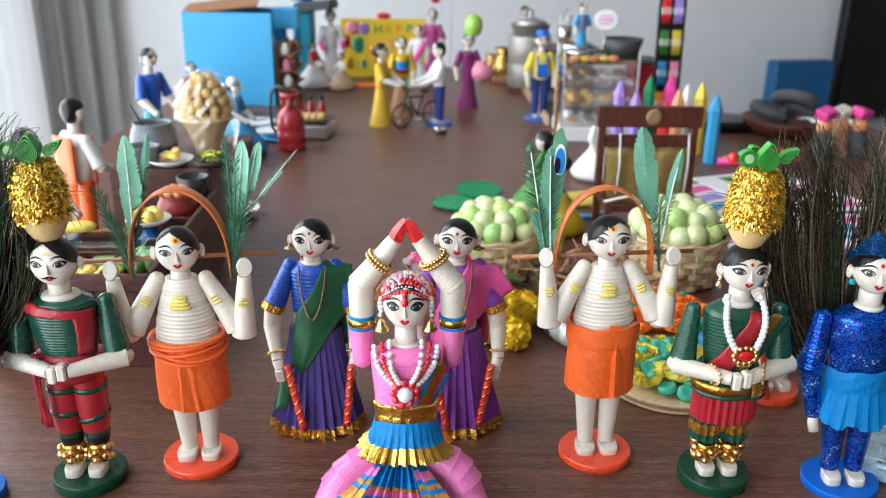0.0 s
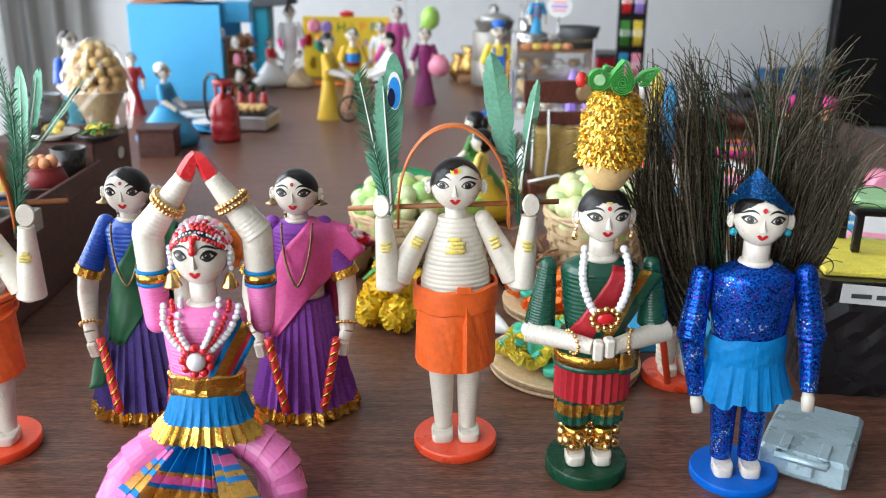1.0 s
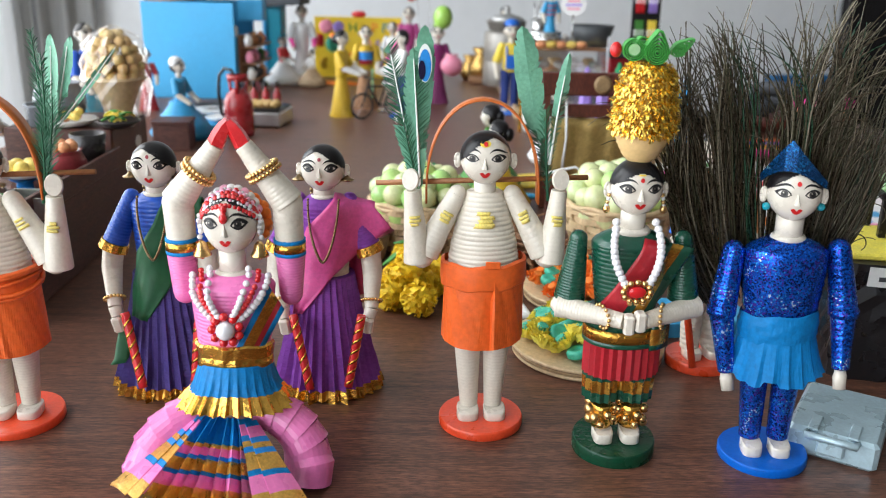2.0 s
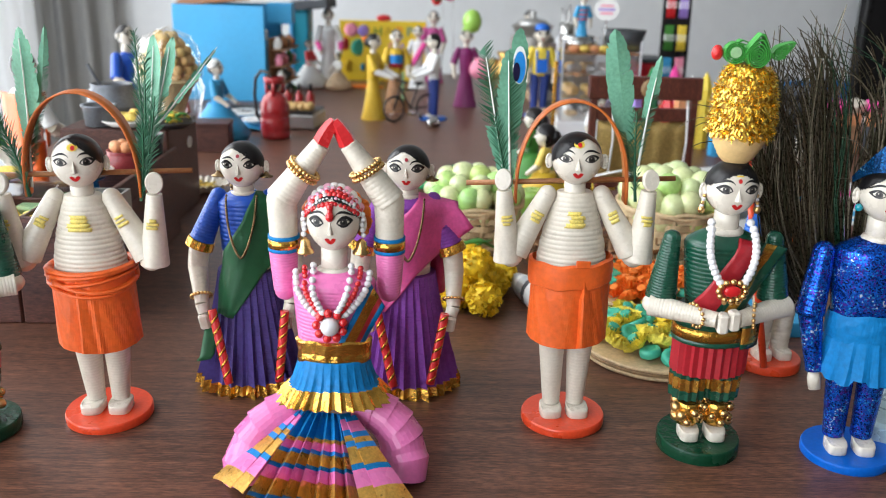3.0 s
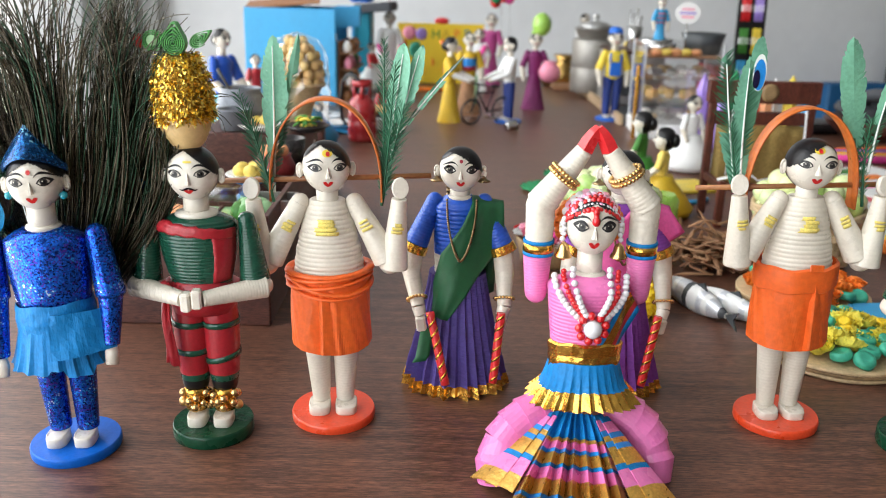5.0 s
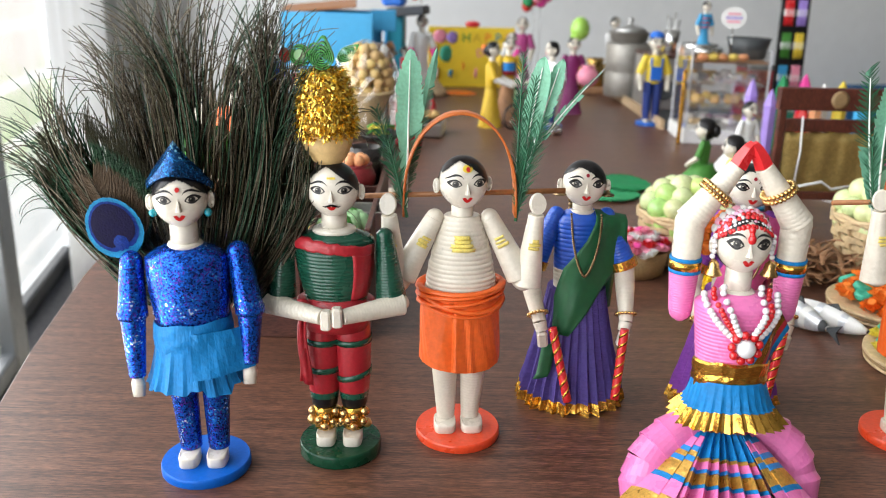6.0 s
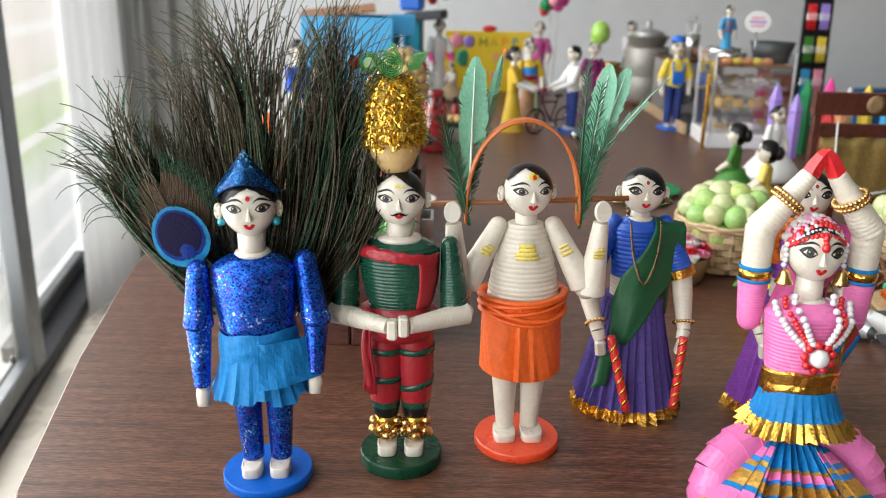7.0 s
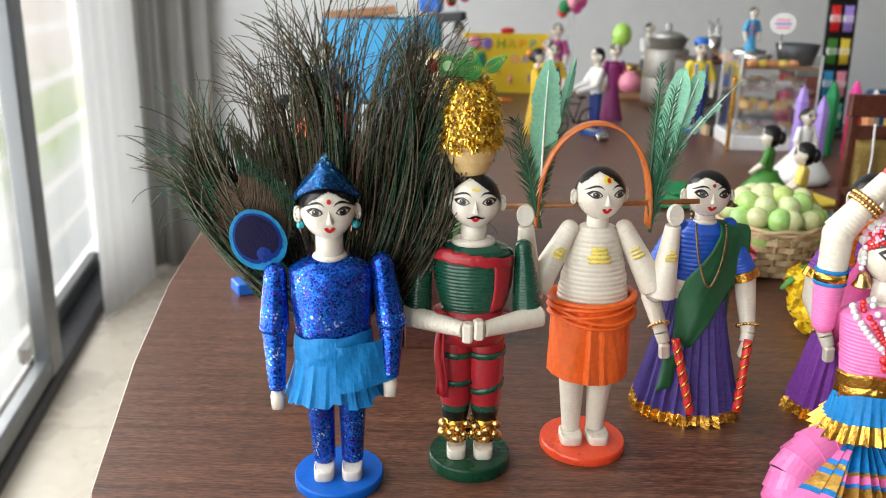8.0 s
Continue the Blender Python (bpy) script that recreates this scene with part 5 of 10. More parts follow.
def peacock_doll(at, seed, plumes, hat_turn, arms, sharp=False, face=0.0):
    """Doll in blue glitter with a pointed hat, short blue skirt and a fan of peacock feathers."""
    random.seed(seed)
    g = Mesh()
    disc_base(g, 0.0232, 0.0055, M_BLUEBASE)
    for sx in (-1, 1):
        foot(g, sx * 0.0072, -0.0045, 0.0055, d=0.0150)
        g.coil((sx * 0.0072, 0.001, 0.012), (sx * 0.0085, 0.001, 0.060), 0.0056, 0.0078, 12, M_GLITTER, ridge=0.02)
    # pleated crepe skirt, cut ragged at the hem, under a wrapped crepe sash
    rings, npl = [], 20
    lift = [random.uniform(-0.0022, 0.0022) for _ in range(npl)]
    push = [random.uniform(0.7, 1.35) for _ in range(npl)]
    for i in range(9):
        s = i / 8
        row = []
        for j in range(npl * 4):
            a = 2 * math.pi * j / (npl * 4)
            ph = (j % 4) / 4
            k = 1 + (0.11 * (1 - s) + 0.01) * (ph if ph <= 0.5 else ph - 0.75) * push[j // 4]
            row.append(((0.0248 - 0.0070 * s ** 0.7) * k * math.cos(a), (0.0175 - 0.0045 * s) * k * math.sin(a), 0.0515 + 0.0290 * s + lift[j // 4] * (1 - s) ** 2))
        rings.append(row)
    g.loft(rings, M_BLUECREPE, caps=(False, True), smooth=False)
    band = []
    for q in range(7):
        z = 0.0715 + 0.0150 * q / 6
        k = 1.0 + 0.045 * math.sin(math.pi * q / 6) + 0.02 * (1 - q / 6)
        band.append([(0.0190 * k * (1 + 0.010 * math.sin(5 * a + 3 * q)) * math.cos(a), 0.0142 * k * (1 + 0.012 * math.sin(7 * a - 2 * q)) * math.sin(a), z + 0.0016 * math.cos(a + 0.5) + 0.0005 * math.sin(6 * a + q)) for a in (2 * math.pi * j / 60 for j in range(60))])
    g.loft(band, M_BLUECREPE, caps=(False, False), smooth=False)
    if not sharp:
        # the loose end of the sash stands out at one hip
        g.sheet([[(0.0020 + 0.0235 * k + 0.0012 * i * k, -0.0158 + 0.0100 * k * k - 0.0010 * i * (1 - 0.4 * k) - 0.0006 * math.sin(9 * k + i), 0.0835 - 0.0046 * i + 0.0028 * k * (i / 5)) for k in (0, 0.15, 0.3, 0.45, 0.6, 0.8, 1)] for i in range(6)], M_BLUECREPE, 0.0005, smooth=False)
    prof = []
    for i in range(21):
        s = i / 20
        rx = 0.0168 + 0.0037 * math.sin(math.pi * min(1.0, 0.10 + 0.55 * s)) if s < 0.84 else 0.0203 - 0.0108 * ((s - 0.84) / 0.16) ** 1.5
        k = (0.986 if i % 2 == 0 else 1.0) + 0.008 * math.sin(2.3 * i)
        prof.append((rx * k, rx * 0.70 * k, 0.0830 + 0.0420 * s))
    g.lathe(prof, M_GLITTER, 28)
    g.lathe([(0.0092, 0.0080, 0.1240), (0.0080, 0.0075, 0.1262), (0.0060, 0.0058, 0.1270)], M_SKINP, 20)
    g.lathe([(0.0068, 0.124), (0.0066, 0.139)], M_SKINP, 18)
    for sx, (sh, el, wr) in zip((-1, 1), arms):
        g.coil(sh, el, 0.0056, 0.0074, 10, M_GLITTER, ridge=0.02)
        g.tube([Vector(el) + Vector((0, 0, 0.0022)), Vector(el) - Vector((0, 0, 0.0012))], [0.0074, 0.0074], M_GLITTER, 18)
        g.ball(sh, 0.0056, M_GLITTER)
        g.coil(el, wr, 0.0064, 0.0042, 10, M_GLITTER, ridge=0.02)
        d = (Vector(wr) - Vector(el)).normalized()
        g.tube([Vector(wr), Vector(wr) + d * 0.004, Vector(wr) + d * 0.0105], [0.0026, 0.0036, 0.0032], M_SKINP, 8, flat=0.7)
    sk, disc, strip = head(g, (0, -0.001, 0.1482), 0.0127, 0.0117, 0.0138, kohl=0.5, turn=face, low=0.12)
    disc(0, 0.50, 0.085, M_REDP, 0.0006)
    for sx in (-1, 1):
        g.ball((sx * 0.0130, -0.003, 0.1415), 0.0020, M_TEALBEAD)
    # pointed glitter crown, a folded card
    low, high = [], []
    for i in range(13):
        t = -1 + i / 6
        q = abs(t)
        rise = 1 - q if sharp else 0.80 * (1 - q) ** 1.15 + 0.20 * (1 - q) ** 4 + 0.10 * math.sin(math.pi * q)
        y = -0.0112 + (0.0125 if not sharp else 0.0090) * q ** 1.5
        high.append((0.0152 * t, y - 0.0004 + (0.0 if sharp else 0.0080) * rise, 0.1560 + 0.0200 * rise))
        low.append((0.0147 * t, y, 0.1525 + 0.0085 * (1 - q ** 1.7)))
    tm = Matrix.Rotation(hat_turn, 4, "Z")
    g.sheet([[tm @ Vector(p) for p in low], [tm @ (Vector(p) * 0.5 + Vector(q) * 0.5) for p, q in zip(low, high)], [tm @ Vector(p) for p in high]], M_GLITTERHAT, 0.0014, smooth=not sharp)
    for k, p in enumerate(plumes):
        plume(g, seed=seed * 10 + k, **p)
    return g.thing("doll", at, "doll in blue glitter with pointed hat and peacock feather fan", "doll", "dolls in the front row")


def saree_doll(at, m_skirt, m_blouse, m_drape, seed, left, right, label, m_chest=None, m_tail=None, stick_dx=0.0, tip=None, part_hair=0.3, turn=0.0):
    """Standing doll in a pleated skirt and a draped saree, holding two red sticks; left and right are the edges of the drape, (x, z) from shoulder to hip."""
    random.seed(seed)
    g = Mesh()
    rings, mats = [], []
    npl = 30
    tilt = [random.uniform(0.6, 1.35) for _ in range(npl)]
    jog = [random.uniform(-0.25, 0.25) for _ in range(npl)]
    for i in range(21):
        s = i / 20
        z = 0.074 * s
        r = 0.0172 + (0.0310 - 0.0172) * (1 - s) ** 1.2
        row = []
        for j in range(npl * 4):
            p, ph = j // 4, (j % 4) / 4
            a = 2 * math.pi * (j + (jog[p] * 1.6 if 0 < j % 4 < 3 else 0)) / (npl * 4)
            # knife pleats: a slow rise, then a sharp tuck
            k = 1 + (0.15 * (1 - s) ** 0.8 + 0.028) * (ph if ph <= 0.5 else ph - 0.75) * 1.5 * tilt[p] + 0.010 * math.sin(i * 1.7 + 5 * p) * (1 - s)
            row.append((r * k * math.cos(a), r * 0.88 * k * math.sin(a), z + (0.0016 * math.sin(2.1 * p) + 0.0008 * math.sin(j) if i == 0 else 0)))
        rings.append(row)
        mats.append(M_GOLDTRIM if i < 2 else m_skirt)
    g.loft(rings, mats, caps=(False, True), smooth=False)

    def trunk(z):
        """Half width of the body at a height."""
        if z < 0.066:
            return 0.0172 + 0.0138 * (1 - max(0.0, z) / 0.074) ** 1.2
        if z < 0.078:
            return 0.0172 - 0.0030 * (z - 0.066) / 0.012
        q = (z - 0.078) / 0.044
        return 0.0142 + 0.0022 * q if q < 0.85 else 0.0161 - 0.0085 * ((min(q, 1.0) - 0.85) / 0.15) ** 1.5

    prof, pm = [], []
    for s, k in turns(19, 0.962):
        z = 0.0700 + 0.0525 * s
        rx = trunk(max(0.0785, z)) * (1 + 0.004 * math.sin(60 * s))
        prof.append((rx * k, rx * 0.74 * k, z))
        pm.append(M_SKIN if z < 0.0850 else (m_chest or m_blouse))
    g.lathe(prof, pm[:-1], 26)
    g.lathe([(0.0088, 0.0078, 0.1205), (0.0074, 0.0070, 0.1222), (0.0064, 0.0062, 0.1226)], M_SKINP, 18)
    g.lathe([(0.0062, 0.118), (0.0060, 0.130)], M_SKINP, 18)
    for sx in (-1, 1):
        sh = Vector((sx * 0.0150, 0.0, 0.1185))
        el = Vector((sx * 0.0272, -0.003, 0.0885))
        mid = Vector((sx * 0.0285, -0.005, 0.0760))
        wr = Vector((-0.0235 if sx < 0 else 0.0285, -0.0190 if sx < 0 else -0.0160, 0.0570))
        g.coil(sh, el, 0.0050, 0.0078, 17, m_blouse, seg=20, ridge=0.038)
        g.ball(sh, 0.0050, m_blouse)
        d = (el - sh).normalized()
        g.tube([el - d * 0.0042, el - d * 0.004, el + d * 0.0012, el + d * 0.0015], [0.0078, 0.0083, 0.0086, 0.0080], M_GOLDTRIM, 18, smooth=False)
        g.coil(el, mid, 0.0062, 0.0059, 5, M_SKIN, seg=18, ridge=0.014)
        g.ball(mid, 0.0059, M_SKIN)
        g.coil(mid, wr, 0.0059, 0.0040, 10, M_SKIN, seg=18, ridge=0.014)
        c = wr + (mid - wr) * 0.22
        bangle(g, c, wr - mid, 0.0057, M_GOLDBEAD, 18, 0.0011)
        g.coil(wr, wr + Vector((-0.0015 * sx, -0.002, -0.0050)), 0.0042, 0.0036, 2, M_SKINP, ridge=0.0)
        g.box((0.0062, 0.0052, 0.0105), M_SKINP, pose(wr.x - 0.0018 * sx, wr.y - 0.003, wr.z - 0.0095, 10, sx * 8, 0), 0.0012)
        lo = Vector((-0.0062 if sx < 0 else 0.0225 + stick_dx, -0.0345 if sx < 0 else -0.0300, 0.0130))
        hi = Vector((-0.0165 if sx < 0 else 0.0262 + stick_dx * 0.4, -0.0245, 0.0560))
        n = 12
        g.tube([hi.lerp(lo, i / n) for i in range(n + 1)], 0.0026, M_REDSTICK, 12)
        e1 = (lo - hi).normalized()
        e2 = e1.cross(Vector((0, 1, 0))).normalized()
        e3 = e1.cross(e2)
        for h in range(2):
            rows = []
            for q in range(71):
                th = 2 * math.pi * 3.2 * q / 70 + math.pi * h + sx
                p = hi.lerp(lo, 0.03 + 0.93 * q / 70) + (e2 * math.cos(th) + e3 * math.sin(th)) * 0.00272
                rows.append([p - e1 * 0.0009, p + e1 * 0.0009])
            g.sheet(rows, M_GOLDTRIM, 0.0002)

    def along(edge, s):
        k = s * (len(edge) - 1)
        i = min(int(k), len(edge) - 2)
        return Vector(edge[i]).lerp(Vector(edge[i + 1]), k - i)

    # the drape: laid over one shoulder and the arm, across the chest, tucked at the hip
    rows = []
    for i in range(21):
        s = i / 20
        a, b = along(left, s), along(right, s)
        row = []
        for j in range(13):
            t = j / 12
            x, z = a.lerp(b, t)
            rr = trunk(z) + 0.0012
            y = -0.80 * math.sqrt(max(0.06 * rr * rr, rr * rr - x * x)) - 0.0026
            if abs(x) > rr * 0.92:
                y = min(y, -0.0085 * max(0.0, 1 - (abs(x) - rr) / 0.016))
            pleat = 0.0007 * math.sin(26 * t + 2 * s) * max(0.0, 1 - 2.2 * t) + 0.0005 * math.sin(9 * t - 7 * s + seed)
            row.append((x, y - pleat - 0.0015 * math.sin(math.pi * t) * math.sin(math.pi * s), z))
        rows.append(row)
    # over the shoulder and down the back
    top = rows[0]
    back = [[(x, 0.0015 + 0.3 * y, z + 0.0022) for x, y, z in top], [(x * 0.95, 0.0110, z - 0.004) for x, y, z in top], [(x * 0.92, 0.0165, z - 0.045) for x, y, z in top]]
    g.sheet(back[::-1] + rows, m_drape, 0.0008)
    g.sheet([[(0.0130 + 0.0130 * j / 5 - 0.0003 * i, 0.0060 + 0.0030 * math.sin(1.5 * j), 0.112 - 0.0068 * i) for j in range(6)] for i in range(9)], m_tail or m_drape, 0.0009)
    if tip:
        g.sheet([[(x - 0.0042 * (1 - k) + 0.0042 * k, y - 0.0006 * math.sin(5 * k), z + 0.001 * k) for k in (0, 0.25, 0.5, 0.75, 1)] for x, y, z in tip], m_drape, 0.0008)
    # chain
    path = lambda s: ((0.0088 * math.cos(math.pi * (1 + s)) + 0.0010) * (1 - 0.10 * math.sin(math.pi * s)), -0.0110 - 0.0090 * math.sin(math.pi * s) ** 0.6, 0.1215 - 0.0350 * (1 - abs(2 * s - 1) ** 1.5))
    beads(g, arc(79, path), 0.00085, M_CHAIN, 5, 4)
    sk, disc, strip = head(g, (0, -0.001, 0.1380), 0.0126, 0.0116, 0.0134, bun=True, part_hair=-part_hair, kohl=1.5, turn=turn, low=0.10)
    disc(0, 0.52, 0.080, M_BINDI, 0.0006)
    for sx in (-1, 1):
        g.lathe([(0.0006, 0.0024), (0.0022, 0.0006), (0.0042, -0.0002), (0.0040, -0.0008)], M_CHAIN, 12, Matrix.Translation((sx * 0.0140, -0.002, 0.1318)))
    beads(g, [(-0.0072 + 0.0005 * math.sin(k), 0.0005, 0.1275 - 0.0028 * k) for k in range(4)], 0.0016, M_CHAIN)
    return g.thing("doll", at, label, "doll", "dolls in the front row")


def dancer_doll(at):
    """Crouching dancer in pink with her arms joined above her head and pleated skirts."""
    random.seed(21)
    g = Mesh()
    yaw = Matrix.Rotation(radians(-9), 4, "Z")
    B = -0.0100  # the body sits forward of the arms
    # legs: overlapping pink paper cuffs curving out and down to the table
    for sx in (-1, 1):
        pts = [Vector((sx * (0.012 + 0.0265 * math.sin(t * 1.5)) - 0.0030 * t, -0.012 - 0.010 * t + 0.003 * sx * t, 0.036 - 0.0235 * t ** 1.6)) for t in (i / 5 for i in range(6))]
        for i in range(5):
            a, b = pts[i], pts[i + 1]
            r = 0.0098 + 0.0003 * i
            g.tube([a - (b - a) * 0.10, a.lerp(b, 0.85), b + (b - a) * 0.22, b + (b - a) * 0.20], [r, r + 0.0009, r + 0.0013, r + 0.0003], M_PINK, 28, caps=(False, False), smooth=False)
        k = pts[-1]
        g.tube([k + Vector((-sx * 0.002, 0.002, 0.003)), k + Vector((sx * 0.002, -0.003, -0.003)), k + Vector((sx * 0.001, -0.005, -0.0112))], [0.0108, 0.0118, 0.0112], M_PINK, 28, caps=(False, False), smooth=False)
    # long front fan: deep knife pleats in gold, blue and pink stripes
    npl = 7
    stripes = [M_BLUECREPE] * 7 + [M_GOLDFAN, M_PINK, M_PINK, M_PBLUE, M_GOLDFAN, M_GOLDFAN, M_GOLDFAN, M_BLUECREPE, M_PINK, M_PINK, M_PINK, M_GOLDFAN, M_GOLDFAN, M_GOLDFAN, M_GOLDFAN, M_PBLUE, M_GOLDFAN]
    n = len(stripes)
    rows = []
    deep = [random.uniform(0.7, 1.3) for _ in range(npl * 2 + 1)]
    jog = [random.uniform(-0.25, 0.25) for _ in range(npl * 2 + 1)]
    for i in range(n + 1):
        s = i / n
        half = 0.0090 + 0.0200 * s ** 0.9
        row = []
        for j in range(npl * 2 + 1):
            t = -1 + 2 * (j + jog[j] * (0 < j < npl * 2)) / (npl * 2)
            fold = (0.0022 + 0.0125 * s) * deep[j] * (0.55 if j % 2 else -0.45)
            p = yaw @ Vector((half * t, -0.026 - 0.040 * s * (1 - 0.06 * t * t) - fold * 0.75, 0.037 - 0.0275 * s - 0.0012 * abs(t) * s + fold * 0.62))
            row.append(p)
        rows.append(row)
    low = min(p.z for r in rows for p in r)
    g.sheet([[(p.x, p.y, p.z - min(0.0, low) + 0.0006) for p in r] for r in rows], M_GOLD, 0.0005, smooth=False, mats=stripes)
    # flat striped side panels, each of two overlapping pleats
    side_mats = [M_BLUECREPE, M_PINK, M_PINK, M_PBLUE, M_GOLDFAN, M_PBLUE, M_GOLDFAN, M_GOLDFAN, M_GOLDFAN, M_BLUECREPE, M_PINK, M_PINK, M_PINK, M_GOLDFAN, M_GOLDFAN, M_GOLDFAN]
    for sx in (-1, 1):
        for lay in (0, 1):
            rows = []
            for i in range(17):
                t = i / 16
                c = Vector((sx * (0.0085 + 0.0030 * lay + (0.0200 + 0.0050 * lay) * t), -0.028 - (0.036 - 0.005 * lay) * t, 0.0385 - 0.0265 * t - 0.0010 * lay))
                wv = Vector((sx * (0.0040 + 0.0100 * t), 0.005 + 0.006 * t, -0.0012 - 0.0020 * t))
                rows.append([yaw @ (c + wv * f + Vector((0, 0, 0.0012 * t * math.sin(math.pi * f)))) for f in (0, 0.25, 0.5, 0.75, 1)])
            low = min(p.z for r in rows for p in r)
            g.sheet([[(p.x, p.y, p.z - min(0.0, low - 0.0008)) for p in r] for r in rows], M_GOLD, 0.0006, smooth=False, mats=side_mats)
    # short blue skirt with a flaring gold hem, rising at the sides
    rings, mats, npl = [], [], 30
    deep = [random.uniform(0.6, 1.4) for _ in range(npl)]
    for i in range(15):
        s = i / 14
        row = []
        for j in range(npl * 4):
            a = 2 * math.pi * j / (npl * 4)
            ph = (j % 4) / 4
            k = 1 + (0.17 * s ** 1.4 + 0.014) * (ph if ph <= 0.5 else ph - 0.75) * deep[j // 4]
            r = 0.0178 + 0.0052 * s + (0.0042 * (s - 0.55) / 0.45 if s > 0.55 else 0)
            row.append((r * k * math.cos(a), B + r * 0.86 * k * math.sin(a) - 0.004 * s, 0.0615 - 0.0190 * s - 0.0024 * math.sin(a) * (1 - s) - 0.0022 * math.cos(2 * a) * s + 0.0016 * s * (deep[j // 4] - 1)))
        rings.append(row)
        mats.append(M_BLUECREPE if s < 0.62 else M_GOLD)
    g.loft(rings, mats, caps=(True, False), smooth=False)
    # belt of crumpled gold foil, higher in front
    rings = []
    for z, r in ((0.0560, 0.0176), (0.0568, 0.0188), (0.0595, 0.0184), (0.0622, 0.0188), (0.0650, 0.0183), (0.0680, 0.0188), (0.0708, 0.0191), (0.0718, 0.0180)):
        rings.append([(r * (1 + 0.016 * math.sin(5.3 * j + 400 * z)) * math.cos(2 * math.pi * j / 40), B + r * 0.80 * (1 + 0.016 * math.sin(3.7 * j + 300 * z)) * math.sin(2 * math.pi * j / 40), z - 0.0026 * math.sin(2 * math.pi * j / 40) + 0.0005 * math.sin(j)) for j in range(40)])
    g.loft(rings, M_GOLD, smooth=False)

    def trunk(q):
        return 0.0172 + 0.0040 * q ** 0.8 if q < 0.84 else 0.0207 - 0.0110 * ((min(q, 1.0) - 0.84) / 0.16) ** 1.5

    rings = []
    for q, k in turns(20, 0.980):
        rx = trunk(q) * k
        rings.append([(rx * math.cos(2 * math.pi * j / 30), B + 0.0030 * q + rx * 0.74 * math.sin(2 * math.pi * j / 30), 0.0680 + 0.0385 * q) for j in range(30)])
    g.loft(rings, M_PINK)

    def front(x, z, off):
        q = min(1.0, max(0.0, (z - 0.068) / 0.0385))
        rx = trunk(q)
        return Vector((x, B + 0.0030 * q - 0.74 * math.sqrt(max(0.10 * rx * rx, rx * rx - x * x)) - off, z))

    # striped sash from one shoulder to the waist
    rows = [[front(0.0020 + 0.0165 * i / 10 + 0.0014 * k, 0.0710 + 0.0310 * i / 10 - 0.0024 * k, 0.0012) for i in range(11)] for k in range(6)]
    g.sheet(rows, M_GOLD, 0.0008, mats=[M_BLUECREPE, M_GOLD, M_GOLD, M_MAROON, M_BLUECREPE])
    g.lathe([(0.0096, 0.0086, 0.1050), (0.0082, 0.0076, 0.1072), (0.0068, 0.0064, 0.1080)], M_SKINP, 20, Matrix.Translation((0, B + 0.004, 0)))
    g.lathe([(0.0066, 0.104), (0.0064, 0.120)], M_SKINP, 18, Matrix.Translation((0, B + 0.0045, 0)))
    for sx in (-1, 1):
        x = sx * 0.0262 + 0.0008
        g.ball((x, 0.0, 0.0935), (0.0058, 0.0058, 0.0060), M_PINK)
        g.coil((x, 0, 0.0930), (x * 1.01, 0, 0.1145), 0.0058, 0.0074, 15, M_PINK, seg=20, ridge=0.05)
        for z0, z1, mm in ((0.1140, 0.1158, M_BLUECREPE), (0.1158, 0.1202, M_GOLD), (0.1202, 0.1220, M_BLUECREPE)):
            g.tube([(x, 0, z0), (x, 0, z1)], 0.0079, mm, 20)
        el = Vector((sx * 0.0262 + 0.0006, -0.001, 0.1395))
        g.coil((x, 0, 0.1215), el, 0.0070, 0.0074, 6, M_SKIN, seg=20, ridge=0.018)
        g.ball(el, 0.0075, M_SKIN, 18, 12)
        wr = Vector((sx * 0.0064 + 0.0006, -0.001, 0.1678))
        g.coil(el + Vector((sx * 0.0004, 0, 0.0004)), wr, 0.0080, 0.0044, 16, M_SKIN, seg=20, ridge=0.02)
        g.tube([wr, wr + Vector((-sx * 0.0020, 0, 0.0042)), wr + Vector((-sx * 0.0046, 0, 0.0086)), wr + Vector((-sx * 0.0066, 0, 0.0112))], [0.0045, 0.0042, 0.0034, 0.0024], M_REDSTICK, 5, smooth=False)
        c = el.lerp(wr, 0.55)
        for q in (-0.0013, 0.0013):
            bangle(g, c + (wr - el).normalized() * q + Vector((0, 0, 0.0004 * sx)), wr - el + Vector((0, 0, 0.004 * sx)), 0.0078, M_GOLDBEAD, 24, 0.0013)
    # head, crown of beads, flowers at the back
    hc = Vector((0, B + 0.0050, 0.1312))
    sk, disc, strip = head(g, hc, 0.0129, 0.0122, 0.0150, kohl=1.6, low=0.08, turn=-2)
    # a beaded cap: rows of red stones and pearls from the hairline up and over
    for row, (count, rr, mm) in enumerate(((21, 0.0014, M_REDBEAD), (23, 0.0010, M_PEARL), (20, 0.0015, M_REDBEAD), (19, 0.0012, M_REDBEAD), (17, 0.0013, M_PINKPALE), (15, 0.0013, M_PEARL), (11, 0.0014, M_REDBEAD))):
        tiltb = 0.20 * row
        for i in range(count):
            a = math.pi * (0.02 + 0.96 * (i + random.uniform(-0.2, 0.2)) / (count - 1))
            u = -math.cos(a)
            v = 0.66 - 0.46 * abs(u) ** 2.0
            y0 = -math.sqrt(max(0.02, 1 - min(0.98, u * u + v * v)))
            # each row steps back over the crown
            v2, y2 = v * math.cos(tiltb) - y0 * math.sin(tiltb), y0 * math.cos(tiltb) + v * math.sin(tiltb)
            f = 1.04 / max(0.5, math.sqrt(u * u + v2 * v2 + y2 * y2))
            mat_here = mm if random.random() < 0.78 else random.choice((M_PINKPALE, M_REDBEAD, M_PEARL))
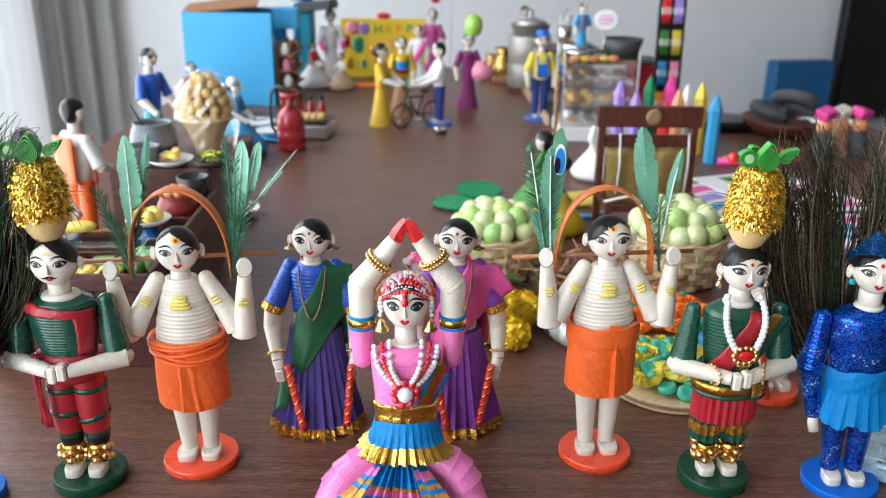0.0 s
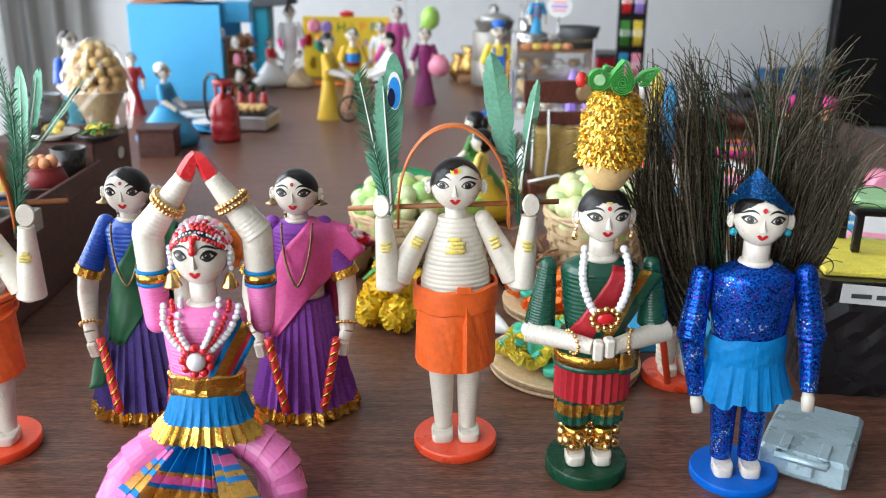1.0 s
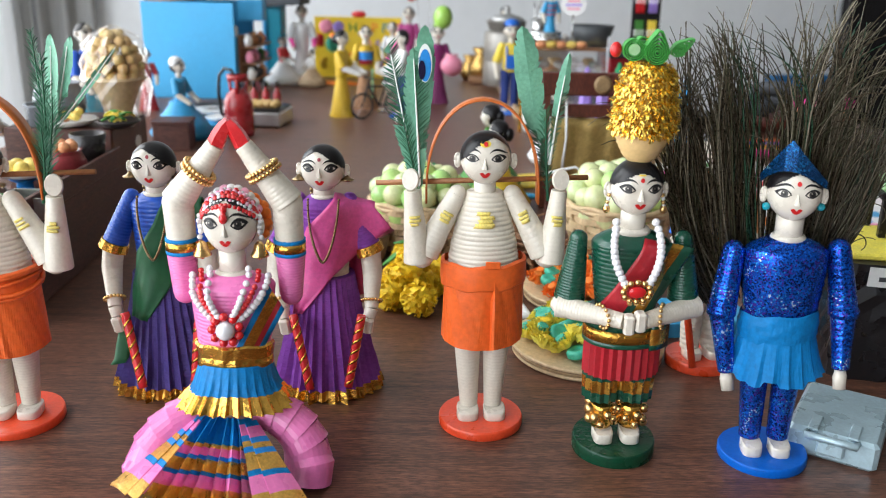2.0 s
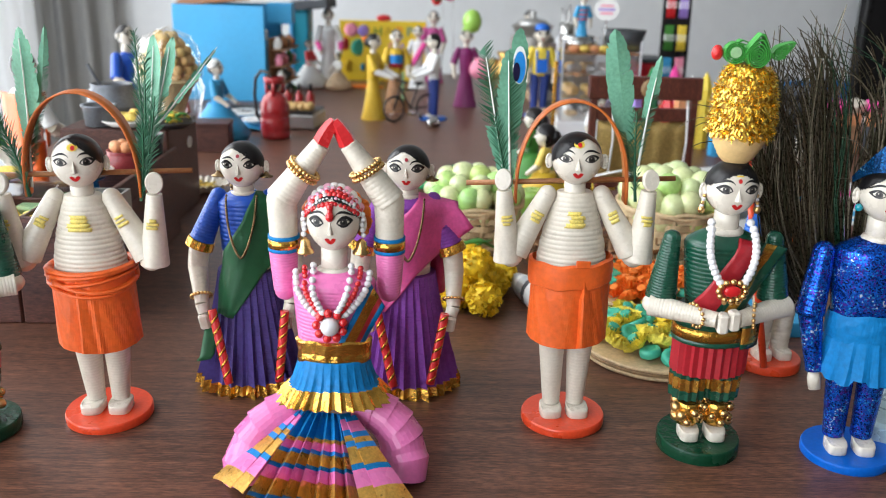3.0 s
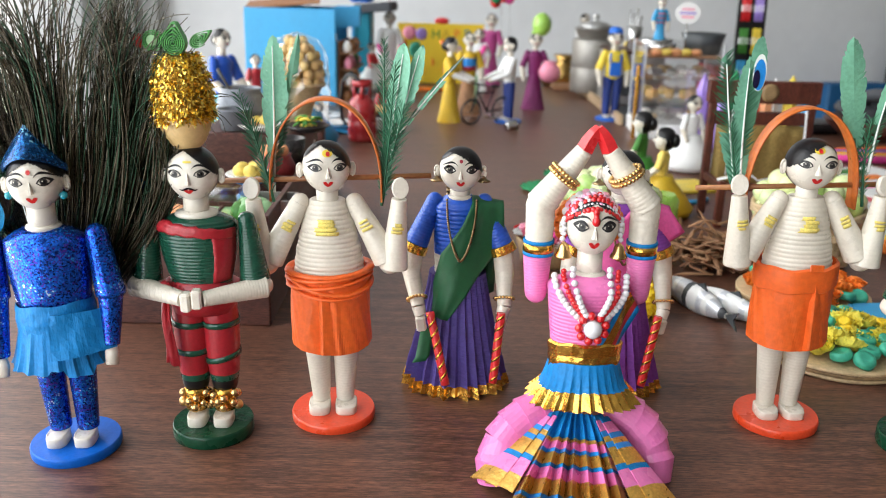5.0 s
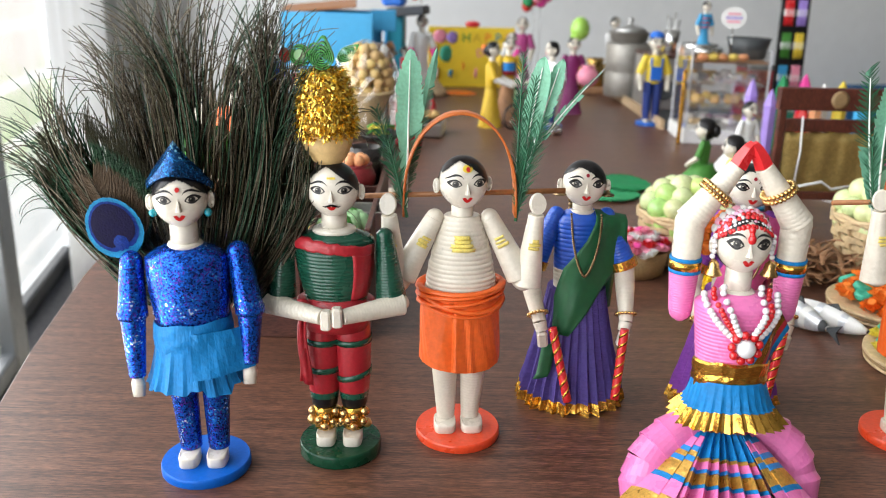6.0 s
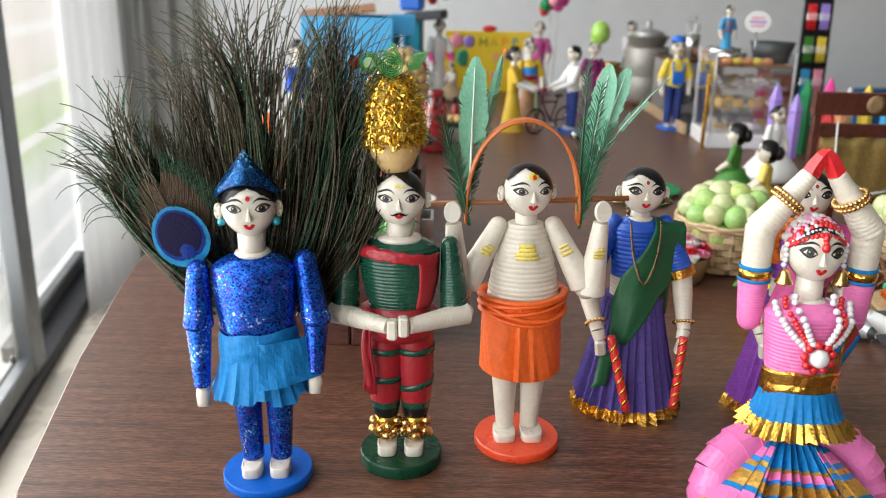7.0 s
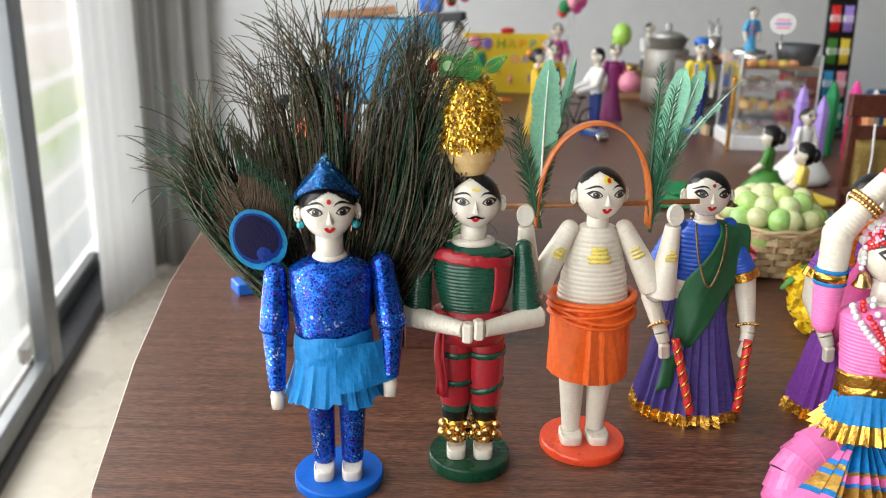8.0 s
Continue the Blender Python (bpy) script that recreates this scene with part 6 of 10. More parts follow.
            g.ball(hc + Vector((u * f * 0.0129, y2 * f * 0.0122, v2 * f * 0.0150)), rr * random.uniform(0.85, 1.15), mat_here, 8, 6)
    for k, q in enumerate((0.0017, 0.0014, 0.0021)):
        g.ball(sk(0, 0.62 - 0.14 * k, 0.0012), (q, q, q * 1.2), M_REDBEAD, 8, 6)
    for i in range(22):
        a = math.pi * (-0.15 + 1.30 * i / 21)
        q = random.uniform(0.0024, 0.0034)
        g.ball(hc + Vector((0.0150 * math.cos(a), 0.0105 + 0.002 * (i % 2), -0.0020 + 0.0140 * math.sin(a))), (q, q, q * 0.9), M_ORFLOWER, 8, 6)
    for i in range(11):
        a = math.pi * (0.10 + 0.8 * i / 10)
        g.ball(hc + Vector((0.0125 * math.cos(a), 0.0050, 0.0010 + 0.0140 * math.sin(a))), (0.0028, 0.0028, 0.0026), M_WHITE if i % 3 else M_PINKPALE, 8, 6)
    for sx in (-1, 1):
        for k in range(5):
            g.ball(hc + Vector((sx * (0.0142 + 0.0004 * math.sin(2 * k)), -0.002, 0.0035 - 0.0026 * k)), 0.0014, M_PEARL, 8, 6)
        g.lathe([(0.0008, 0.0046), (0.0024, 0.0030), (0.0030, 0.0002), (0.0044, -0.0022), (0.0045, -0.0028)], M_GOLDBEAD, 16, Matrix.Translation(hc + Vector((sx * 0.0138, -0.003, -0.0130))))
        g.ball(hc + Vector((sx * 0.0138, -0.003, -0.0168)), 0.0012, M_GOLDBEAD, 7, 5)
    # necklaces: two of pearls, one of red stones between, and a pendant
    for wx, z0, z1, r, mm, cnt, off in ((0.0092, 0.1105, 0.0915, 0.0017, M_PEARL, 9, 0.0042), (0.0136, 0.1090, 0.0895, 0.0015, M_REDBEAD, 13, 0.0032), (0.0180, 0.1065, 0.0868, 0.0018, M_PEARL, 12, 0.0026)):
        for sx in (-1, 1):
            beads(g, arc(cnt, lambda t: front(sx * (wx * (1 - t ** 1.5) + 0.0036 * t), z0 - (z0 - z1) * t ** 0.9, off + 0.0006 * math.sin(math.pi * t))), r, mm, 10, 8)
    pc = front(0, 0.0845, 0.0050)
    for a in range(9):
        g.ball(pc + Vector((0.0066 * math.cos(a * 0.698 + 0.3), 0.0010, 0.0066 * math.sin(a * 0.698 + 0.3))), 0.0022, M_REDBEAD, 10, 7)
    g.ball(pc, 0.0046, M_PEARL, 18, 12)
    return g.thing("doll", at, "pink dancer doll, arms joined overhead, gold-edged pleated skirts", "doll", "dolls in the front row")


# ---- the front row ----
kavadi_doll(pose(-0.1240, 0.5695, T, 1.8, -0.6, 3), 1, [
    ("blade", (-0.0290, 0.0095, 0.1330), (-0.0270, 0.0150, 0.2160), 0.0082, dict(slits=((0.0, 0.12), (0.0, 0.42)), face=-22)),
    ("blade", (-0.0285, 0.0110, 0.1400), (-0.0135, 0.0140, 0.2170), 0.0030, dict(slits=((0.0, 0.20), (0.0, 0.70)), rib=None)),
    ("fern", (-0.0295, 0.0060, 0.1290), (-0.0450, 0.0040, 0.1880), 0.0066, dict(n=32)),
    ("fern", (-0.0290, 0.0040, 0.1290), (-0.0390, 0.0020, 0.1720), 0.0060, dict(n=26)),
    ("fern", (0.0300, 0.0110, 0.1320), (0.0310, 0.0130, 0.2150), 0.0050, dict(n=40)),
    ("blade", (0.0300, 0.0085, 0.1310), (0.0420, 0.0110, 0.2130), 0.0070, dict(slits=((0.0, 0.15), (0.0, 0.45)), peak=0.70, face=-42)),
    ("blade", (0.0310, 0.0065, 0.1400), (0.0510, 0.0100, 0.2120), 0.0052, dict(slits=((0.0, 0.40), (0.0, 0.55)), peak=0.72, face=-42)),
    ("fern", (0.0296, 0.0060, 0.1290), (0.0370, 0.0060, 0.2040), 0.0056, dict(n=38)),
    ("fern", (0.0292, 0.0040, 0.1280), (0.0415, 0.0020, 0.1830), 0.0066, dict(n=32)),
    ("fern", (0.0290, 0.0030, 0.1270), (0.0340, 0.0010, 0.1680), 0.0058, dict(n=24)),
    ("feather", (0.0390, 0.0090, 0.1660), (0.0730, 0.0110, 0.2070), 0.0019, dict(n=9)),
])
kavadi_doll(pose(0.1375, 0.5735, T, 0.4, -0.9, 0), 2, [
    ("blade", (-0.0350, 0.0075, 0.1300), (-0.0500, 0.0060, 0.2130), 0.0072, dict(slits=((0.45, 0.93), (0.40, 0.97)))),
    ("blade", (-0.0340, 0.0060, 0.1310), (-0.0375, 0.0040, 0.2110), 0.0066, dict(slits=((0.0, 0.10), (0.30, 0.90)))),
    ("blade", (-0.0330, 0.0090, 0.1400), (-0.0315, 0.0070, 0.2220), 0.0055, dict(slits=((0.0, 0.20), (0.0, 0.35)), rib=None, peak=0.72)),
    ("fern", (-0.0345, 0.0050, 0.1300), (-0.0440, 0.0030, 0.1780), 0.0056, dict(n=24)),
    ("blade", (0.0340, 0.0075, 0.1330), (0.0180, 0.0100, 0.2215), 0.0074, dict(slits=((0.0, 0.36), (0.0, 0.30)), rib=None, peak=0.68)),
    ("blade", (0.0345, 0.0060, 0.1500), (0.0425, 0.0060, 0.2085), 0.0036, dict(slits=((0.2, 0.4), (0.0, 0.62)), rib_top=0.8)),
    ("fern", (0.0345, 0.0060, 0.1300), (0.0310, 0.0030, 0.1800), 0.0052, dict(n=26)),
])
pot_doll_man(pose(-0.1890, 0.5490, T, 0.8, -0.7, 0))
pot_doll_woman(pose(0.2085, 0.5455, T, 3.0, -0.7, 0))
straight = (((-0.0268, 0.0, 0.1160), (-0.0285, -0.002, 0.0890), (-0.0285, -0.006, 0.0570)), ((0.0250, 0.0, 0.1205), (0.0290, -0.002, 0.0905), (0.0282, -0.008, 0.0640)))
hanging = (((-0.0255, 0.0, 0.1170), (-0.0290, -0.002, 0.0850), (-0.0245, -0.006, 0.0530)), ((0.0255, 0.0, 0.1190), (0.0310, -0.002, 0.0860), (0.0310, -0.009, 0.0580)))
peacock_doll(pose(-0.2580, 0.5290, T, 1.6, -1.2, 3), 31, [
    dict(root=((-0.024, 0.088), (-0.012, 0.098)), tips=((-0.056, 0.142), (-0.070, 0.166), (-0.076, 0.183), (-0.075, 0.194), (-0.068, 0.203), (-0.061, 0.210), (-0.056, 0.198)), locks=44, y=0.018, sheen=0.62, brown=0.35, bulge=0.09, eye=((-0.0355, 0.012, 0.1320), 0.0150, -22)),
    dict(root=((-0.018, 0.090), (0.004, 0.090)), tips=((-0.030, 0.212), (-0.028, 0.226), (-0.020, 0.240), (-0.008, 0.252), (0.006, 0.248)), locks=42, y=0.024, sheen=0.14, brown=0.6, bulge=0.08),
    dict(root=((-0.006, 0.090), (0.022, 0.090)), tips=((-0.004, 0.250), (0.014, 0.248), (0.030, 0.246), (0.044, 0.238), (0.056, 0.222)), locks=88, y=0.018, sheen=0.32, brown=0.45, bulge=0.07),
    dict(root=((0.016, 0.088), (0.030, 0.090)), tips=((0.036, 0.226), (0.054, 0.222), (0.064, 0.198), (0.067, 0.174), (0.058, 0.146)), locks=46, y=0.018, sheen=0.50, brown=0.4, bulge=0.10, eye=((0.0350, 0.0300, 0.1330), 0.0130, 14)),
], 0.0, straight, face=8)
peacock_doll(pose(0.2885, 0.5385, T, 1.0, -1.6, -7), 32, [
    dict(root=((-0.036, 0.084), (-0.018, 0.090)), tips=((-0.056, 0.166), (-0.055, 0.200), (-0.052, 0.226), (-0.042, 0.208), (-0.030, 0.230)), locks=50, y=0.018, sheen=0.03, brown=0.45, bulge=0.08, eye=((-0.0300, 0.034, 0.1270), 0.0115, -8)),
    dict(root=((-0.020, 0.090), (0.004, 0.090)), tips=((-0.034, 0.222), (-0.022, 0.232), (-0.006, 0.230), (0.010, 0.236)), locks=44, y=0.024, sheen=0.10, brown=0.55, bulge=0.07),
    dict(root=((-0.002, 0.090), (0.016, 0.092)), tips=((0.000, 0.236), (0.012, 0.240), (0.023, 0.232), (0.031, 0.214)), locks=50, y=0.020, sheen=0.22, brown=0.5, bulge=0.07),
    dict(root=((0.008, 0.088), (0.022, 0.092)), tips=((0.028, 0.208), (0.040, 0.204), (0.047, 0.190), (0.045, 0.164), (0.037, 0.140)), locks=40, y=0.020, sheen=0.18, brown=0.45, bulge=0.09, eye=((0.0250, 0.032, 0.1360), 0.0115, 16)),
], -0.50, hanging, True, face=-6)
saree_doll((-0.0525, 0.6195, T), M_VIOLET, M_ROYAL, M_SAREEG, 41, ((0.0075, 0.1205), (0.0015, 0.1070), (-0.0105, 0.0890), (-0.0148, 0.0700), (-0.0150, 0.0500)), ((0.0265, 0.1170), (0.0275, 0.1020), (0.0245, 0.0890), (0.0120, 0.0740), (-0.0060, 0.0480)),
           "doll in violet skirt and green drape holding red sticks", tip=((-0.0175, -0.0225, 0.0440), (-0.0190, -0.0245, 0.0360), (-0.0205, -0.0262, 0.0270), (-0.0225, -0.0275, 0.0240)))
saree_doll((0.0445, 0.6195, T), M_PURPLE, M_PURPLE, M_PINKCLOTH, 42, ((0.0065, 0.1215), (-0.0085, 0.1060), (-0.0145, 0.0880), (-0.0180, 0.0690), (-0.0180, 0.0520)), ((0.0300, 0.1160), (0.0395, 0.1035), (0.0250, 0.0920), (0.0060, 0.0760), (-0.0130, 0.0530)),
           "doll in purple skirt and pink drape holding red sticks", m_tail=M_HOTCLOTH, stick_dx=-0.0070, part_hair=0.15, turn=-4)
dancer_doll((0.0110, 0.5320, T))

# ---- market goods behind the row ----
M_CANE = mat("cane", (0.60, 0.44, 0.25), 0.5, var=0.2, scale=50, bump=0.3, bump_scale=250)
M_CANEDARK = mat("dark_cane", (0.30, 0.19, 0.09), 0.55, var=0.25, scale=50, bump=0.3, bump_scale=250)
M_GRAPE = mat("pale_green_fruit", (0.64, 0.70, 0.36), 0.2, var=0.12, scale=40, bump=0.03, coat=0.4, hue=0.02)
M_GRAPEG = mat("bright_green_fruit", (0.46, 0.66, 0.20), 0.2, var=0.14, scale=40, bump=0.03, coat=0.4, hue=0.03)
M_MARIGOLD = mat("yellow_marigold", (0.86, 0.60, 0.02), 0.6, var=0.25, scale=90)
M_ROSEY = mat("yellow_rose_paper", (0.84, 0.72, 0.10), 0.55, var=0.2, scale=90)
M_TEALROSE = mat("sea_green_paper", (0.05, 0.42, 0.28), 0.45, var=0.15)
M_SILVER = mat("silver_paper", (0.62, 0.64, 0.68), 0.35, metal=0.5, var=0.15, bump=0.3)
M_DARKGREY = mat("dark_grey_paper", (0.05, 0.055, 0.06), 0.5, var=0.2)
M_FIBRE = mat("brown_raffia", (0.33, 0.17, 0.085), 0.75, var=0.35, scale=40, bump=0.5, bump_scale=160)
M_STEEL = mat("stainless_steel", (0.55, 0.55, 0.54), 0.22, metal=1.0, var=0.08, bump=0.05)
M_DULLSTEEL = mat("dull_aluminium", (0.50, 0.50, 0.49), 0.42, metal=0.85, var=0.12, bump=0.1)
M_CERAMIC = mat("white_ceramic", (0.82, 0.80, 0.77), 0.15, var=0.03, bump=0, coat=0.5)
M_OLDSTEEL = mat("tarnished_steel", (0.36, 0.34, 0.31), 0.5, metal=0.6, var=0.2, scale=30, bump=0.3, bump_scale=90)
M_BLACKBOWL = mat("black_bowl", (0.025, 0.022, 0.022), 0.3, var=0.2)
M_LADDU = mat("tan_sweet", (0.64, 0.42, 0.16), 0.55, var=0.15, scale=120, bump=0.4, bump_scale=700, hue=0.012)
M_ALUPOT = mat("worn_aluminium", (0.19, 0.205, 0.23), 0.5, metal=0.5, var=0.2, bump=0.2, bump_scale=120)
M_FILM = glass_mat("clear_film", 0.22, 0.07)
M_ACRYLIC = glass_mat("acrylic_sheet", 0.04, 0.06)
M_POM = mat("dark_red_clay", (0.30, 0.035, 0.040), 0.35, var=0.2, bump=0.2)
M_PEACH = mat("peach_paper", (0.75, 0.33, 0.15), 0.55, var=0.15)
M_CORN = mat("corn_yellow", (0.83, 0.62, 0.13), 0.5, var=0.2, bump=0.4)
M_PINKONION = mat("pink_quilled_ball", (0.66, 0.28, 0.30), 0.5, var=0.2, bump=0.4)
M_SKYBLUE = mat("sky_blue_card", (0.035, 0.32, 0.60), 0.5, var=0.05, scale=15, bump=0.05)
M_TEAL = mat("teal_card", (0.010, 0.24, 0.33), 0.45, var=0.1)
M_CYL = mat("red_cylinder_paint", (0.35, 0.018, 0.022), 0.28, var=0.1, coat=0.3)
M_RUBBER = mat("black_rubber", (0.015, 0.015, 0.015), 0.5, var=0.2)
M_BRIGHTGREEN = mat("green_felt", (0.010, 0.24, 0.085), 0.7, var=0.1)
M_PLUM = mat("plum_saree", (0.19, 0.012, 0.11), 0.5, var=0.15, bump=0.3)
M_MUSTARD = mat("mustard_dress", (0.62, 0.40, 0.02), 0.5, var=0.12, bump=0.25)
M_NAVY = mat("navy_trousers", (0.012, 0.035, 0.20), 0.5, var=0.12)
M_BRIGHTBLUE = mat("bright_blue_paint", (0.012, 0.14, 0.60), 0.4, var=0.1)
M_LEAFGREEN = mat("leaf_green_cloth", (0.05, 0.22, 0.03), 0.55, var=0.2)
M_LIME = mat("lime_balloon", (0.33, 0.58, 0.10), 0.3, var=0.06, bump=0, coat=0.3)
M_HOTPINK = mat("hot_pink", (0.80, 0.06, 0.33), 0.4, var=0.1)
M_ROSEPINK = mat("rose_pink", (0.85, 0.30, 0.42), 0.4, var=0.1)
M_LILAC = mat("lilac_paper", (0.36, 0.24, 0.66), 0.45, var=0.12)
M_BRASS = mat("brass", (0.50, 0.31, 0.10), 0.3, metal=1.0, var=0.25, scale=40)
M_SIGNY = mat("yellow_card", (0.85, 0.60, 0.03), 0.5, var=0.05)
M_SAREEPINK = mat("dull_pink_dress", (0.46, 0.06, 0.24), 0.5, var=0.15, bump=0.3)
M_CASEBLUE = mat("silver_blue_wrap", (0.42, 0.56, 0.62), 0.3, metal=0.30, var=0.12, scale=60, bump=0.7, bump_scale=70)
M_BLACKFOIL = mat("black_bin_film", (0.012, 0.012, 0.014), 0.3, var=0.3, bump=0.12, bump_scale=260)
M_GOLDNET = mat("gold_net_cloth", (0.40, 0.27, 0.09), 0.4, metal=0.6, var=0.4, scale=400, bump=0.6, bump_scale=900)
M_CHARCOAL = mat("charcoal_cloth", (0.07, 0.075, 0.085), 0.8, var=0.25, scale=30, bump=0.4)
M_DEEPBLUE = mat("deep_blue_card", (0.006, 0.10, 0.26), 0.55, var=0.06)
M_SCREEN = mat("black_screen", (0.006, 0.006, 0.008), 0.12, var=0.05, bump=0)


def lathe_thing(name, at, prof, m, label, category, seg=28, group=""):
    return Mesh().lathe(prof, m, seg).thing(name, at, label, category, group)


def open_bowl(r, h, m, foot=0.6, thick=0.0016):
    return [(r * foot, 0), (r * foot * 1.05, 0.001), (r * 0.86, h * 0.5), (r, h), (r - thick, h), (r * 0.84 - thick, h * 0.5), (r * foot * 0.8, 0.0025), (0.0005, 0.0025)]


# tray-topped market counter
counter = holder("market_counter", (-0.250, 0.790, T), "dark red-brown wooden market counter with a divided tray top", "counter")
part("body", Mesh().box((0.092, 0.100, 0.066), M_BROWNBOX, Matrix.Translation((-0.029, -0.040, 0.033)), 0.0012), counter)
part("body", Mesh().box((0.047, 0.235, 0.066), M_BROWNBOX, Matrix.Translation((0.0415, 0.0275, 0.033)), 0.0012), counter)
part("side_rail", Mesh().box((0.004, 0.104, 0.018), M_BROWNBOX, Matrix.Translation((-0.074, -0.040, 0.0752)), 0.0006), counter)
part("side_rail", Mesh().box((0.004, 0.239, 0.018), M_BROWNBOX, Matrix.Translation((0.064, 0.0275, 0.0752)), 0.0006), counter)
for y, x0, x1 in ((-0.091, -0.072, 0.062), (-0.040, -0.072, 0.062), (0.012, -0.072, 0.020), (0.052, 0.018, 0.062), (0.146, 0.018, 0.062)):
    part("divider", Mesh().box((x1 - x0, 0.003, 0.014), M_BROWNBOX, Matrix.Translation(((x0 + x1) / 2, y, 0.0733)), 0.0006), counter)
for x in (-0.025, 0.022):
    part("divider", Mesh().box((0.003, 0.046, 0.012), M_BROWNBOX, Matrix.Translation((x, -0.0655, 0.0723)), 0.0006), counter)

# stepped block that carries plates and the sweets
stand = holder("display_block", (-0.250, 1.008, T), "dark brown wooden display block with a round white label", "stand")
part("body", Mesh().box((0.104, 0.104, 0.096), M_BROWNBOX, Matrix.Translation((0, 0, 0.048)), 0.0015), stand)
part("label_disc", Mesh().lathe([(0.006, 0.0085, 0), (0.006, 0.0085, 0.0008)], M_WHITE, 20, pose(0.0522, 0.02, 0.072, 0, 90, 0)), stand, "small white oval label")
box2 = holder("small_box", pose(-0.254, 1.350, T, 0, 0, 4), "small dark brown wooden box", "box")
part("body", Mesh().box((0.050, 0.045, 0.036), M_BROWNBOX, Matrix.Translation((0, 0, 0.018)), 0.001), box2)
part("lid", Mesh().box((0.053, 0.048, 0.005), M_BROWNBOX, Matrix.Translation((0, 0, 0.0386)), 0.001), box2)

# plates of food
def food_plate(x, y, z, r, m_plate, m_food, kind, label):
    p = lathe_thing("plate", (x, y, z), [(r * 0.62, 0), (r * 0.7, 0.001), (r, 0.006), (r - 0.001, 0.0068), (r * 0.66, 0.0022), (0.0005, 0.0020)], m_plate, label, "plate")
    g = Mesh()
    rnd = random.Random(int(r * 1e5))
    for k in range(26 if kind == "sticks" else 9):
        a, q = rnd.uniform(0, 6.28), r * 0.55 * math.sqrt(rnd.random())
        c = (q * math.cos(a), q * math.sin(a), 0.006 + rnd.uniform(0, 0.007))
        if kind == "sticks":
            d = Vector((rnd.uniform(-1, 1), rnd.uniform(-1, 1), rnd.uniform(-0.2, 0.3))).normalized() * r * 0.28
            g.tube([Vector(c) - d, Vector(c) + Vector((0, 0, 0.002)), Vector(c) + d], 0.0013, m_food[k % len(m_food)], 5)
        else:
            g.ball(c, (r * 0.19, r * 0.16, r * 0.15), m_food[k % len(m_food)], 10, 8)
    g.thing("food", (x, y, z), "small heap of paper food on a plate", "food")
    return p


food_plate(-0.243, 0.975, T + 0.097, 0.025, M_CERAMIC, [M_CORN, M_PEACH, M_CORN], "balls", "white plate with small round snacks")
food_plate(-0.196, 0.970, T + 0.097, 0.022, M_BLACKBOWL, [M_CORN, M_LEAFGREEN, M_YELP, M_QGREEN], "sticks", "dark plate heaped with yellow and green strips")

# basket of round sweets under clear film
sb = holder("sweet_basket", (-0.214, 1.026, T + 0.096), "tan cone basket of round sweets wrapped in clear film", "basket")
rings = []
for i in range(13):
    s = i / 12
    k = 0.97 if i % 2 else 1.0
    rings.append((0.0130 * k + 0.0150 * s ** 1.5 * k, 0.040 * s))
part("cone", Mesh().lathe(rings, M_CANE, 32), sb)
part("rim", Mesh().lathe([(0.0275, 0.038), (0.0300, 0.039), (0.0300, 0.042), (0.0275, 0.043)], M_CANE, 32), sb)
gf = Mesh()
rows = []
rnd = random.Random(5)
for i in range(12):
    s = i / 11
    z = -0.002 + 0.094 * s
    r = 0.0225 + 0.0120 * math.sin(math.pi * min(1.0, 0.15 + 0.75 * s)) if s < 0.72 else 0.0310 * math.sqrt(max(0.02, 1 - ((s - 0.72) / 0.285) ** 2))
    rows.append([((r + rnd.uniform(-0.0030, 0.0022)) * math.cos(2 * math.pi * j / 26), (r + rnd.uniform(-0.0030, 0.0022)) * math.sin(2 * math.pi * j / 26), z + rnd.uniform(-0.0015, 0.0015)) for j in range(26)])
gf.loft(rows, M_FILM, caps=(False, True), smooth=False)
part("film_wrap", gf, sb, "crinkled clear plastic film")
ball_mesh = Mesh().ball((0, 0, 0), 0.0056, M_LADDU, 14, 10).data("sweet_ball")
n = 0
for layer, (q, z, cnt) in enumerate(((0.0235, 0.044, 13), (0.0125, 0.044, 7), (0.0245, 0.0520, 13), (0.0140, 0.0535, 8), (0.0230, 0.0605, 12), (0.0125, 0.062, 7), (0.0195, 0.0690, 11), (0.0095, 0.0705, 5), (0.0140, 0.0765, 8), (0.004, 0.079, 3), (0.0070, 0.0840, 4))):
    for i in range(cnt):
        a = 2 * math.pi * (i + 0.5 * (layer % 2)) / cnt + rnd.uniform(-0.08, 0.08)
        o = new("sweet_ball", ball_mesh)
        o.location = (-0.214 + q * math.cos(a), 1.026 + q * math.sin(a), T + 0.096 + z + rnd.uniform(-0.001, 0.001))
        tagged(o, "round tan sweet ball in the basket", "sweet", "sweets in the basket")

# goods on the counter
ZC = T + 0.0665
bowl = lathe_thing("bowl", (-0.290, 0.764, ZC + 0.012), open_bowl(0.027, 0.010, M_BLACKBOWL), M_BLACKBOWL, "shallow black bowl of paper vegetables", "bowl")
g = Mesh()
for k in range(11):
    g.tube(arc(13, lambda s: (-0.012 + 0.0024 * k, 0.0075 * math.cos(2 * math.pi * s), 0.0075 * math.sin(2 * math.pi * s) * 0.8)), 0.0012, M_STICK, 5)
g.thing("gourd", pose(-0.300, 0.768, ZC + 0.026, 0, 10, 15), "brown ridged paper gourd in a bowl", "vegetable")


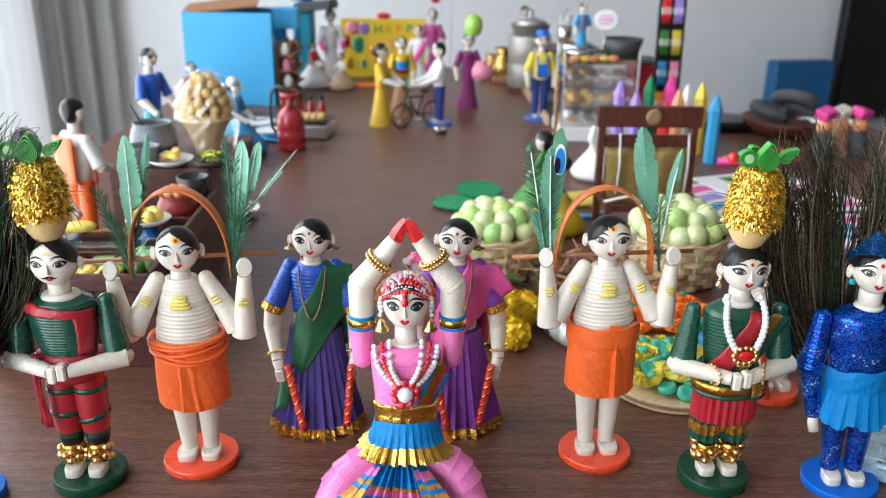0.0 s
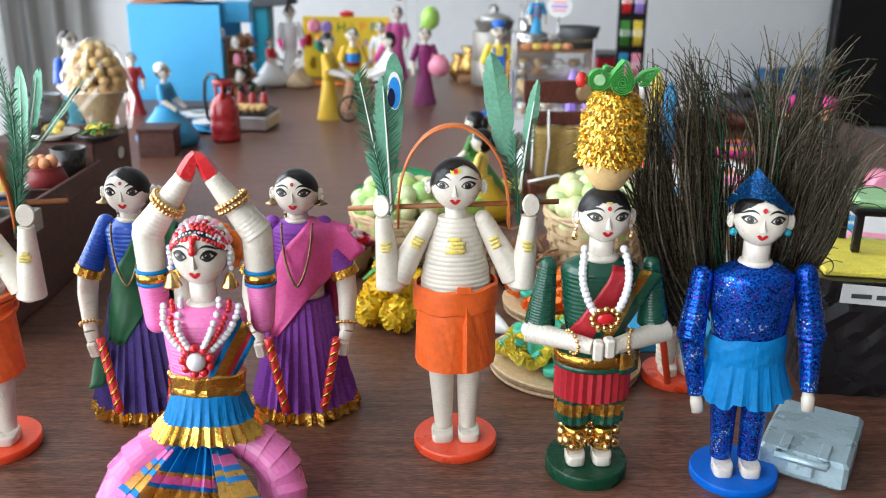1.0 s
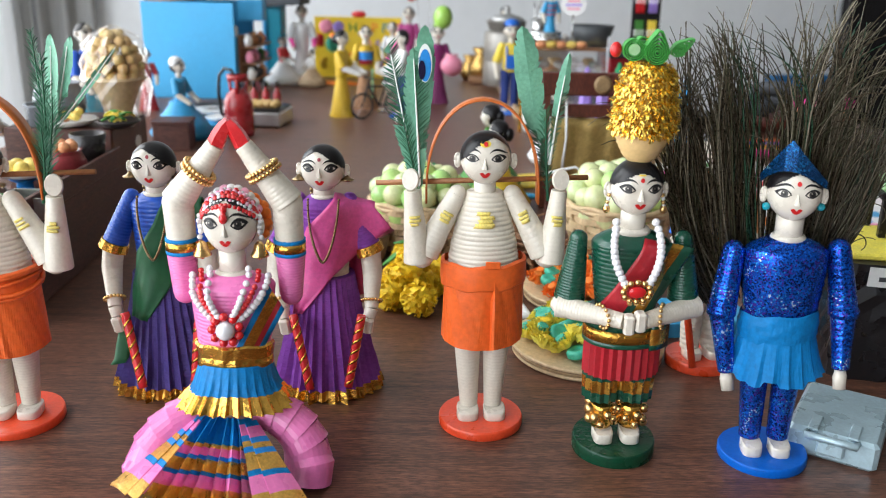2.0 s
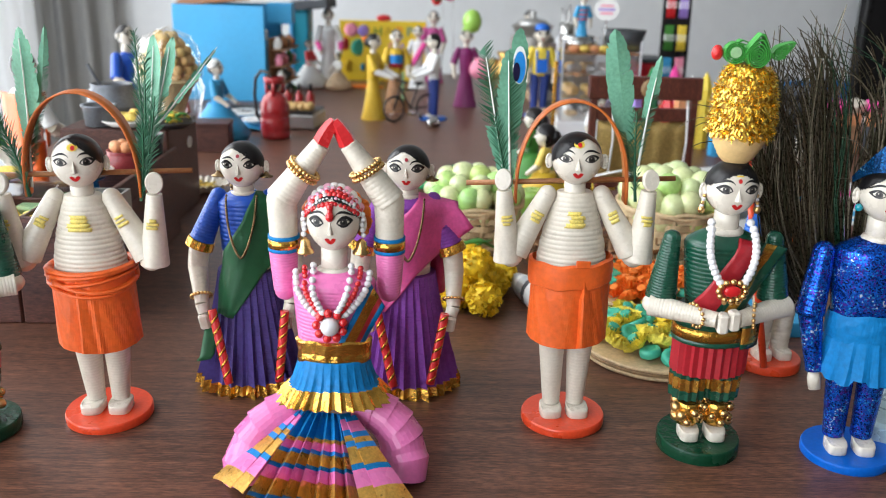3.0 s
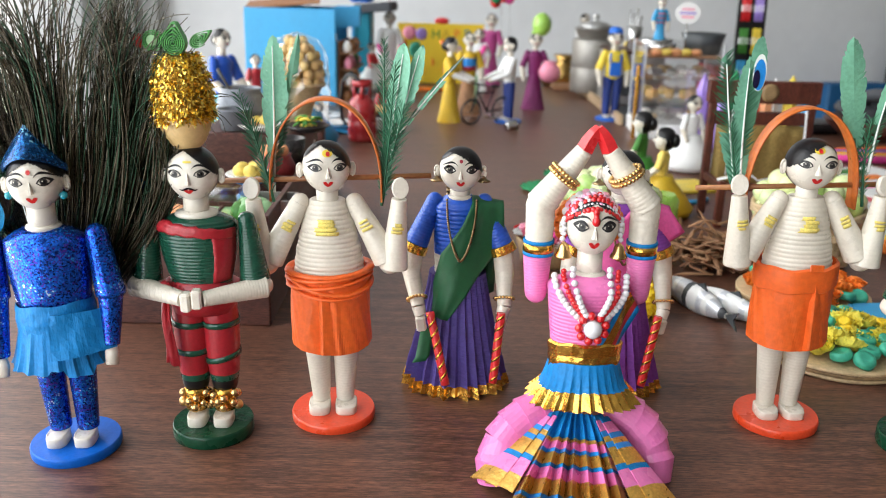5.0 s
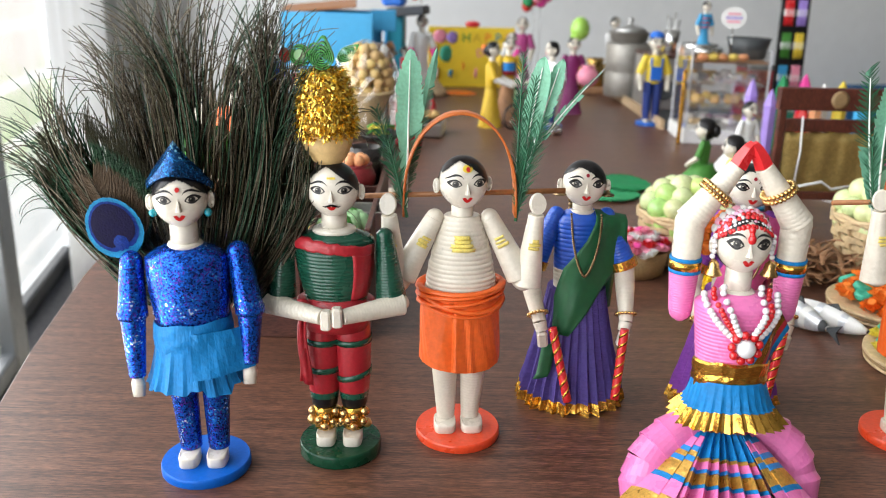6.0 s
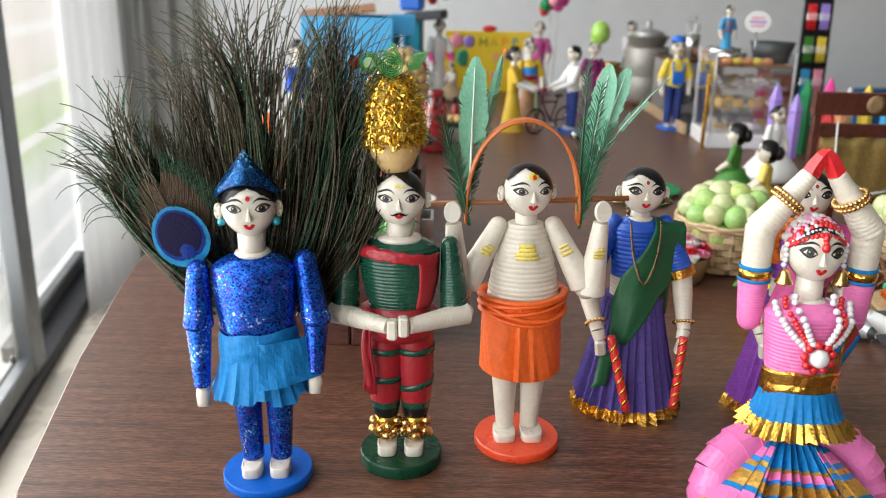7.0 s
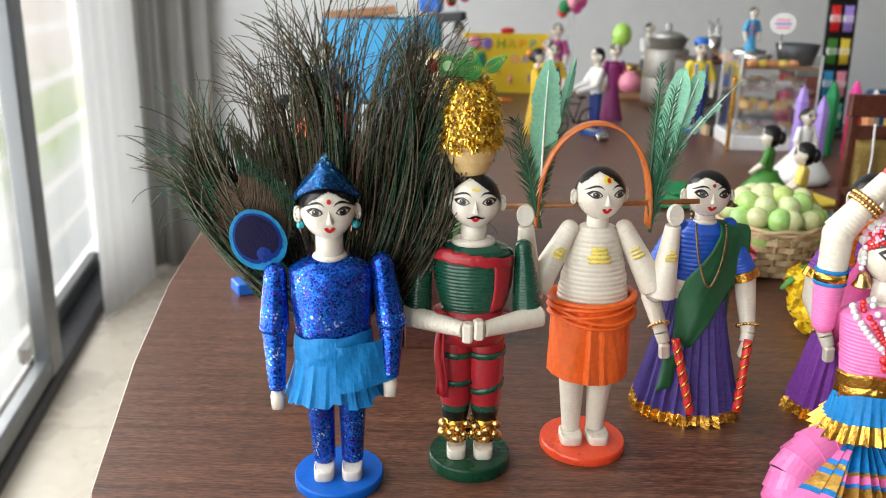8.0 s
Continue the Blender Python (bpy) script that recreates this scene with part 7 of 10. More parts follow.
def corn(at, L, r, m, name="corn_cob", label="yellow paper corn cob"):
    g = Mesh()
    rows = [[(-L / 2 + L * i / 9, r * math.sin(math.pi * (0.08 + 0.9 * i / 9)) ** 0.5 * math.cos(a * math.pi / 6), r * math.sin(math.pi * (0.08 + 0.9 * i / 9)) ** 0.5 * math.sin(a * math.pi / 6)) for a in range(12)] for i in range(10)]
    g.loft(rows, m)
    return g.thing(name, at, label, "vegetable")


corn(pose(-0.266, 0.772, ZC + 0.0275, 0, -4, 8), 0.029, 0.0055, M_CORN)
corn(pose(-0.312, 0.733, ZC + 0.008, 0, 0, 25), 0.044, 0.0070, M_WHITE, "radish", "long white paper radish")
corn(pose(-0.262, 0.736, ZC + 0.008, 0, 0, -15), 0.040, 0.0075, M_PEACH, "carrot", "short orange paper carrot")
for x, y, r, m, nm, lb in ((-0.303, 0.712, 0.0125, M_PINKONION, "onion", "pink quilled paper onion"), (-0.280, 0.716, 0.0090, M_YELP, "lemon", "small yellow paper lemon"), (-0.326, 0.718, 0.0100, M_LEAFGREEN, "lime", "small green paper lime")):
    Mesh().ball((0, 0, 0), (r, r, r * 0.92), m, 18, 12).thing(nm, (x, y, ZC + r * 0.92), lb, "vegetable")
rnd = random.Random(8)
for k in range(10):
    Mesh().ball((0, 0, 0), (0.0058, 0.0058, 0.0052), M_CORN, 10, 8).thing("potato", (-0.262 + 0.010 * (k % 5) + rnd.uniform(-0.002, 0.002), 0.715 + 0.011 * (k // 5), ZC + 0.0052), "small pale yellow paper potato", "vegetable", "potatoes in the tray")
# clear box, cabbage, clay pot, blue fruit stand, open grey box
cb = holder("clear_box", (-0.232, 0.748, ZC), "clear acrylic box with folded pale green paper", "box")
for sx, sy, sz, x, y, z in ((0.046, 0.0012, 0.030, 0, -0.02, 0.015), (0.046, 0.0012, 0.030, 0, 0.02, 0.015), (0.0012, 0.0388, 0.030, -0.0224, 0, 0.015), (0.0012, 0.0388, 0.030, 0.0224, 0, 0.015)):
    part("side_sheet", Mesh().box((sx, sy, sz), M_ACRYLIC, Matrix.Translation((x, y, z))), cb)
part("paper", Mesh().box((0.032, 0.026, 0.010), M_QLIGHT, Matrix.Translation((0, 0, 0.0055)), 0.002), cb, "pale green folded paper")
g = Mesh()
for k in range(16):
    a = k * 2.4
    q = 0.002 + 0.0006 * k
    g.ball((q * math.cos(a), q * math.sin(a), 0.011 - 0.0002 * k), (0.008, 0.008, 0.010), M_QLIGHT if k % 3 else M_LEAFGREEN, 8, 6)
g.thing("cabbage", (-0.203, 0.738, ZC + 0.001), "pale green paper cabbage on the counter", "vegetable")
pot = holder("clay_pot", (-0.211, 0.872, ZC), "dark red round clay pot filled with orange balls", "pot")
part("body", Mesh().lathe([(0.008, 0), (0.013, 0.003), (0.0180, 0.010), (0.0188, 0.016), (0.0155, 0.023), (0.0145, 0.025), (0.0156, 0.0268), (0.0140, 0.0268), (0.013, 0.024)], M_POM, 32), pot)
for k in range(6):
    Mesh().ball((0, 0, 0), 0.0052, M_PEACH, 12, 8).thing("orange_ball", (-0.211 + 0.008 * math.cos(k * 1.05), 0.872 + 0.008 * math.sin(k * 1.05), ZC + 0.0300), "small orange paper fruit in a clay pot", "fruit", "fruit in the pot")
fs = holder("fruit_stand", (-0.222, 0.818, ZC), "blue footed stand with a white dish of yellow fruit", "stand")
part("foot", Mesh().lathe([(0.013, 0), (0.012, 0.002), (0.007, 0.005), (0.006, 0.011), (0.012, 0.014)], M_PBLUE, 20), fs)
part("dish", Mesh().lathe([(0.008, 0.014), (0.016, 0.017), (0.020, 0.021), (0.019, 0.0215), (0.014, 0.0185), (0.0005, 0.0175)], M_CERAMIC, 24), fs)
for k in range(5):
    Mesh().ball((0, 0, 0), (0.0062, 0.0062, 0.0056), M_CORN, 12, 8).thing("yellow_fruit", (-0.222 + 0.008 * math.cos(k * 1.26), 0.818 + 0.008 * math.sin(k * 1.26), ZC + 0.0240), "small yellow paper fruit on a dish", "fruit", "fruit on the stand")
gb = holder("grey_box", (-0.193, 0.762, ZC), "small open grey box on the counter", "box")
for sx, sy, x, y in ((0.036, 0.002, 0, -0.014), (0.036, 0.002, 0, 0.014), (0.002, 0.026, -0.017, 0), (0.002, 0.026, 0.017, 0)):
    part("side", Mesh().box((sx, sy, 0.016), M_DULLSTEEL, Matrix.Translation((x, y, 0.008))), gb)
lathe_thing("cup", (-0.205, 0.914, ZC), open_bowl(0.0160, 0.034, M_BLACKBOWL, 0.85), M_BLACKBOWL, "dark cup with a pale rim", "cup")
lathe_thing("small_pan", (-0.268, 0.972, T + 0.0965), [(0.012, 0), (0.014, 0.001), (0.0150, 0.018), (0.0172, 0.020), (0.0172, 0.0215), (0.0140, 0.0205), (0.0135, 0.004), (0.0005, 0.003)], M_ALUPOT, "small straight-sided steel pan with flat rim", "pan")
vessel = holder("cooking_vessel", (-0.272, 1.022, T + 0.0965), "squat dull aluminium cooking vessel with a ladle", "pot")
part("body", Mesh().lathe([(0.016, 0), (0.0215, 0.002), (0.0255, 0.010), (0.0257, 0.015), (0.0250, 0.0155), (0.0252, 0.021), (0.0243, 0.0215), (0.0235, 0.027), (0.0200, 0.0325), (0.0215, 0.0355), (0.0200, 0.0358), (0.0185, 0.032), (0.0215, 0.026), (0.0005, 0.018)], M_ALUPOT, 40), vessel)
part("ladle", Mesh().tube([(-0.004, 0, 0.022), (-0.016, 0.002, 0.040), (-0.024, 0.003, 0.054)], [0.0014, 0.0016, 0.0020], M_CHARCOAL, 8), vessel, "dark ladle")
g = Mesh()
rows = [[(r * math.cos(2 * math.pi * j / 48), r * 0.9 * math.sin(2 * math.pi * j / 48), z + 0.0015 * (-1) ** j * (r / 0.03)) for j in range(48)] for r, z in ((0.014, 0.002), (0.022, 0.004), (0.031, 0.012))]
g.loft(rows, M_SKINP, caps=(True, False), smooth=False)
g.thing("pleated_plate", (-0.206, 1.098, T), "cream pleated paper plate", "plate")
g = Mesh()
rnd = random.Random(55)
for k in range(14):
    c, d = Vector((rnd.uniform(-0.012, 0.012), rnd.uniform(-0.010, 0.010), 0.0065 + 0.0004 * k)), Vector((rnd.uniform(-1, 1), rnd.uniform(-1, 1), 0.1)).normalized() * 0.008
    g.tube([c - d, c + d], 0.0013, M_CORN, 5)
g.thing("food", (-0.206, 1.098, T), "yellow paper strips on a pleated plate", "food")

# ---- baskets of pale green fruit ----
fruit_meshes = [Mesh().ball((0, 0, 0), (r, r, r * 1.06), m, 18, 12).data("fruit") for r, m in ((0.0096, M_GRAPE), (0.0106, M_GRAPEG), (0.0116, M_GRAPE))]


def cane_basket(x, y, rb, rt, h, seed, label):
    b = holder("cane_basket", (x, y, T), label, "basket")
    rnd = random.Random(seed)
    part("bottom", Mesh().lathe([(rb * 0.96, 0.001), (rb * 0.96, 0.004)], M_CANE, 28), b)
    n = 18
    for i in range(n):
        a = 2 * math.pi * i / n
        pts = [((rb + (rt - rb) * s ** 0.8) * math.cos(a), (rb + (rt - rb) * s ** 0.8) * math.sin(a), 0.002 + h * s * 1.06) for s in (0, 0.25, 0.5, 0.75, 1.0)]
        part("stake", Mesh().tube(pts, 0.0019, M_CANE, 6, flat=0.5), b)
    rows = 7
    for k in range(rows):
        s = (k + 0.5) / rows
        r0 = rb + (rt - rb) * s ** 0.8
        z = 0.002 + h * s
        ring = []
        for j in range(n * 4 + 1):
            a = 2 * math.pi * j / (n * 4)
            off = 0.0022 * math.cos(a * n / 2 * 1.0 * 1 + math.pi * k)
            p = Vector(((r0 + off) * math.cos(a), (r0 + off) * math.sin(a), z + rnd.uniform(-0.0004, 0.0004)))
            o = Vector((math.cos(a), math.sin(a), 0))
            hh = h / rows * 0.42
            ring.append([p - o * 0.0007 - Vector((0, 0, hh)), p + o * 0.0007 - Vector((0, 0, hh)), p + o * 0.0007 + Vector((0, 0, hh)), p - o * 0.0007 + Vector((0, 0, hh))])
        part("weave_strip", Mesh().loft(ring, M_CANE, caps=(False, False), smooth=False), b)
    for q in (0, 1):
        part("rim", Mesh().tube(arc(49, lambda s: (rt * math.cos(2 * math.pi * s), rt * math.sin(2 * math.pi * s), h * (1.02 + 0.05 * q) + 0.0012 * math.sin(2 * math.pi * s * 9 + 3 * q))), 0.0024, M_CANE, 6), b)
    layers = ((rt * 0.76, h * 0.90, 15), (rt * 0.40, h * 0.90, 8), (rt * 0.80, h * 1.24, 14), (rt * 0.46, h * 1.28, 8), (rt * 0.56, h * 1.52, 9), (rt * 0.20, h * 1.60, 3))
    for j, (q, z, c) in enumerate(layers):
        for i in range(c):
            a = 2 * math.pi * (i + 0.5 * (j % 2)) / c + rnd.uniform(-0.12, 0.12)
            o = new("fruit", fruit_meshes[rnd.randrange(3)])
            o.location = (x + q * math.cos(a), y + q * math.sin(a), T + z + rnd.uniform(-0.002, 0.002))
            o.rotation_euler = (rnd.uniform(0, 3), rnd.uniform(0, 3), 0)
            tagged(o, "round glossy pale green fruit in a basket", "fruit", "fruit in the baskets")
    return b


cane_basket(0.098, 0.905, 0.034, 0.046, 0.044, 1, "woven cane basket heaped with pale green fruit")
cane_basket(0.280, 0.890, 0.037, 0.049, 0.048, 2, "wide woven cane basket heaped with green fruit")

# ---- flowers ----
def marigold_mesh(r, m, n=130, seed=0, m2=None):
    rnd = random.Random(seed)
    g = Mesh().ball((0, 0, 0), r * 0.82, m2 or m, 12, 8)
    for i in range(n):
        z = rnd.uniform(-1, 1)
        a = rnd.uniform(0, 6.283)
        q = math.sqrt(1 - z * z)
        o = Vector((q * math.cos(a), q * math.sin(a), z))
        t = o.cross(Vector((rnd.uniform(-1, 1), rnd.uniform(-1, 1), rnd.uniform(-1, 1)))).normalized()
        w = o.cross(t)
        p = o * r * 0.78
        e = o * r * rnd.uniform(0.96, 1.10) + w * r * 0.12
        g.add([p - t * r * 0.10, p + t * r * 0.10, e + t * r * 0.17, e + w * r * 0.05, e - t * r * 0.17], [(0, 1, 2, 3, 4)], m, False)
    return g.data("marigold")


def rose_mesh(r, m, core):
    """A quilled flower: a coil in a ruffled cup."""
    g = Mesh()
    for k in range(4):
        q = r * (0.35 + 0.22 * k)
        rows = []
        for i in range(3):
            s = i / 2
            rows.append([((q * (0.8 + 0.35 * s) + 0.09 * r * s * (-1) ** a) * math.cos(a * 0.2618), (q * (0.8 + 0.35 * s) + 0.09 * r * s * (-1) ** a) * math.sin(a * 0.2618), r * (-0.25 + (0.75 - 0.12 * k) * s) + 0.06 * r * math.sin(5 * a * 0.2618 + k)) for a in range(24)])
        g.loft(rows, m, caps=(False, False), smooth=False)
    g.lathe([(r * 0.5, -r * 0.3), (r * 0.7, -r * 0.15), (r * 0.3, r * 0.1)], m, 12)
    g.lathe([(r * 0.40, r * 0.05), (r * 0.42, r * 0.5), (r * 0.30, r * 0.56), (r * 0.1, r * 0.50)], core, 14)
    return g.data("rose")


def button_mesh(r, m):
    g = Mesh().lathe([(r * 0.8, -r * 0.45), (r, -r * 0.3), (r, r * 0.1), (r * 0.86, r * 0.35), (r * 0.45, r * 0.3), (r * 0.25, r * 0.18)], m, 16)
    return g.data("paper_button")


def cane_tray(x, y, r, label):
    t = holder("cane_tray", (x, y, T), label, "tray")
    part("base", Mesh().lathe([(r * 0.94, 0.0), (r * 0.96, 0.002), (r * 0.96, 0.004), (0.0005, 0.004)], M_CANE, 40), t)
    for k in range(3):
        part("rim_band", Mesh().lathe([(r * (0.965 + 0.010 * k), 0.001 + 0.0027 * k), (r * (0.982 + 0.010 * k), 0.0013 + 0.0027 * k), (r * (0.982 + 0.010 * k), 0.0032 + 0.0027 * k), (r * (0.965 + 0.010 * k), 0.0034 + 0.0027 * k)], M_CANE if k != 1 else M_CANEDARK, 44), t)
    return t


def fill_tray(x, y, r, kinds, n, seed, z0=0.010):
    rnd = random.Random(seed)
    for k in range(n):
        q, a = r * 0.84 * math.sqrt((k + 0.5) / n), k * 2.39996
        me, nm, lb, cat = kinds[rnd.randrange(len(kinds))]
        o = new(nm, me)
        lift = 0.010 * (1 - (q / r) ** 2) + rnd.uniform(0, 0.004)
        o.matrix_world = pose(x + q * math.cos(a), y + q * math.sin(a), T + z0 + lift, rnd.uniform(-35, 25), rnd.uniform(-30, 30), rnd.uniform(0, 360))
        tagged(o, lb, cat, nm + "s in a tray")


rose_y = [rose_mesh(0.0092, M_ROSEY, M_MARIGOLD), rose_mesh(0.0092, M_ROSEY, M_TEALROSE)]
rose_o = [rose_mesh(0.0088, M_ORFLOWER, M_ORFLOWER), rose_mesh(0.0080, M_ORFLOWER, M_ORFLOWER)]
btn = button_mesh(0.0072, M_TEALROSE)
cane_tray(0.216, 0.672, 0.052, "round cane tray of yellow roses and green buttons")
fill_tray(0.216, 0.672, 0.052, [(rose_y[0], "rose", "yellow quilled paper rose", "flower"), (rose_y[1], "rose", "yellow quilled paper rose", "flower"), (btn, "paper_button", "sea green coiled paper button", "button")], 40, 3)
cane_tray(0.235, 0.778, 0.052, "round cane tray of orange flowers and green buttons")
fill_tray(0.235, 0.778, 0.052, [(rose_o[0], "orange_flower", "orange ruffled paper flower", "flower"), (rose_o[1], "orange_flower", "orange ruffled paper flower", "flower"), (rose_o[0], "orange_flower", "orange ruffled paper flower", "flower"), (btn, "paper_button", "sea green coiled paper button", "button")], 42, 4)
mg = [marigold_mesh(0.0135, M_MARIGOLD, 150, s) for s in (1, 2)]
for k, (x, y, z) in enumerate(((0.100, 0.732, 0.0135), (0.078, 0.744, 0.0135), (0.108, 0.765, 0.0150), (0.083, 0.772, 0.0150), (0.094, 0.752, 0.0340), (0.116, 0.790, 0.0145), (0.090, 0.798, 0.0240))):
    o = new("marigold", mg[k % 2])
    o.matrix_world = pose(x, y, T + z, 20 * k, 13 * k, 50 * k)
    tagged(o, "yellow paper marigold in a loose bunch", "flower", "marigolds in a bunch")
for k, (a, b) in enumerate((((0.118, 0.800, 0.030), (0.080, 0.770, 0.045)), ((0.070, 0.790, 0.020), (0.110, 0.812, 0.036)))):
    Mesh().tube([Vector(a) + Vector((0, 0, T)), (Vector(a) + Vector(b)) / 2 + Vector((0, 0, T + 0.006)), Vector(b) + Vector((0, 0, T))], [0.002, 0.006, 0.0015], M_LEAFGREEN, 8, flat=0.3).thing("leaf", (0, 0, 0), "dark green paper leaf among marigolds", "leaf")

# fish of silver paper, two of them, one wrapped in white
def fish(at, L, bands, label):
    f = holder("fish", at, label, "fish")
    rows, mats = [], []
    for i in range(15):
        s = i / 14
        r = L * 0.115 * math.sin(math.pi * min(1, 0.10 + 0.86 * s)) ** 0.75
        rows.append([(-L * 0.42 + L * 0.80 * s, r * 0.8 * math.cos(a * math.pi / 6), L * 0.095 + r * math.sin(a * math.pi / 6)) for a in range(12)])
        mats.append(bands[i % len(bands)])
    part("body", Mesh().loft(rows, mats), f)
    part("tail", Mesh().poly([(L * 0.36, -0.0006, L * 0.095), (L * 0.52, -0.0006, L * 0.17), (L * 0.47, -0.0006, L * 0.095), (L * 0.52, -0.0006, L * 0.02)], M_DARKGREY, (0, 0.0012, 0)), f, "dark forked tail")
    part("fin", Mesh().poly([(-L * 0.1, -0.0005, L * 0.18), (L * 0.08, -0.0005, L * 0.25), (L * 0.14, -0.0005, L * 0.17)], M_DARKGREY, (0, 0.001, 0)), f)
    for sgn in (-1, 1):
        part("eye", Mesh().ball((-L * 0.34, sgn * L * 0.062, L * 0.11), L * 0.016, M_BLACK, 8, 6), f)
    return f


fish(pose(0.141, 0.752, T, 0, 0, -72), 0.100, [M_WHITE, M_WHITE, M_SILVER, M_WHITE, M_SILVER, M_SILVER, M_DARKGREY], "silver paper fish with black bands on the table")
fish(pose(0.164, 0.742, T, 0, 0, -58), 0.088, [M_WHITE, M_WHITE, M_SILVER, M_WHITE], "pale paper fish with a silver head on the table")

# heap of brown raffia and a few wooden spoons
g = Mesh()
rnd = random.Random(17)
for k in range(170):
    c = Vector((rnd.gauss(0, 0.022), rnd.gauss(0, 0.016), 0.006 + abs(rnd.gauss(0, 0.012))))
    d = Vector((rnd.uniform(-1, 1), rnd.uniform(-1, 1), rnd.uniform(-0.35, 0.35))).normalized() * rnd.uniform(0.010, 0.024)
    w = Vector((rnd.uniform(-1, 1), rnd.uniform(-1, 1), rnd.uniform(-1, 1))) * 0.007
    pts = [c - d, c - d * 0.3 + w * 0.6, c + d * 0.3 + w, c + d]
    for p in pts:
        p.z = max(0.002, p.z)
    g.tube(pts, [0.0014, 0.0028, 0.0028, 0.0012], M_FIBRE, 5, flat=0.35)
g.thing("raffia_heap", (0.188, 0.860, T), "heap of crumpled brown raffia strips", "raffia", kind="stuff")
for x, y, a in ((0.240, 0.835, 20), (0.258, 0.842, 38)):
    s = holder("wooden_spoon", pose(x, y, T + 0.018, 4, 0, a), "small dark wooden spoon resting on a tray", "spoon")
    part("shaft", Mesh().tube([(-0.03, 0, 0), (0.03, 0, 0.002)], 0.0018, M_STICK, 8), s)
    part("scoop", Mesh().ball((0.036, 0, 0.002), (0.009, 0.006, 0.003), M_STICK, 12, 8), s)

# low basket of pink flowers and felt leaf plates on the table
def scallop(r, m, n=16):
    g = Mesh()
    pts = [(r * (1 + 0.05 * math.cos(n * a * math.pi / 48)) * math.cos(a * math.pi / 48), r * 0.9 * (1 + 0.05 * math.cos(n * a * math.pi / 48)) * math.sin(a * math.pi / 48), 0.003 * (1 if a % 2 else 0.6)) for a in range(96)]
    g.poly(pts, m, (0, 0, 0.0015))
    return g


fb = holder("flower_basket", (0.040, 0.868, T), "low basket of pink paper flowers", "basket")
part("body", Mesh().lathe([(0.026, 0), (0.028, 0.002), (0.033, 0.024), (0.031, 0.024), (0.026, 0.012), (0.0005, 0.010)], M_CANEDARK, 28), fb)
pk = [rose_mesh(0.0085, M_ROSEPINK, M_HOTPINK), rose_mesh(0.008, M_REDSTICK, M_ROSEPINK), rose_mesh(0.008, M_WHITE, M_ROSEPINK)]
for k in range(24):
    q, a = 0.031 * math.sqrt((k + 0.5) / 24), k * 2.4
    o = new("pink_flower", pk[(k * 7) % 3])
    o.matrix_world = pose(0.040 + q * math.cos(a), 0.868 + q * math.sin(a), T + 0.026 + 0.010 * (1 - (q / 0.03) ** 2), 15 * (k % 3) - 15, 12 * (k % 4) - 18, 40 * k)
    tagged(o, "pink and red ruffled paper flower", "flower", "pink flowers in the basket")
scallop(0.036, M_BRIGHTGREEN).thing("leaf_plate", pose(0.074, 1.150, T + 0.0005, 0, 0, 20), "green felt leaf plate with scalloped edge", "plate", "leaf plates")
scallop(0.034, M_BRIGHTGREEN).thing("leaf_plate", pose(0.102, 1.196, T + 0.0050, 5, -2, 70), "green felt leaf plate with scalloped edge", "plate", "leaf plates")

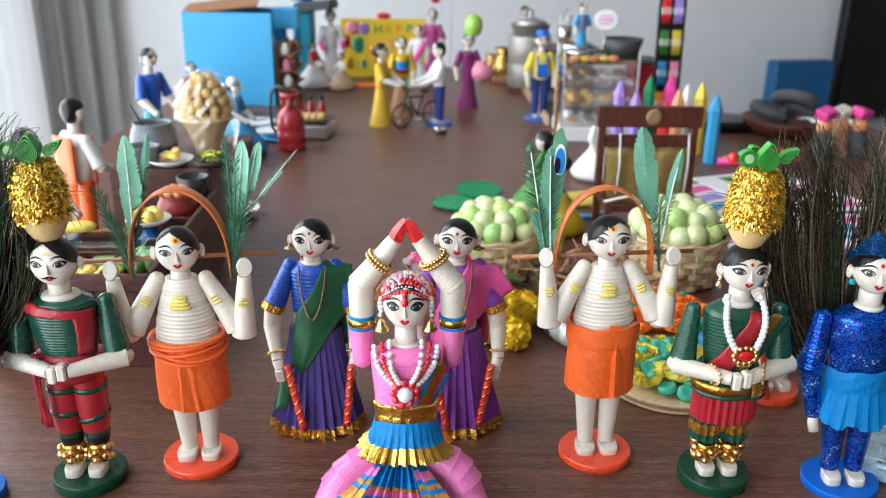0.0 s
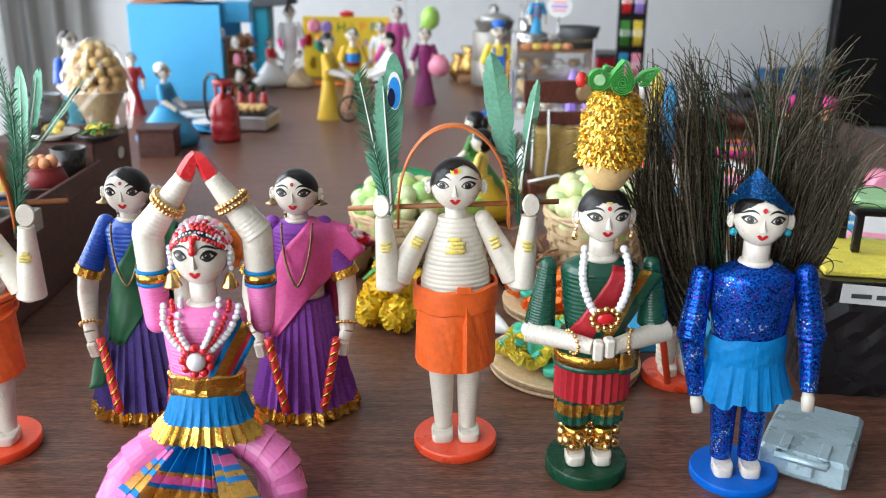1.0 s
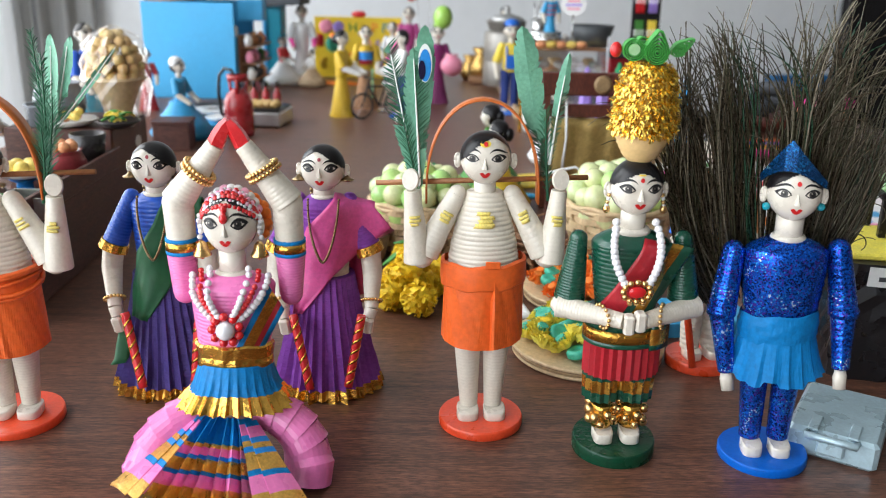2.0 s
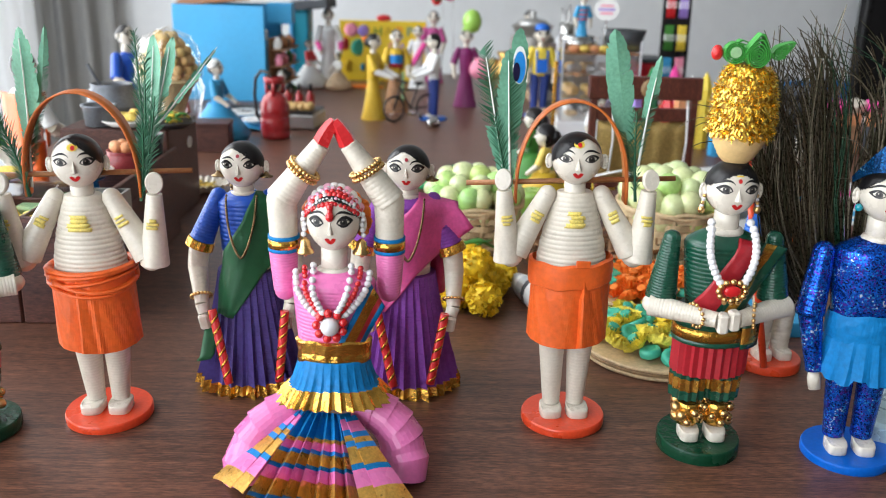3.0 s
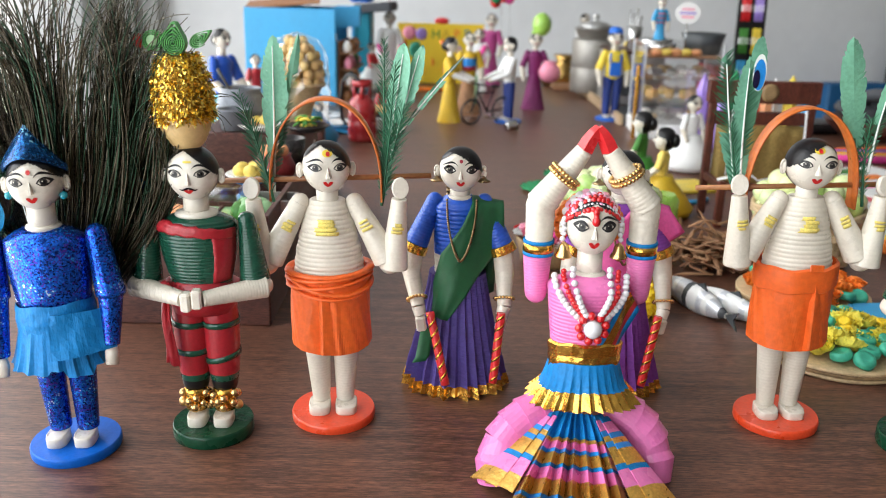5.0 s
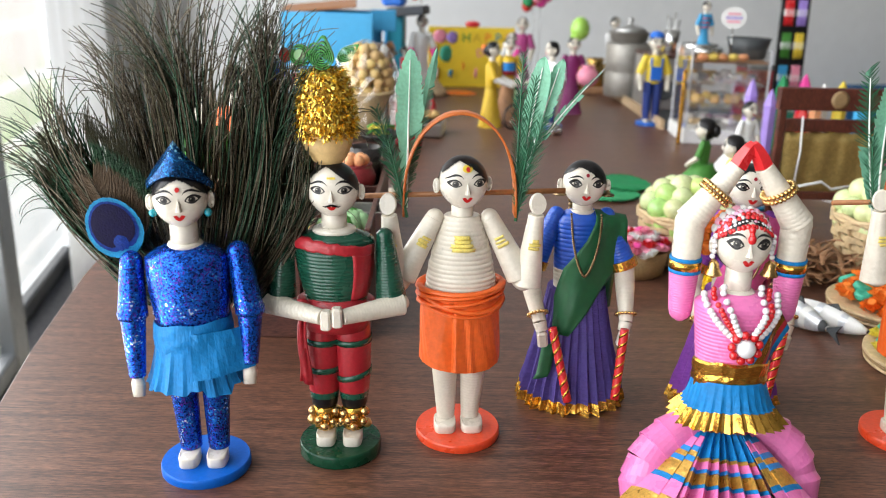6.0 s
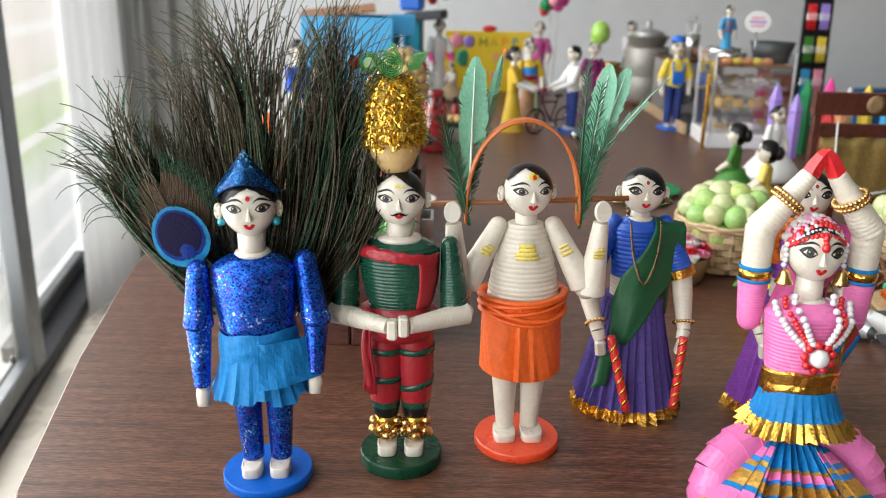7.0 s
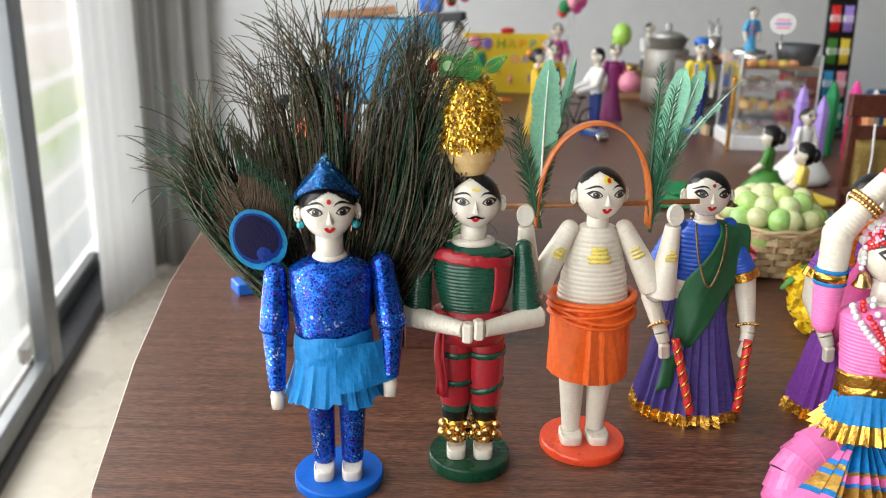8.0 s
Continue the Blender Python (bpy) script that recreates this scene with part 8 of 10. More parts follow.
# ---- smaller dolls of the scenes behind ----
def mini_doll(at, h, m_top, m_low, style, label, m_arm=None, hair_bun=True, reach=0.0, extra=None, veil=None, base=None, group="", head_k=1.0):
    """A small paper doll of height h; style: gown, trousers or seated."""
    g = Mesh()
    m_arm = m_arm or M_SKIN
    hr = h * 0.085 * head_k
    if style == "gown":
        n = 22
        rings = []
        for i in range(9):
            s = i / 8
            r = h * (0.155 - 0.085 * s ** 0.8)
            rings.append([(r * (1 + 0.05 * (1 - s) * (-1) ** j) * math.cos(math.pi * j / n), r * 0.9 * (1 + 0.05 * (1 - s) * (-1) ** j) * math.sin(math.pi * j / n), h * 0.48 * s) for j in range(2 * n)])
        g.loft(rings, m_low, smooth=False)
    elif style == "trousers":
        z0 = 0.0
        if base:
            disc_base(g, h * 0.16, h * 0.03, base)
            z0 = h * 0.03
        for sx in (-1, 1):
            foot(g, sx * h * 0.05, -h * 0.02, z0, M_SKINP, h * 0.065, h * 0.11, h * 0.04)
            g.coil((sx * h * 0.05, 0, z0 + h * 0.03), (sx * h * 0.055, 0, h * 0.48), h * 0.042, h * 0.055, 10, m_low, ridge=0.03)
    else:
        g.lathe([(h * 0.02, 0), (h * 0.36, h * 0.02), (h * 0.40, h * 0.10), (h * 0.30, h * 0.24), (h * 0.15, h * 0.42), (h * 0.13, h * 0.48)], m_low, 28)
    prof = []
    for i in range(15):
        s = i / 14
        rx = h * (0.085 + 0.02 * s) if s < 0.8 else h * (0.101 - 0.06 * ((s - 0.8) / 0.2) ** 1.5)
        k = 0.96 if i % 2 == 0 else 1.0
        prof.append((rx * k, rx * 0.75 * k, h * (0.46 + 0.31 * s)))
    g.lathe(prof, m_top, 20)
    g.lathe([(h * 0.036, h * 0.75), (h * 0.035, h * 0.84)], M_SKINP, 14)
    for sx in (-1, 1):
        sh = Vector((sx * h * 0.105, 0, h * 0.735))
        el = Vector((sx * h * (0.165 - 0.03 * reach), -h * 0.08 * reach, h * (0.56 + 0.02 * reach)))
        wr = Vector((sx * h * (0.150 - 0.06 * reach), -h * (0.05 + 0.24 * reach), h * (0.40 + 0.12 * reach)))
        g.coil(sh, el, h * 0.040, h * 0.048, 7, m_top, 10, ridge=0.04)
        g.ball(sh, h * 0.040, m_top, 10, 8)
        g.coil(el, wr, h * 0.040, h * 0.026, 8, m_arm, 10, ridge=0.04)
        g.ball(wr, h * 0.030, M_SKINP, 8, 6)
    head(g, (0, -h * 0.005, h * 0.905), hr * 0.9, hr * 0.9, hr * 1.08, bun=hair_bun, fine=42)
    if veil:
        g.sheet([[(h * (0.10 - 0.20 * j / 4), h * (0.075 + 0.02 * i / 5), h * (0.98 - 0.12 * i)) for j in range(5)] for i in range(6)], veil, 0.001)
    if extra:
        extra(g, h)
    return g.thing("doll", at, label, "doll", group)


def drape(m):
    def put(g, h):
        g.sheet([[(h * (0.10 - 0.20 * s + 0.07 * t), -h * (0.085 + 0.05 * s), h * (0.76 - 0.36 * s - 0.04 * t)) for t in (0, 0.5, 1)] for s in (i / 6 for i in range(7))], m, 0.0012)
    return put


# left side, behind the counter
def vest(g, h):
    for sx in (-1, 1):
        g.sheet([[(sx * h * (0.045 + 0.06 * t), -h * (0.088 - 0.05 * t), h * (0.76 - 0.045 * i)) for t in (0, 0.5, 1)] for i in range(8)], M_ORANGE, 0.0014)
    g.sheet([[(h * (-0.10 + 0.05 * j), h * (0.085), h * (0.76 - 0.045 * i)) for j in range(5)] for i in range(8)], M_ORANGE, 0.0014)


mini_doll(pose(-0.338, 0.972, T, 0, 0, 142), 0.169, M_WHITE, M_ORANGE, "trousers", "paper doll in white shirt, orange vest and trousers", hair_bun=False, reach=0.7, extra=vest, head_k=0.86)
mini_doll(pose(-0.340, 0.858, T, 0, 0, 60), 0.160, M_LEAFGREEN, M_LEAFGREEN, "gown", "paper doll in a leaf green gown behind the counter", reach=0.8, extra=drape(M_LEAFGREEN))
mini_doll(pose(-0.375, 1.370, T, 0, 0, 60), 0.172, M_ROYAL, M_TEAL, "gown", "paper doll in royal blue shirt and teal skirt", reach=0.5, head_k=0.88)
mini_doll(pose(-0.393, 1.684, T, 0, 0, 30), 0.108, M_MAROON, M_MAROON, "gown", "paper doll in a dark red dress", reach=0.4)
mini_doll(pose(-0.262, 1.420, T, 0, 0, 75), 0.118, M_SKYBLUE, M_SKYBLUE, "seated", "seated paper doll in light blue with a white cap", reach=0.6, extra=lambda g, h: g.ball((0, 0.003, h * 0.955), (h * 0.088, h * 0.085, h * 0.075), M_WHITE))

# blue cloth with kitchen plates
Mesh().sheet([[(0.013 * j - 0.058, 0.02 * i - 0.05, 0.004 + 0.002 * math.sin(j * 1.3 + i)) for j in range(10)] for i in range(6)], M_SKYBLUE, 0.002).thing("cloth", (-0.255, 1.545, T), "light blue cloth spread on the table", "cloth")
for x, y, r, z in ((-0.262, 1.60, 0.034, 0.010), (-0.300, 1.56, 0.030, 0.010), (-0.228, 1.53, 0.026, 0.010)):
    lathe_thing("plate", (x, y, T + z), [(r * 0.6, 0), (r * 0.7, 0.001), (r, 0.006), (r - 0.001, 0.007), (r * 0.65, 0.0025), (0.0005, 0.002)], M_STEEL if x < -0.29 else M_CERAMIC, "small shiny plate on a blue cloth", "plate", group="plates on the cloth")
lathe_thing("frying_pan", (-0.270, 1.655, T + 0.004), open_bowl(0.036, 0.012, M_DARKGREY), M_DARKGREY, "dark shallow frying pan", "pan")
st = holder("stove", pose(-0.165, 1.565, T, 0, 0, -6), "small steel stove with a tray of snacks and sauce bottles", "stove")
part("body", Mesh().box((0.075, 0.085, 0.022), M_DULLSTEEL, Matrix.Translation((0, 0, 0.013)), 0.002), st)
part("tray", Mesh().box((0.070, 0.080, 0.004), M_BLACKBOWL, Matrix.Translation((0, 0, 0.027)), 0.001), st)
for x in (-0.03, 0.03):
    for y in (-0.035, 0.035):
        part("leg", Mesh().lathe([(0.004, 0), (0.004, 0.003)], M_RUBBER, 10, Matrix.Translation((x, y, 0))), st)
rnd = random.Random(4)
for k in range(10):
    Mesh().ball((0, 0, 0), (0.0085, 0.0075, 0.006), M_LADDU, 10, 8).thing("snack", (-0.188 + 0.011 * (k % 5), 1.535 + 0.020 * (k // 5), T + 0.0355), "small tan snack on the stove tray", "food", "snacks on the stove")
for k in range(4):
    b = holder("sauce_bottle", (-0.205 + 0.019 * k, 1.592, T + 0.029), "small red sauce bottle with a black cap", "bottle", "sauce bottles")
    part("body", Mesh().lathe([(0.0065, 0), (0.007, 0.002), (0.007, 0.018), (0.003, 0.024), (0.003, 0.027)], M_CYL, 14), b)
    part("cap", Mesh().lathe([(0.0036, 0.027), (0.0036, 0.036), (0.002, 0.037)], M_BLACK, 12), b)

# red gas cylinder with hose
cyl = holder("gas_cylinder", (-0.183, 1.452, T), "small dark red gas cylinder with collar and hose", "cylinder")
part("body", Mesh().lathe([(0.0205, 0), (0.022, 0.004), (0.0225, 0.010), (0.0218, 0.011), (0.0225, 0.013), (0.0225, 0.030), (0.0215, 0.032), (0.0220, 0.034), (0.0215, 0.052), (0.017, 0.064), (0.010, 0.069), (0.009, 0.072)], M_CYL, 36), cyl)
part("collar", Mesh().lathe([(0.0135, 0.084), (0.0155, 0.084), (0.0160, 0.093), (0.0140, 0.093)], M_CYL, 28, caps=(False, False)), cyl)
for k in range(3):
    a = 0.6 + 2.1 * k
    part("collar_post", Mesh().tube([(0.0130 * math.cos(a), 0.0130 * math.sin(a), 0.064), (0.0148 * math.cos(a), 0.0148 * math.sin(a), 0.086)], 0.0028, M_CYL, 8), cyl)
part("valve", Mesh().lathe([(0.005, 0.070), (0.005, 0.078), (0.003, 0.080), (0.006, 0.082), (0.006, 0.086)], M_BLACK, 14), cyl)
part("hose", Mesh().tube([(0, 0, 0.084), (-0.010, 0.004, 0.099), (-0.022, 0.012, 0.100), (-0.032, 0.020, 0.088), (-0.036, 0.028, 0.060), (-0.036, 0.040, 0.028), (-0.028, 0.055, 0.012)], 0.0026, M_RUBBER, 8), cyl, "black rubber hose")

# blue card stall with a red-brown roof sheet and goods behind it
box = holder("blue_stall", pose(-0.352, 1.915, T, 0, 0, -3), "sky blue card stall with open top and brown roof sheet", "stall")
part("front_panel", Mesh().box((0.178, 0.004, 0.182), M_SKYBLUE, Matrix.Translation((0, -0.075, 0.091)), 0.001), box)
part("back_panel", Mesh().box((0.178, 0.004, 0.182), M_SKYBLUE, Matrix.Translation((0, 0.075, 0.091)), 0.001), box)
part("side_panel", Mesh().box((0.004, 0.146, 0.182), M_SKYBLUE, Matrix.Translation((-0.087, 0, 0.091)), 0.001), box)
part("side_panel", Mesh().box((0.004, 0.146, 0.110), M_SKYBLUE, Matrix.Translation((0.087, 0, 0.055)), 0.001), box)
part("shelf", Mesh().box((0.168, 0.142, 0.004), M_SKYBLUE, Matrix.Translation((0, 0, 0.112)), 0.001), box)
part("roof_sheet", Mesh().box((0.150, 0.120, 0.004), M_STICK, pose(-0.030, 0.010, 0.190, 5, -6, 8), 0.001), box, "red-brown card sheet")
part("top_box", Mesh().box((0.050, 0.060, 0.040), M_SKYBLUE, pose(0.098, 0.03, 0.165, 0, 0, 6), 0.001), box)
part("rack_back", Mesh().box((0.004, 0.130, 0.120), M_FIBRE, Matrix.Translation((0.0915, 0.010, 0.060)), 0.001), box, "brown rack back")
for z in (0.002, 0.034, 0.066, 0.098):
    part("rack_shelf", Mesh().box((0.030, 0.130, 0.003), M_FIBRE, Matrix.Translation((0.1090, 0.010, z)), 0.0006), box)
for k, m in enumerate((M_BLACK, M_ROSEPINK, M_CERAMIC, M_MAROON, M_DARKGREY, M_CERAMIC)):
    Mesh().box((0.022, 0.018, 0.022), m, bevel=0.004).thing("small_goods", pose(-0.400 + 0.024 * k, 1.875 + 0.012 * (k % 2), T + 0.1255, 0, 0, 20 * k), "small dark packet in the stall", "packet", "packets in the stall")
STALL = pose(-0.352, 1.915, T, 0, 0, -3)
rnd = random.Random(61)
for z in (0.0035, 0.0355, 0.0675, 0.0995):
    for k in range(6):
        m = (M_ROSEPINK, M_LEAFGREEN, M_PEACH, M_CORN, M_HOTPINK, M_DARKGREY, M_CERAMIC, M_STICK, M_MAROON)[rnd.randrange(9)]
        at = STALL @ pose(0.109 + rnd.uniform(-0.003, 0.003), -0.046 + 0.0215 * k, z, 0, 0, rnd.uniform(0, 90))
        if k % 2:
            Mesh().ball((0, 0, 0.0085), (0.0095, 0.0095, 0.0085), m, 10, 8).thing("wool_ball", at, "small coloured wool ball on a rack", "ball", "goods on the rack")
        else:
            Mesh().lathe([(0.006, 0), (0.008, 0.002), (0.009, 0.012), (0.006, 0.018), (0.004, 0.023)], m, 12).thing("small_jar", at, "small coloured paper jar on a rack", "jar", "goods on the rack")

# teal hand pump
pump = holder("hand_pump", pose(-0.236, 2.115, T, 0, 0, -10), "teal card hand pump with a grey canopy", "pump")
part("base", Mesh().box((0.060, 0.060, 0.012), M_TEAL, Matrix.Translation((0, 0, 0.006)), 0.002), pump)
part("column", Mesh().box((0.040, 0.036, 0.165), M_TEAL, Matrix.Translation((0, 0, 0.0945)), 0.003), pump)
part("edge_strip", Mesh().box((0.008, 0.004, 0.165), M_SKYBLUE, Matrix.Translation((-0.018, -0.0205, 0.0945)), 0.001), pump)
part("canopy", Mesh().box((0.085, 0.070, 0.020), M_CHARCOAL, pose(0.028, 0, 0.178, 0, -5, 0), 0.003), pump, "grey slatted canopy")
part("head", Mesh().box((0.050, 0.045, 0.060), M_BRIGHTBLUE, Matrix.Translation((-0.004, 0, 0.218)), 0.006, ), pump)
for k in range(3):
    part("bracket", Mesh().tube([(0.020, -0.018 + 0.018 * k, 0.030 + 0.012 * k), (0.040, -0.018 + 0.018 * k, 0.022 + 0.012 * k)], 0.003, M_CHARCOAL, 6), pump)

# birthday scene
sign = holder("birthday_sign", pose(-0.062, 2.235, T, 0, 0, 2), "yellow birthday board with coloured letters and paper flowers", "sign")
part("board", Mesh().box((0.205, 0.006, 0.140), M_SIGNY, Matrix.Translation((0, 0, 0.070)), 0.001), sign)
part("stand_foot", Mesh().box((0.160, 0.030, 0.004), M_SIGNY, Matrix.Translation((0, 0.018, 0.002))), sign)


def letters(text, size, m, at, parent, name="letter"):
    c = bpy.data.curves.new(name, "FONT")
    c.body, c.size, c.extrude = text, size, 0.0006
    c.align_x = "CENTER"
    c.materials.append(m)
    o = new(name, c)
    o.parent = parent
    o.matrix_local = at
    me = bpy.data.meshes.new_from_object(o)
    bpy.data.objects.remove(o)
    ob = new(name, me)
    ob.parent = parent
    ob.matrix_local = at
    return ob


hues = [M_LEAFGREEN, M_MUSTARD, M_ORFLOWER, M_TEAL, M_PEACH, M_ROSEPINK, M_LILAC]
for k, ch in enumerate("HAPPY"):
    letters(ch, 0.030, hues[k], pose(-0.012 + 0.025 * k, -0.0038, 0.106, 90, 0, 0), sign)
for k, ch in enumerate("DAY"):
    letters(ch, 0.026, hues[(k + 5) % 7], pose(0.022 + 0.024 * k, -0.0038, 0.072, 90, 0, 0), sign)
for k, (x, z, r, m) in enumerate(((-0.075, 0.118, 0.016, M_ROSEPINK), (-0.046, 0.116, 0.014, M_LILAC), (-0.058, 0.078, 0.020, M_TEALROSE), (-0.088, 0.086, 0.015, M_REDSTICK), (-0.080, 0.034, 0.015, M_MUSTARD), (-0.048, 0.032, 0.009, M_SKYBLUE), (0.080, 0.080, 0.012, M_PEACH), (0.012, 0.034, 0.012, M_ROSEPINK), (0.055, 0.036, 0.012, M_LILAC), (-0.020, 0.050, 0.009, M_ORFLOWER))):
    part("paper_flower", Mesh().lathe([(r, 0), (r * 1.02, 0.002), (r * 0.6, 0.004), (r * 0.25, 0.003)], m, 10, pose(x, -0.003, z, 90, 0, 10 * k)), sign)
part("bow", Mesh().ball((0.002, 0, 0.146), (0.018, 0.006, 0.008), M_REDSTICK), sign, "small red bow")
Mesh().lathe([(0.045, 0.022, 0), (0.046, 0.023, 0.003), (0.030, 0.015, 0.006)], M_ORFLOWER, 28).thing("flower_mat", (-0.098, 2.095, T), "low orange and yellow flower decoration on the table", "decoration")
mini_doll(pose(-0.178, 2.120, T, 0, 0, 18), 0.172, M_WHITE, M_WHITE, "gown", "paper doll in a white saree with pink blouse", m_arm=M_HOTPINK, reach=0.4, head_k=0.9)
mini_doll(pose(-0.215, 2.070, T, 0, 0, 65), 0.105, M_REDSTICK, M_WHITE, "seated", "seated paper doll in red and white", reach=0.7)
mini_doll(pose(-0.150, 2.050, T, 0, 0, -40), 0.080, M_CERAMIC, M_PALEWOOD, "seated", "small seated paper doll in cream", reach=0.7)
mini_doll(pose(0.058, 2.230, T, 0, 0, -8), 0.166, M_SAREEPINK, M_SAREEPINK, "gown", "paper doll in a pink dress under balloons", reach=0.3)
mini_doll(pose(0.024, 2.110, T, 0, 0, -14), 0.138, M_WHITE, M_WHITE, "gown", "paper doll in a white saree with pink sleeves", extra=drape(M_HOTPINK))
for bx, by, bz, seed in ((-0.182, 2.16, 0.225, 1), (0.078, 2.20, 0.204, 2), (0.104, 2.30, 0.214, 5)):
    bl = holder("balloon_bunch", (bx, by, T), "bunch of pink, green and yellow paper balloons on a wire", "balloons")
    part("wire", Mesh().tube([(0, 0.02, 0.0), (0.004, 0.01, 0.10), (0, 0, bz - 0.02)], 0.0006, M_STEEL, 5), bl)
    rnd = random.Random(seed)
    for k, m in enumerate((M_HOTPINK, M_LIME, M_REDSTICK, M_BRIGHTGREEN, M_ROSEPINK)):
        part("balloon", Mesh().ball((0.017 * math.cos(k * 1.26), 0.012 * math.sin(k * 1.26), bz + 0.012 * math.sin(k * 2.1)), (0.013, 0.013, 0.015), m, 12, 9), bl)

# water carriers and cyclist
def sari_bib(g, h):
    g.sheet([[(h * (0.08 - 0.16 * t), -h * (0.088 - 0.05 * (2 * t - 1) ** 2), h * (0.74 - 0.05 * i)) for t in (0, 0.25, 0.5, 0.75, 1)] for i in range(5)], M_TEAL, 0.0012, mats=[M_MUSTARD, M_PBLUE, M_PBLUE, M_MAROON])
    g.sheet([[(h * (0.05 + 0.03 * t), -h * 0.155, h * (0.50 - 0.07 * i)) for t in (0, 1)] for i in range(6)], M_QLIGHT, 0.0012)


mini_doll(pose(-0.046, 1.655, T, 0, 0, 75), 0.148, M_MUSTARD, M_MUSTARD, "gown", "paper doll in a mustard yellow dress with red hair flower", m_arm=M_CERAMIC, reach=0.9, extra=lambda g, h: g.ball((0.0, h * 0.10, h * 0.93), h * 0.035, M_ORFLOWER, 8, 6))
mini_doll(pose(-0.010, 1.745, T, 0, 0, 10), 0.152, M_MUSTARD, M_FIBRE, "gown", "paper doll in yellow with a blue and red bodice", extra=sari_bib, reach=0.5, head_k=0.9)
mini_doll(pose(0.060, 1.665, T, 0, 0, -75), 0.150, M_WHITE, M_NAVY, "trousers", "paper doll in white shirt and navy trousers", hair_bun=False, reach=0.9, base=M_BRIGHTBLUE, m_arm=M_WHITE)


def bicycle(at):
    b = holder("bicycle", at, "small black wire bicycle with silver wheels", "bicycle")
    for x in (-0.034, 0.034):
        w = part("wheel", Mesh().tube(arc(29, lambda s: (x + 0.021 * math.cos(2 * math.pi * s), 0, 0.023 + 0.021 * math.sin(2 * math.pi * s))), 0.0020, M_RUBBER, 6), b)
        for k in range(6):
            part("spoke", Mesh().tube([(x, 0, 0.023), (x + 0.020 * math.cos(k * 1.047), 0, 0.023 + 0.020 * math.sin(k * 1.047))], 0.0005, M_STEEL, 4), w)
    for name, a, c in (("down_tube", (-0.020, 0, 0.056), (0.0, 0, 0.022)), ("top_tube", (-0.020, 0, 0.056), (0.014, 0, 0.054)), ("seat_tube", (0.0, 0, 0.022), (0.016, 0, 0.062)), ("chain_stay", (0.0, 0, 0.022), (0.034, 0, 0.023)), ("fork", (-0.034, 0, 0.023), (-0.019, 0, 0.068)), ("handlebar", (-0.019, -0.016, 0.070), (-0.019, 0.016, 0.070))):
        part(name, Mesh().tube([a, c], 0.0017, M_RUBBER, 6), b)
    part("saddle", Mesh().ball((0.017, 0, 0.065), (0.011, 0.006, 0.003), M_RUBBER, 10, 6), b)
    part("pedal", Mesh().box((0.012, 0.018, 0.005), M_STEEL, Matrix.Translation((0.0, -0.010, 0.014)), 0.001), b)
    return b


bicycle(pose(0.020, 1.640, T, 0, 0, 35))
w = lathe_thing("tin_cup", pose(0.050, 1.575, T + 0.006, 0, 80, 20), [(0.006, 0), (0.008, 0.002), (0.009, 0.020), (0.008, 0.020), (0.006, 0.004)], M_STEEL, "tiny shiny tin cup lying on the table", "cup")


def pots_carried(g, h):
    g.ball((0.010, 0.0, h * 1.10), (0.0185, 0.0185, 0.0225), M_LIME, 18, 12)
    g.lathe([(0.006, h * 0.98), (0.011, h * 1.0), (0.007, h * 1.02)], M_LIME, 14)
    g.ball((0.026, -0.020, h * 0.50), (0.0215, 0.0205, 0.020), M_ROSEPINK, 18, 12)
    g.lathe([(0.010, h * 0.61), (0.013, h * 0.645), (0.011, h * 0.645)], M_ROSEPINK, 14, Matrix.Translation((0.026, -0.020, 0)))


mini_doll(pose(0.122, 1.835, T, 0, 0, 6), 0.148, M_PLUM, M_PLUM, "gown", "paper doll in plum saree carrying lime and pink pots", extra=pots_carried)
for k, (x, y, s) in enumerate(((0.232, 2.215, 1.0), (0.205, 2.235, 0.75), (0.258, 2.245, 0.8))):
    lathe_thing("brass_pot", (x, y, T), [(0.018 * s, 0), (0.030 * s, 0.012 * s), (0.034 * s, 0.030 * s), (0.022 * s, 0.052 * s), (0.016 * s, 0.062 * s), (0.024 * s, 0.076 * s), (0.021 * s, 0.076 * s), (0.014 * s, 0.062 * s)], M_BRASS, "old brass water pot on the table", "pot", group="brass pots")
Mesh().box((0.075, 0.050, 0.014), M_FIBRE, bevel=0.003).thing("pot_mat", (0.238, 2.165, T + 0.007), "flat brown mat before brass pots", "mat")

# ---- kitchen stage at the far right ----
stage = holder("wooden_stage", pose(0.395, 1.910, T, 0, 0, 0), "low stage board with a pale wooden front edge", "platform")
part("board", Mesh().box((0.262, 0.500, 0.012), M_DARKGREY, Matrix.Translation((0.004, 0, 0.006)), 0.001), stage)
part("edge_strip", Mesh().box((0.008, 0.500, 0.018), M_PALEWOOD, Matrix.Translation((-0.132, 0, 0.009)), 0.001), stage, "pale wooden edge strip")
ZS = T + 0.0125


def boy_front(g, h):
    g.lathe([(h * 0.080, h * 0.955), (h * 0.085, h * 0.97), (h * 0.065, h * 1.01), (h * 0.02, h * 1.025)], M_BRIGHTBLUE, 18)
    g.box((h * 0.13, h * 0.014, h * 0.15), M_BRIGHTBLUE, Matrix.Translation((0, -h * 0.085, h * 0.57)), 0.001)
    for sx in (-1, 1):
        g.sheet([[(sx * h * (0.05 + 0.02 * t), -h * (0.082 - 0.01 * t), h * (0.64 + 0.035 * i)) for t in (0, 1)] for i in range(4)], M_BRIGHTBLUE, 0.0012)


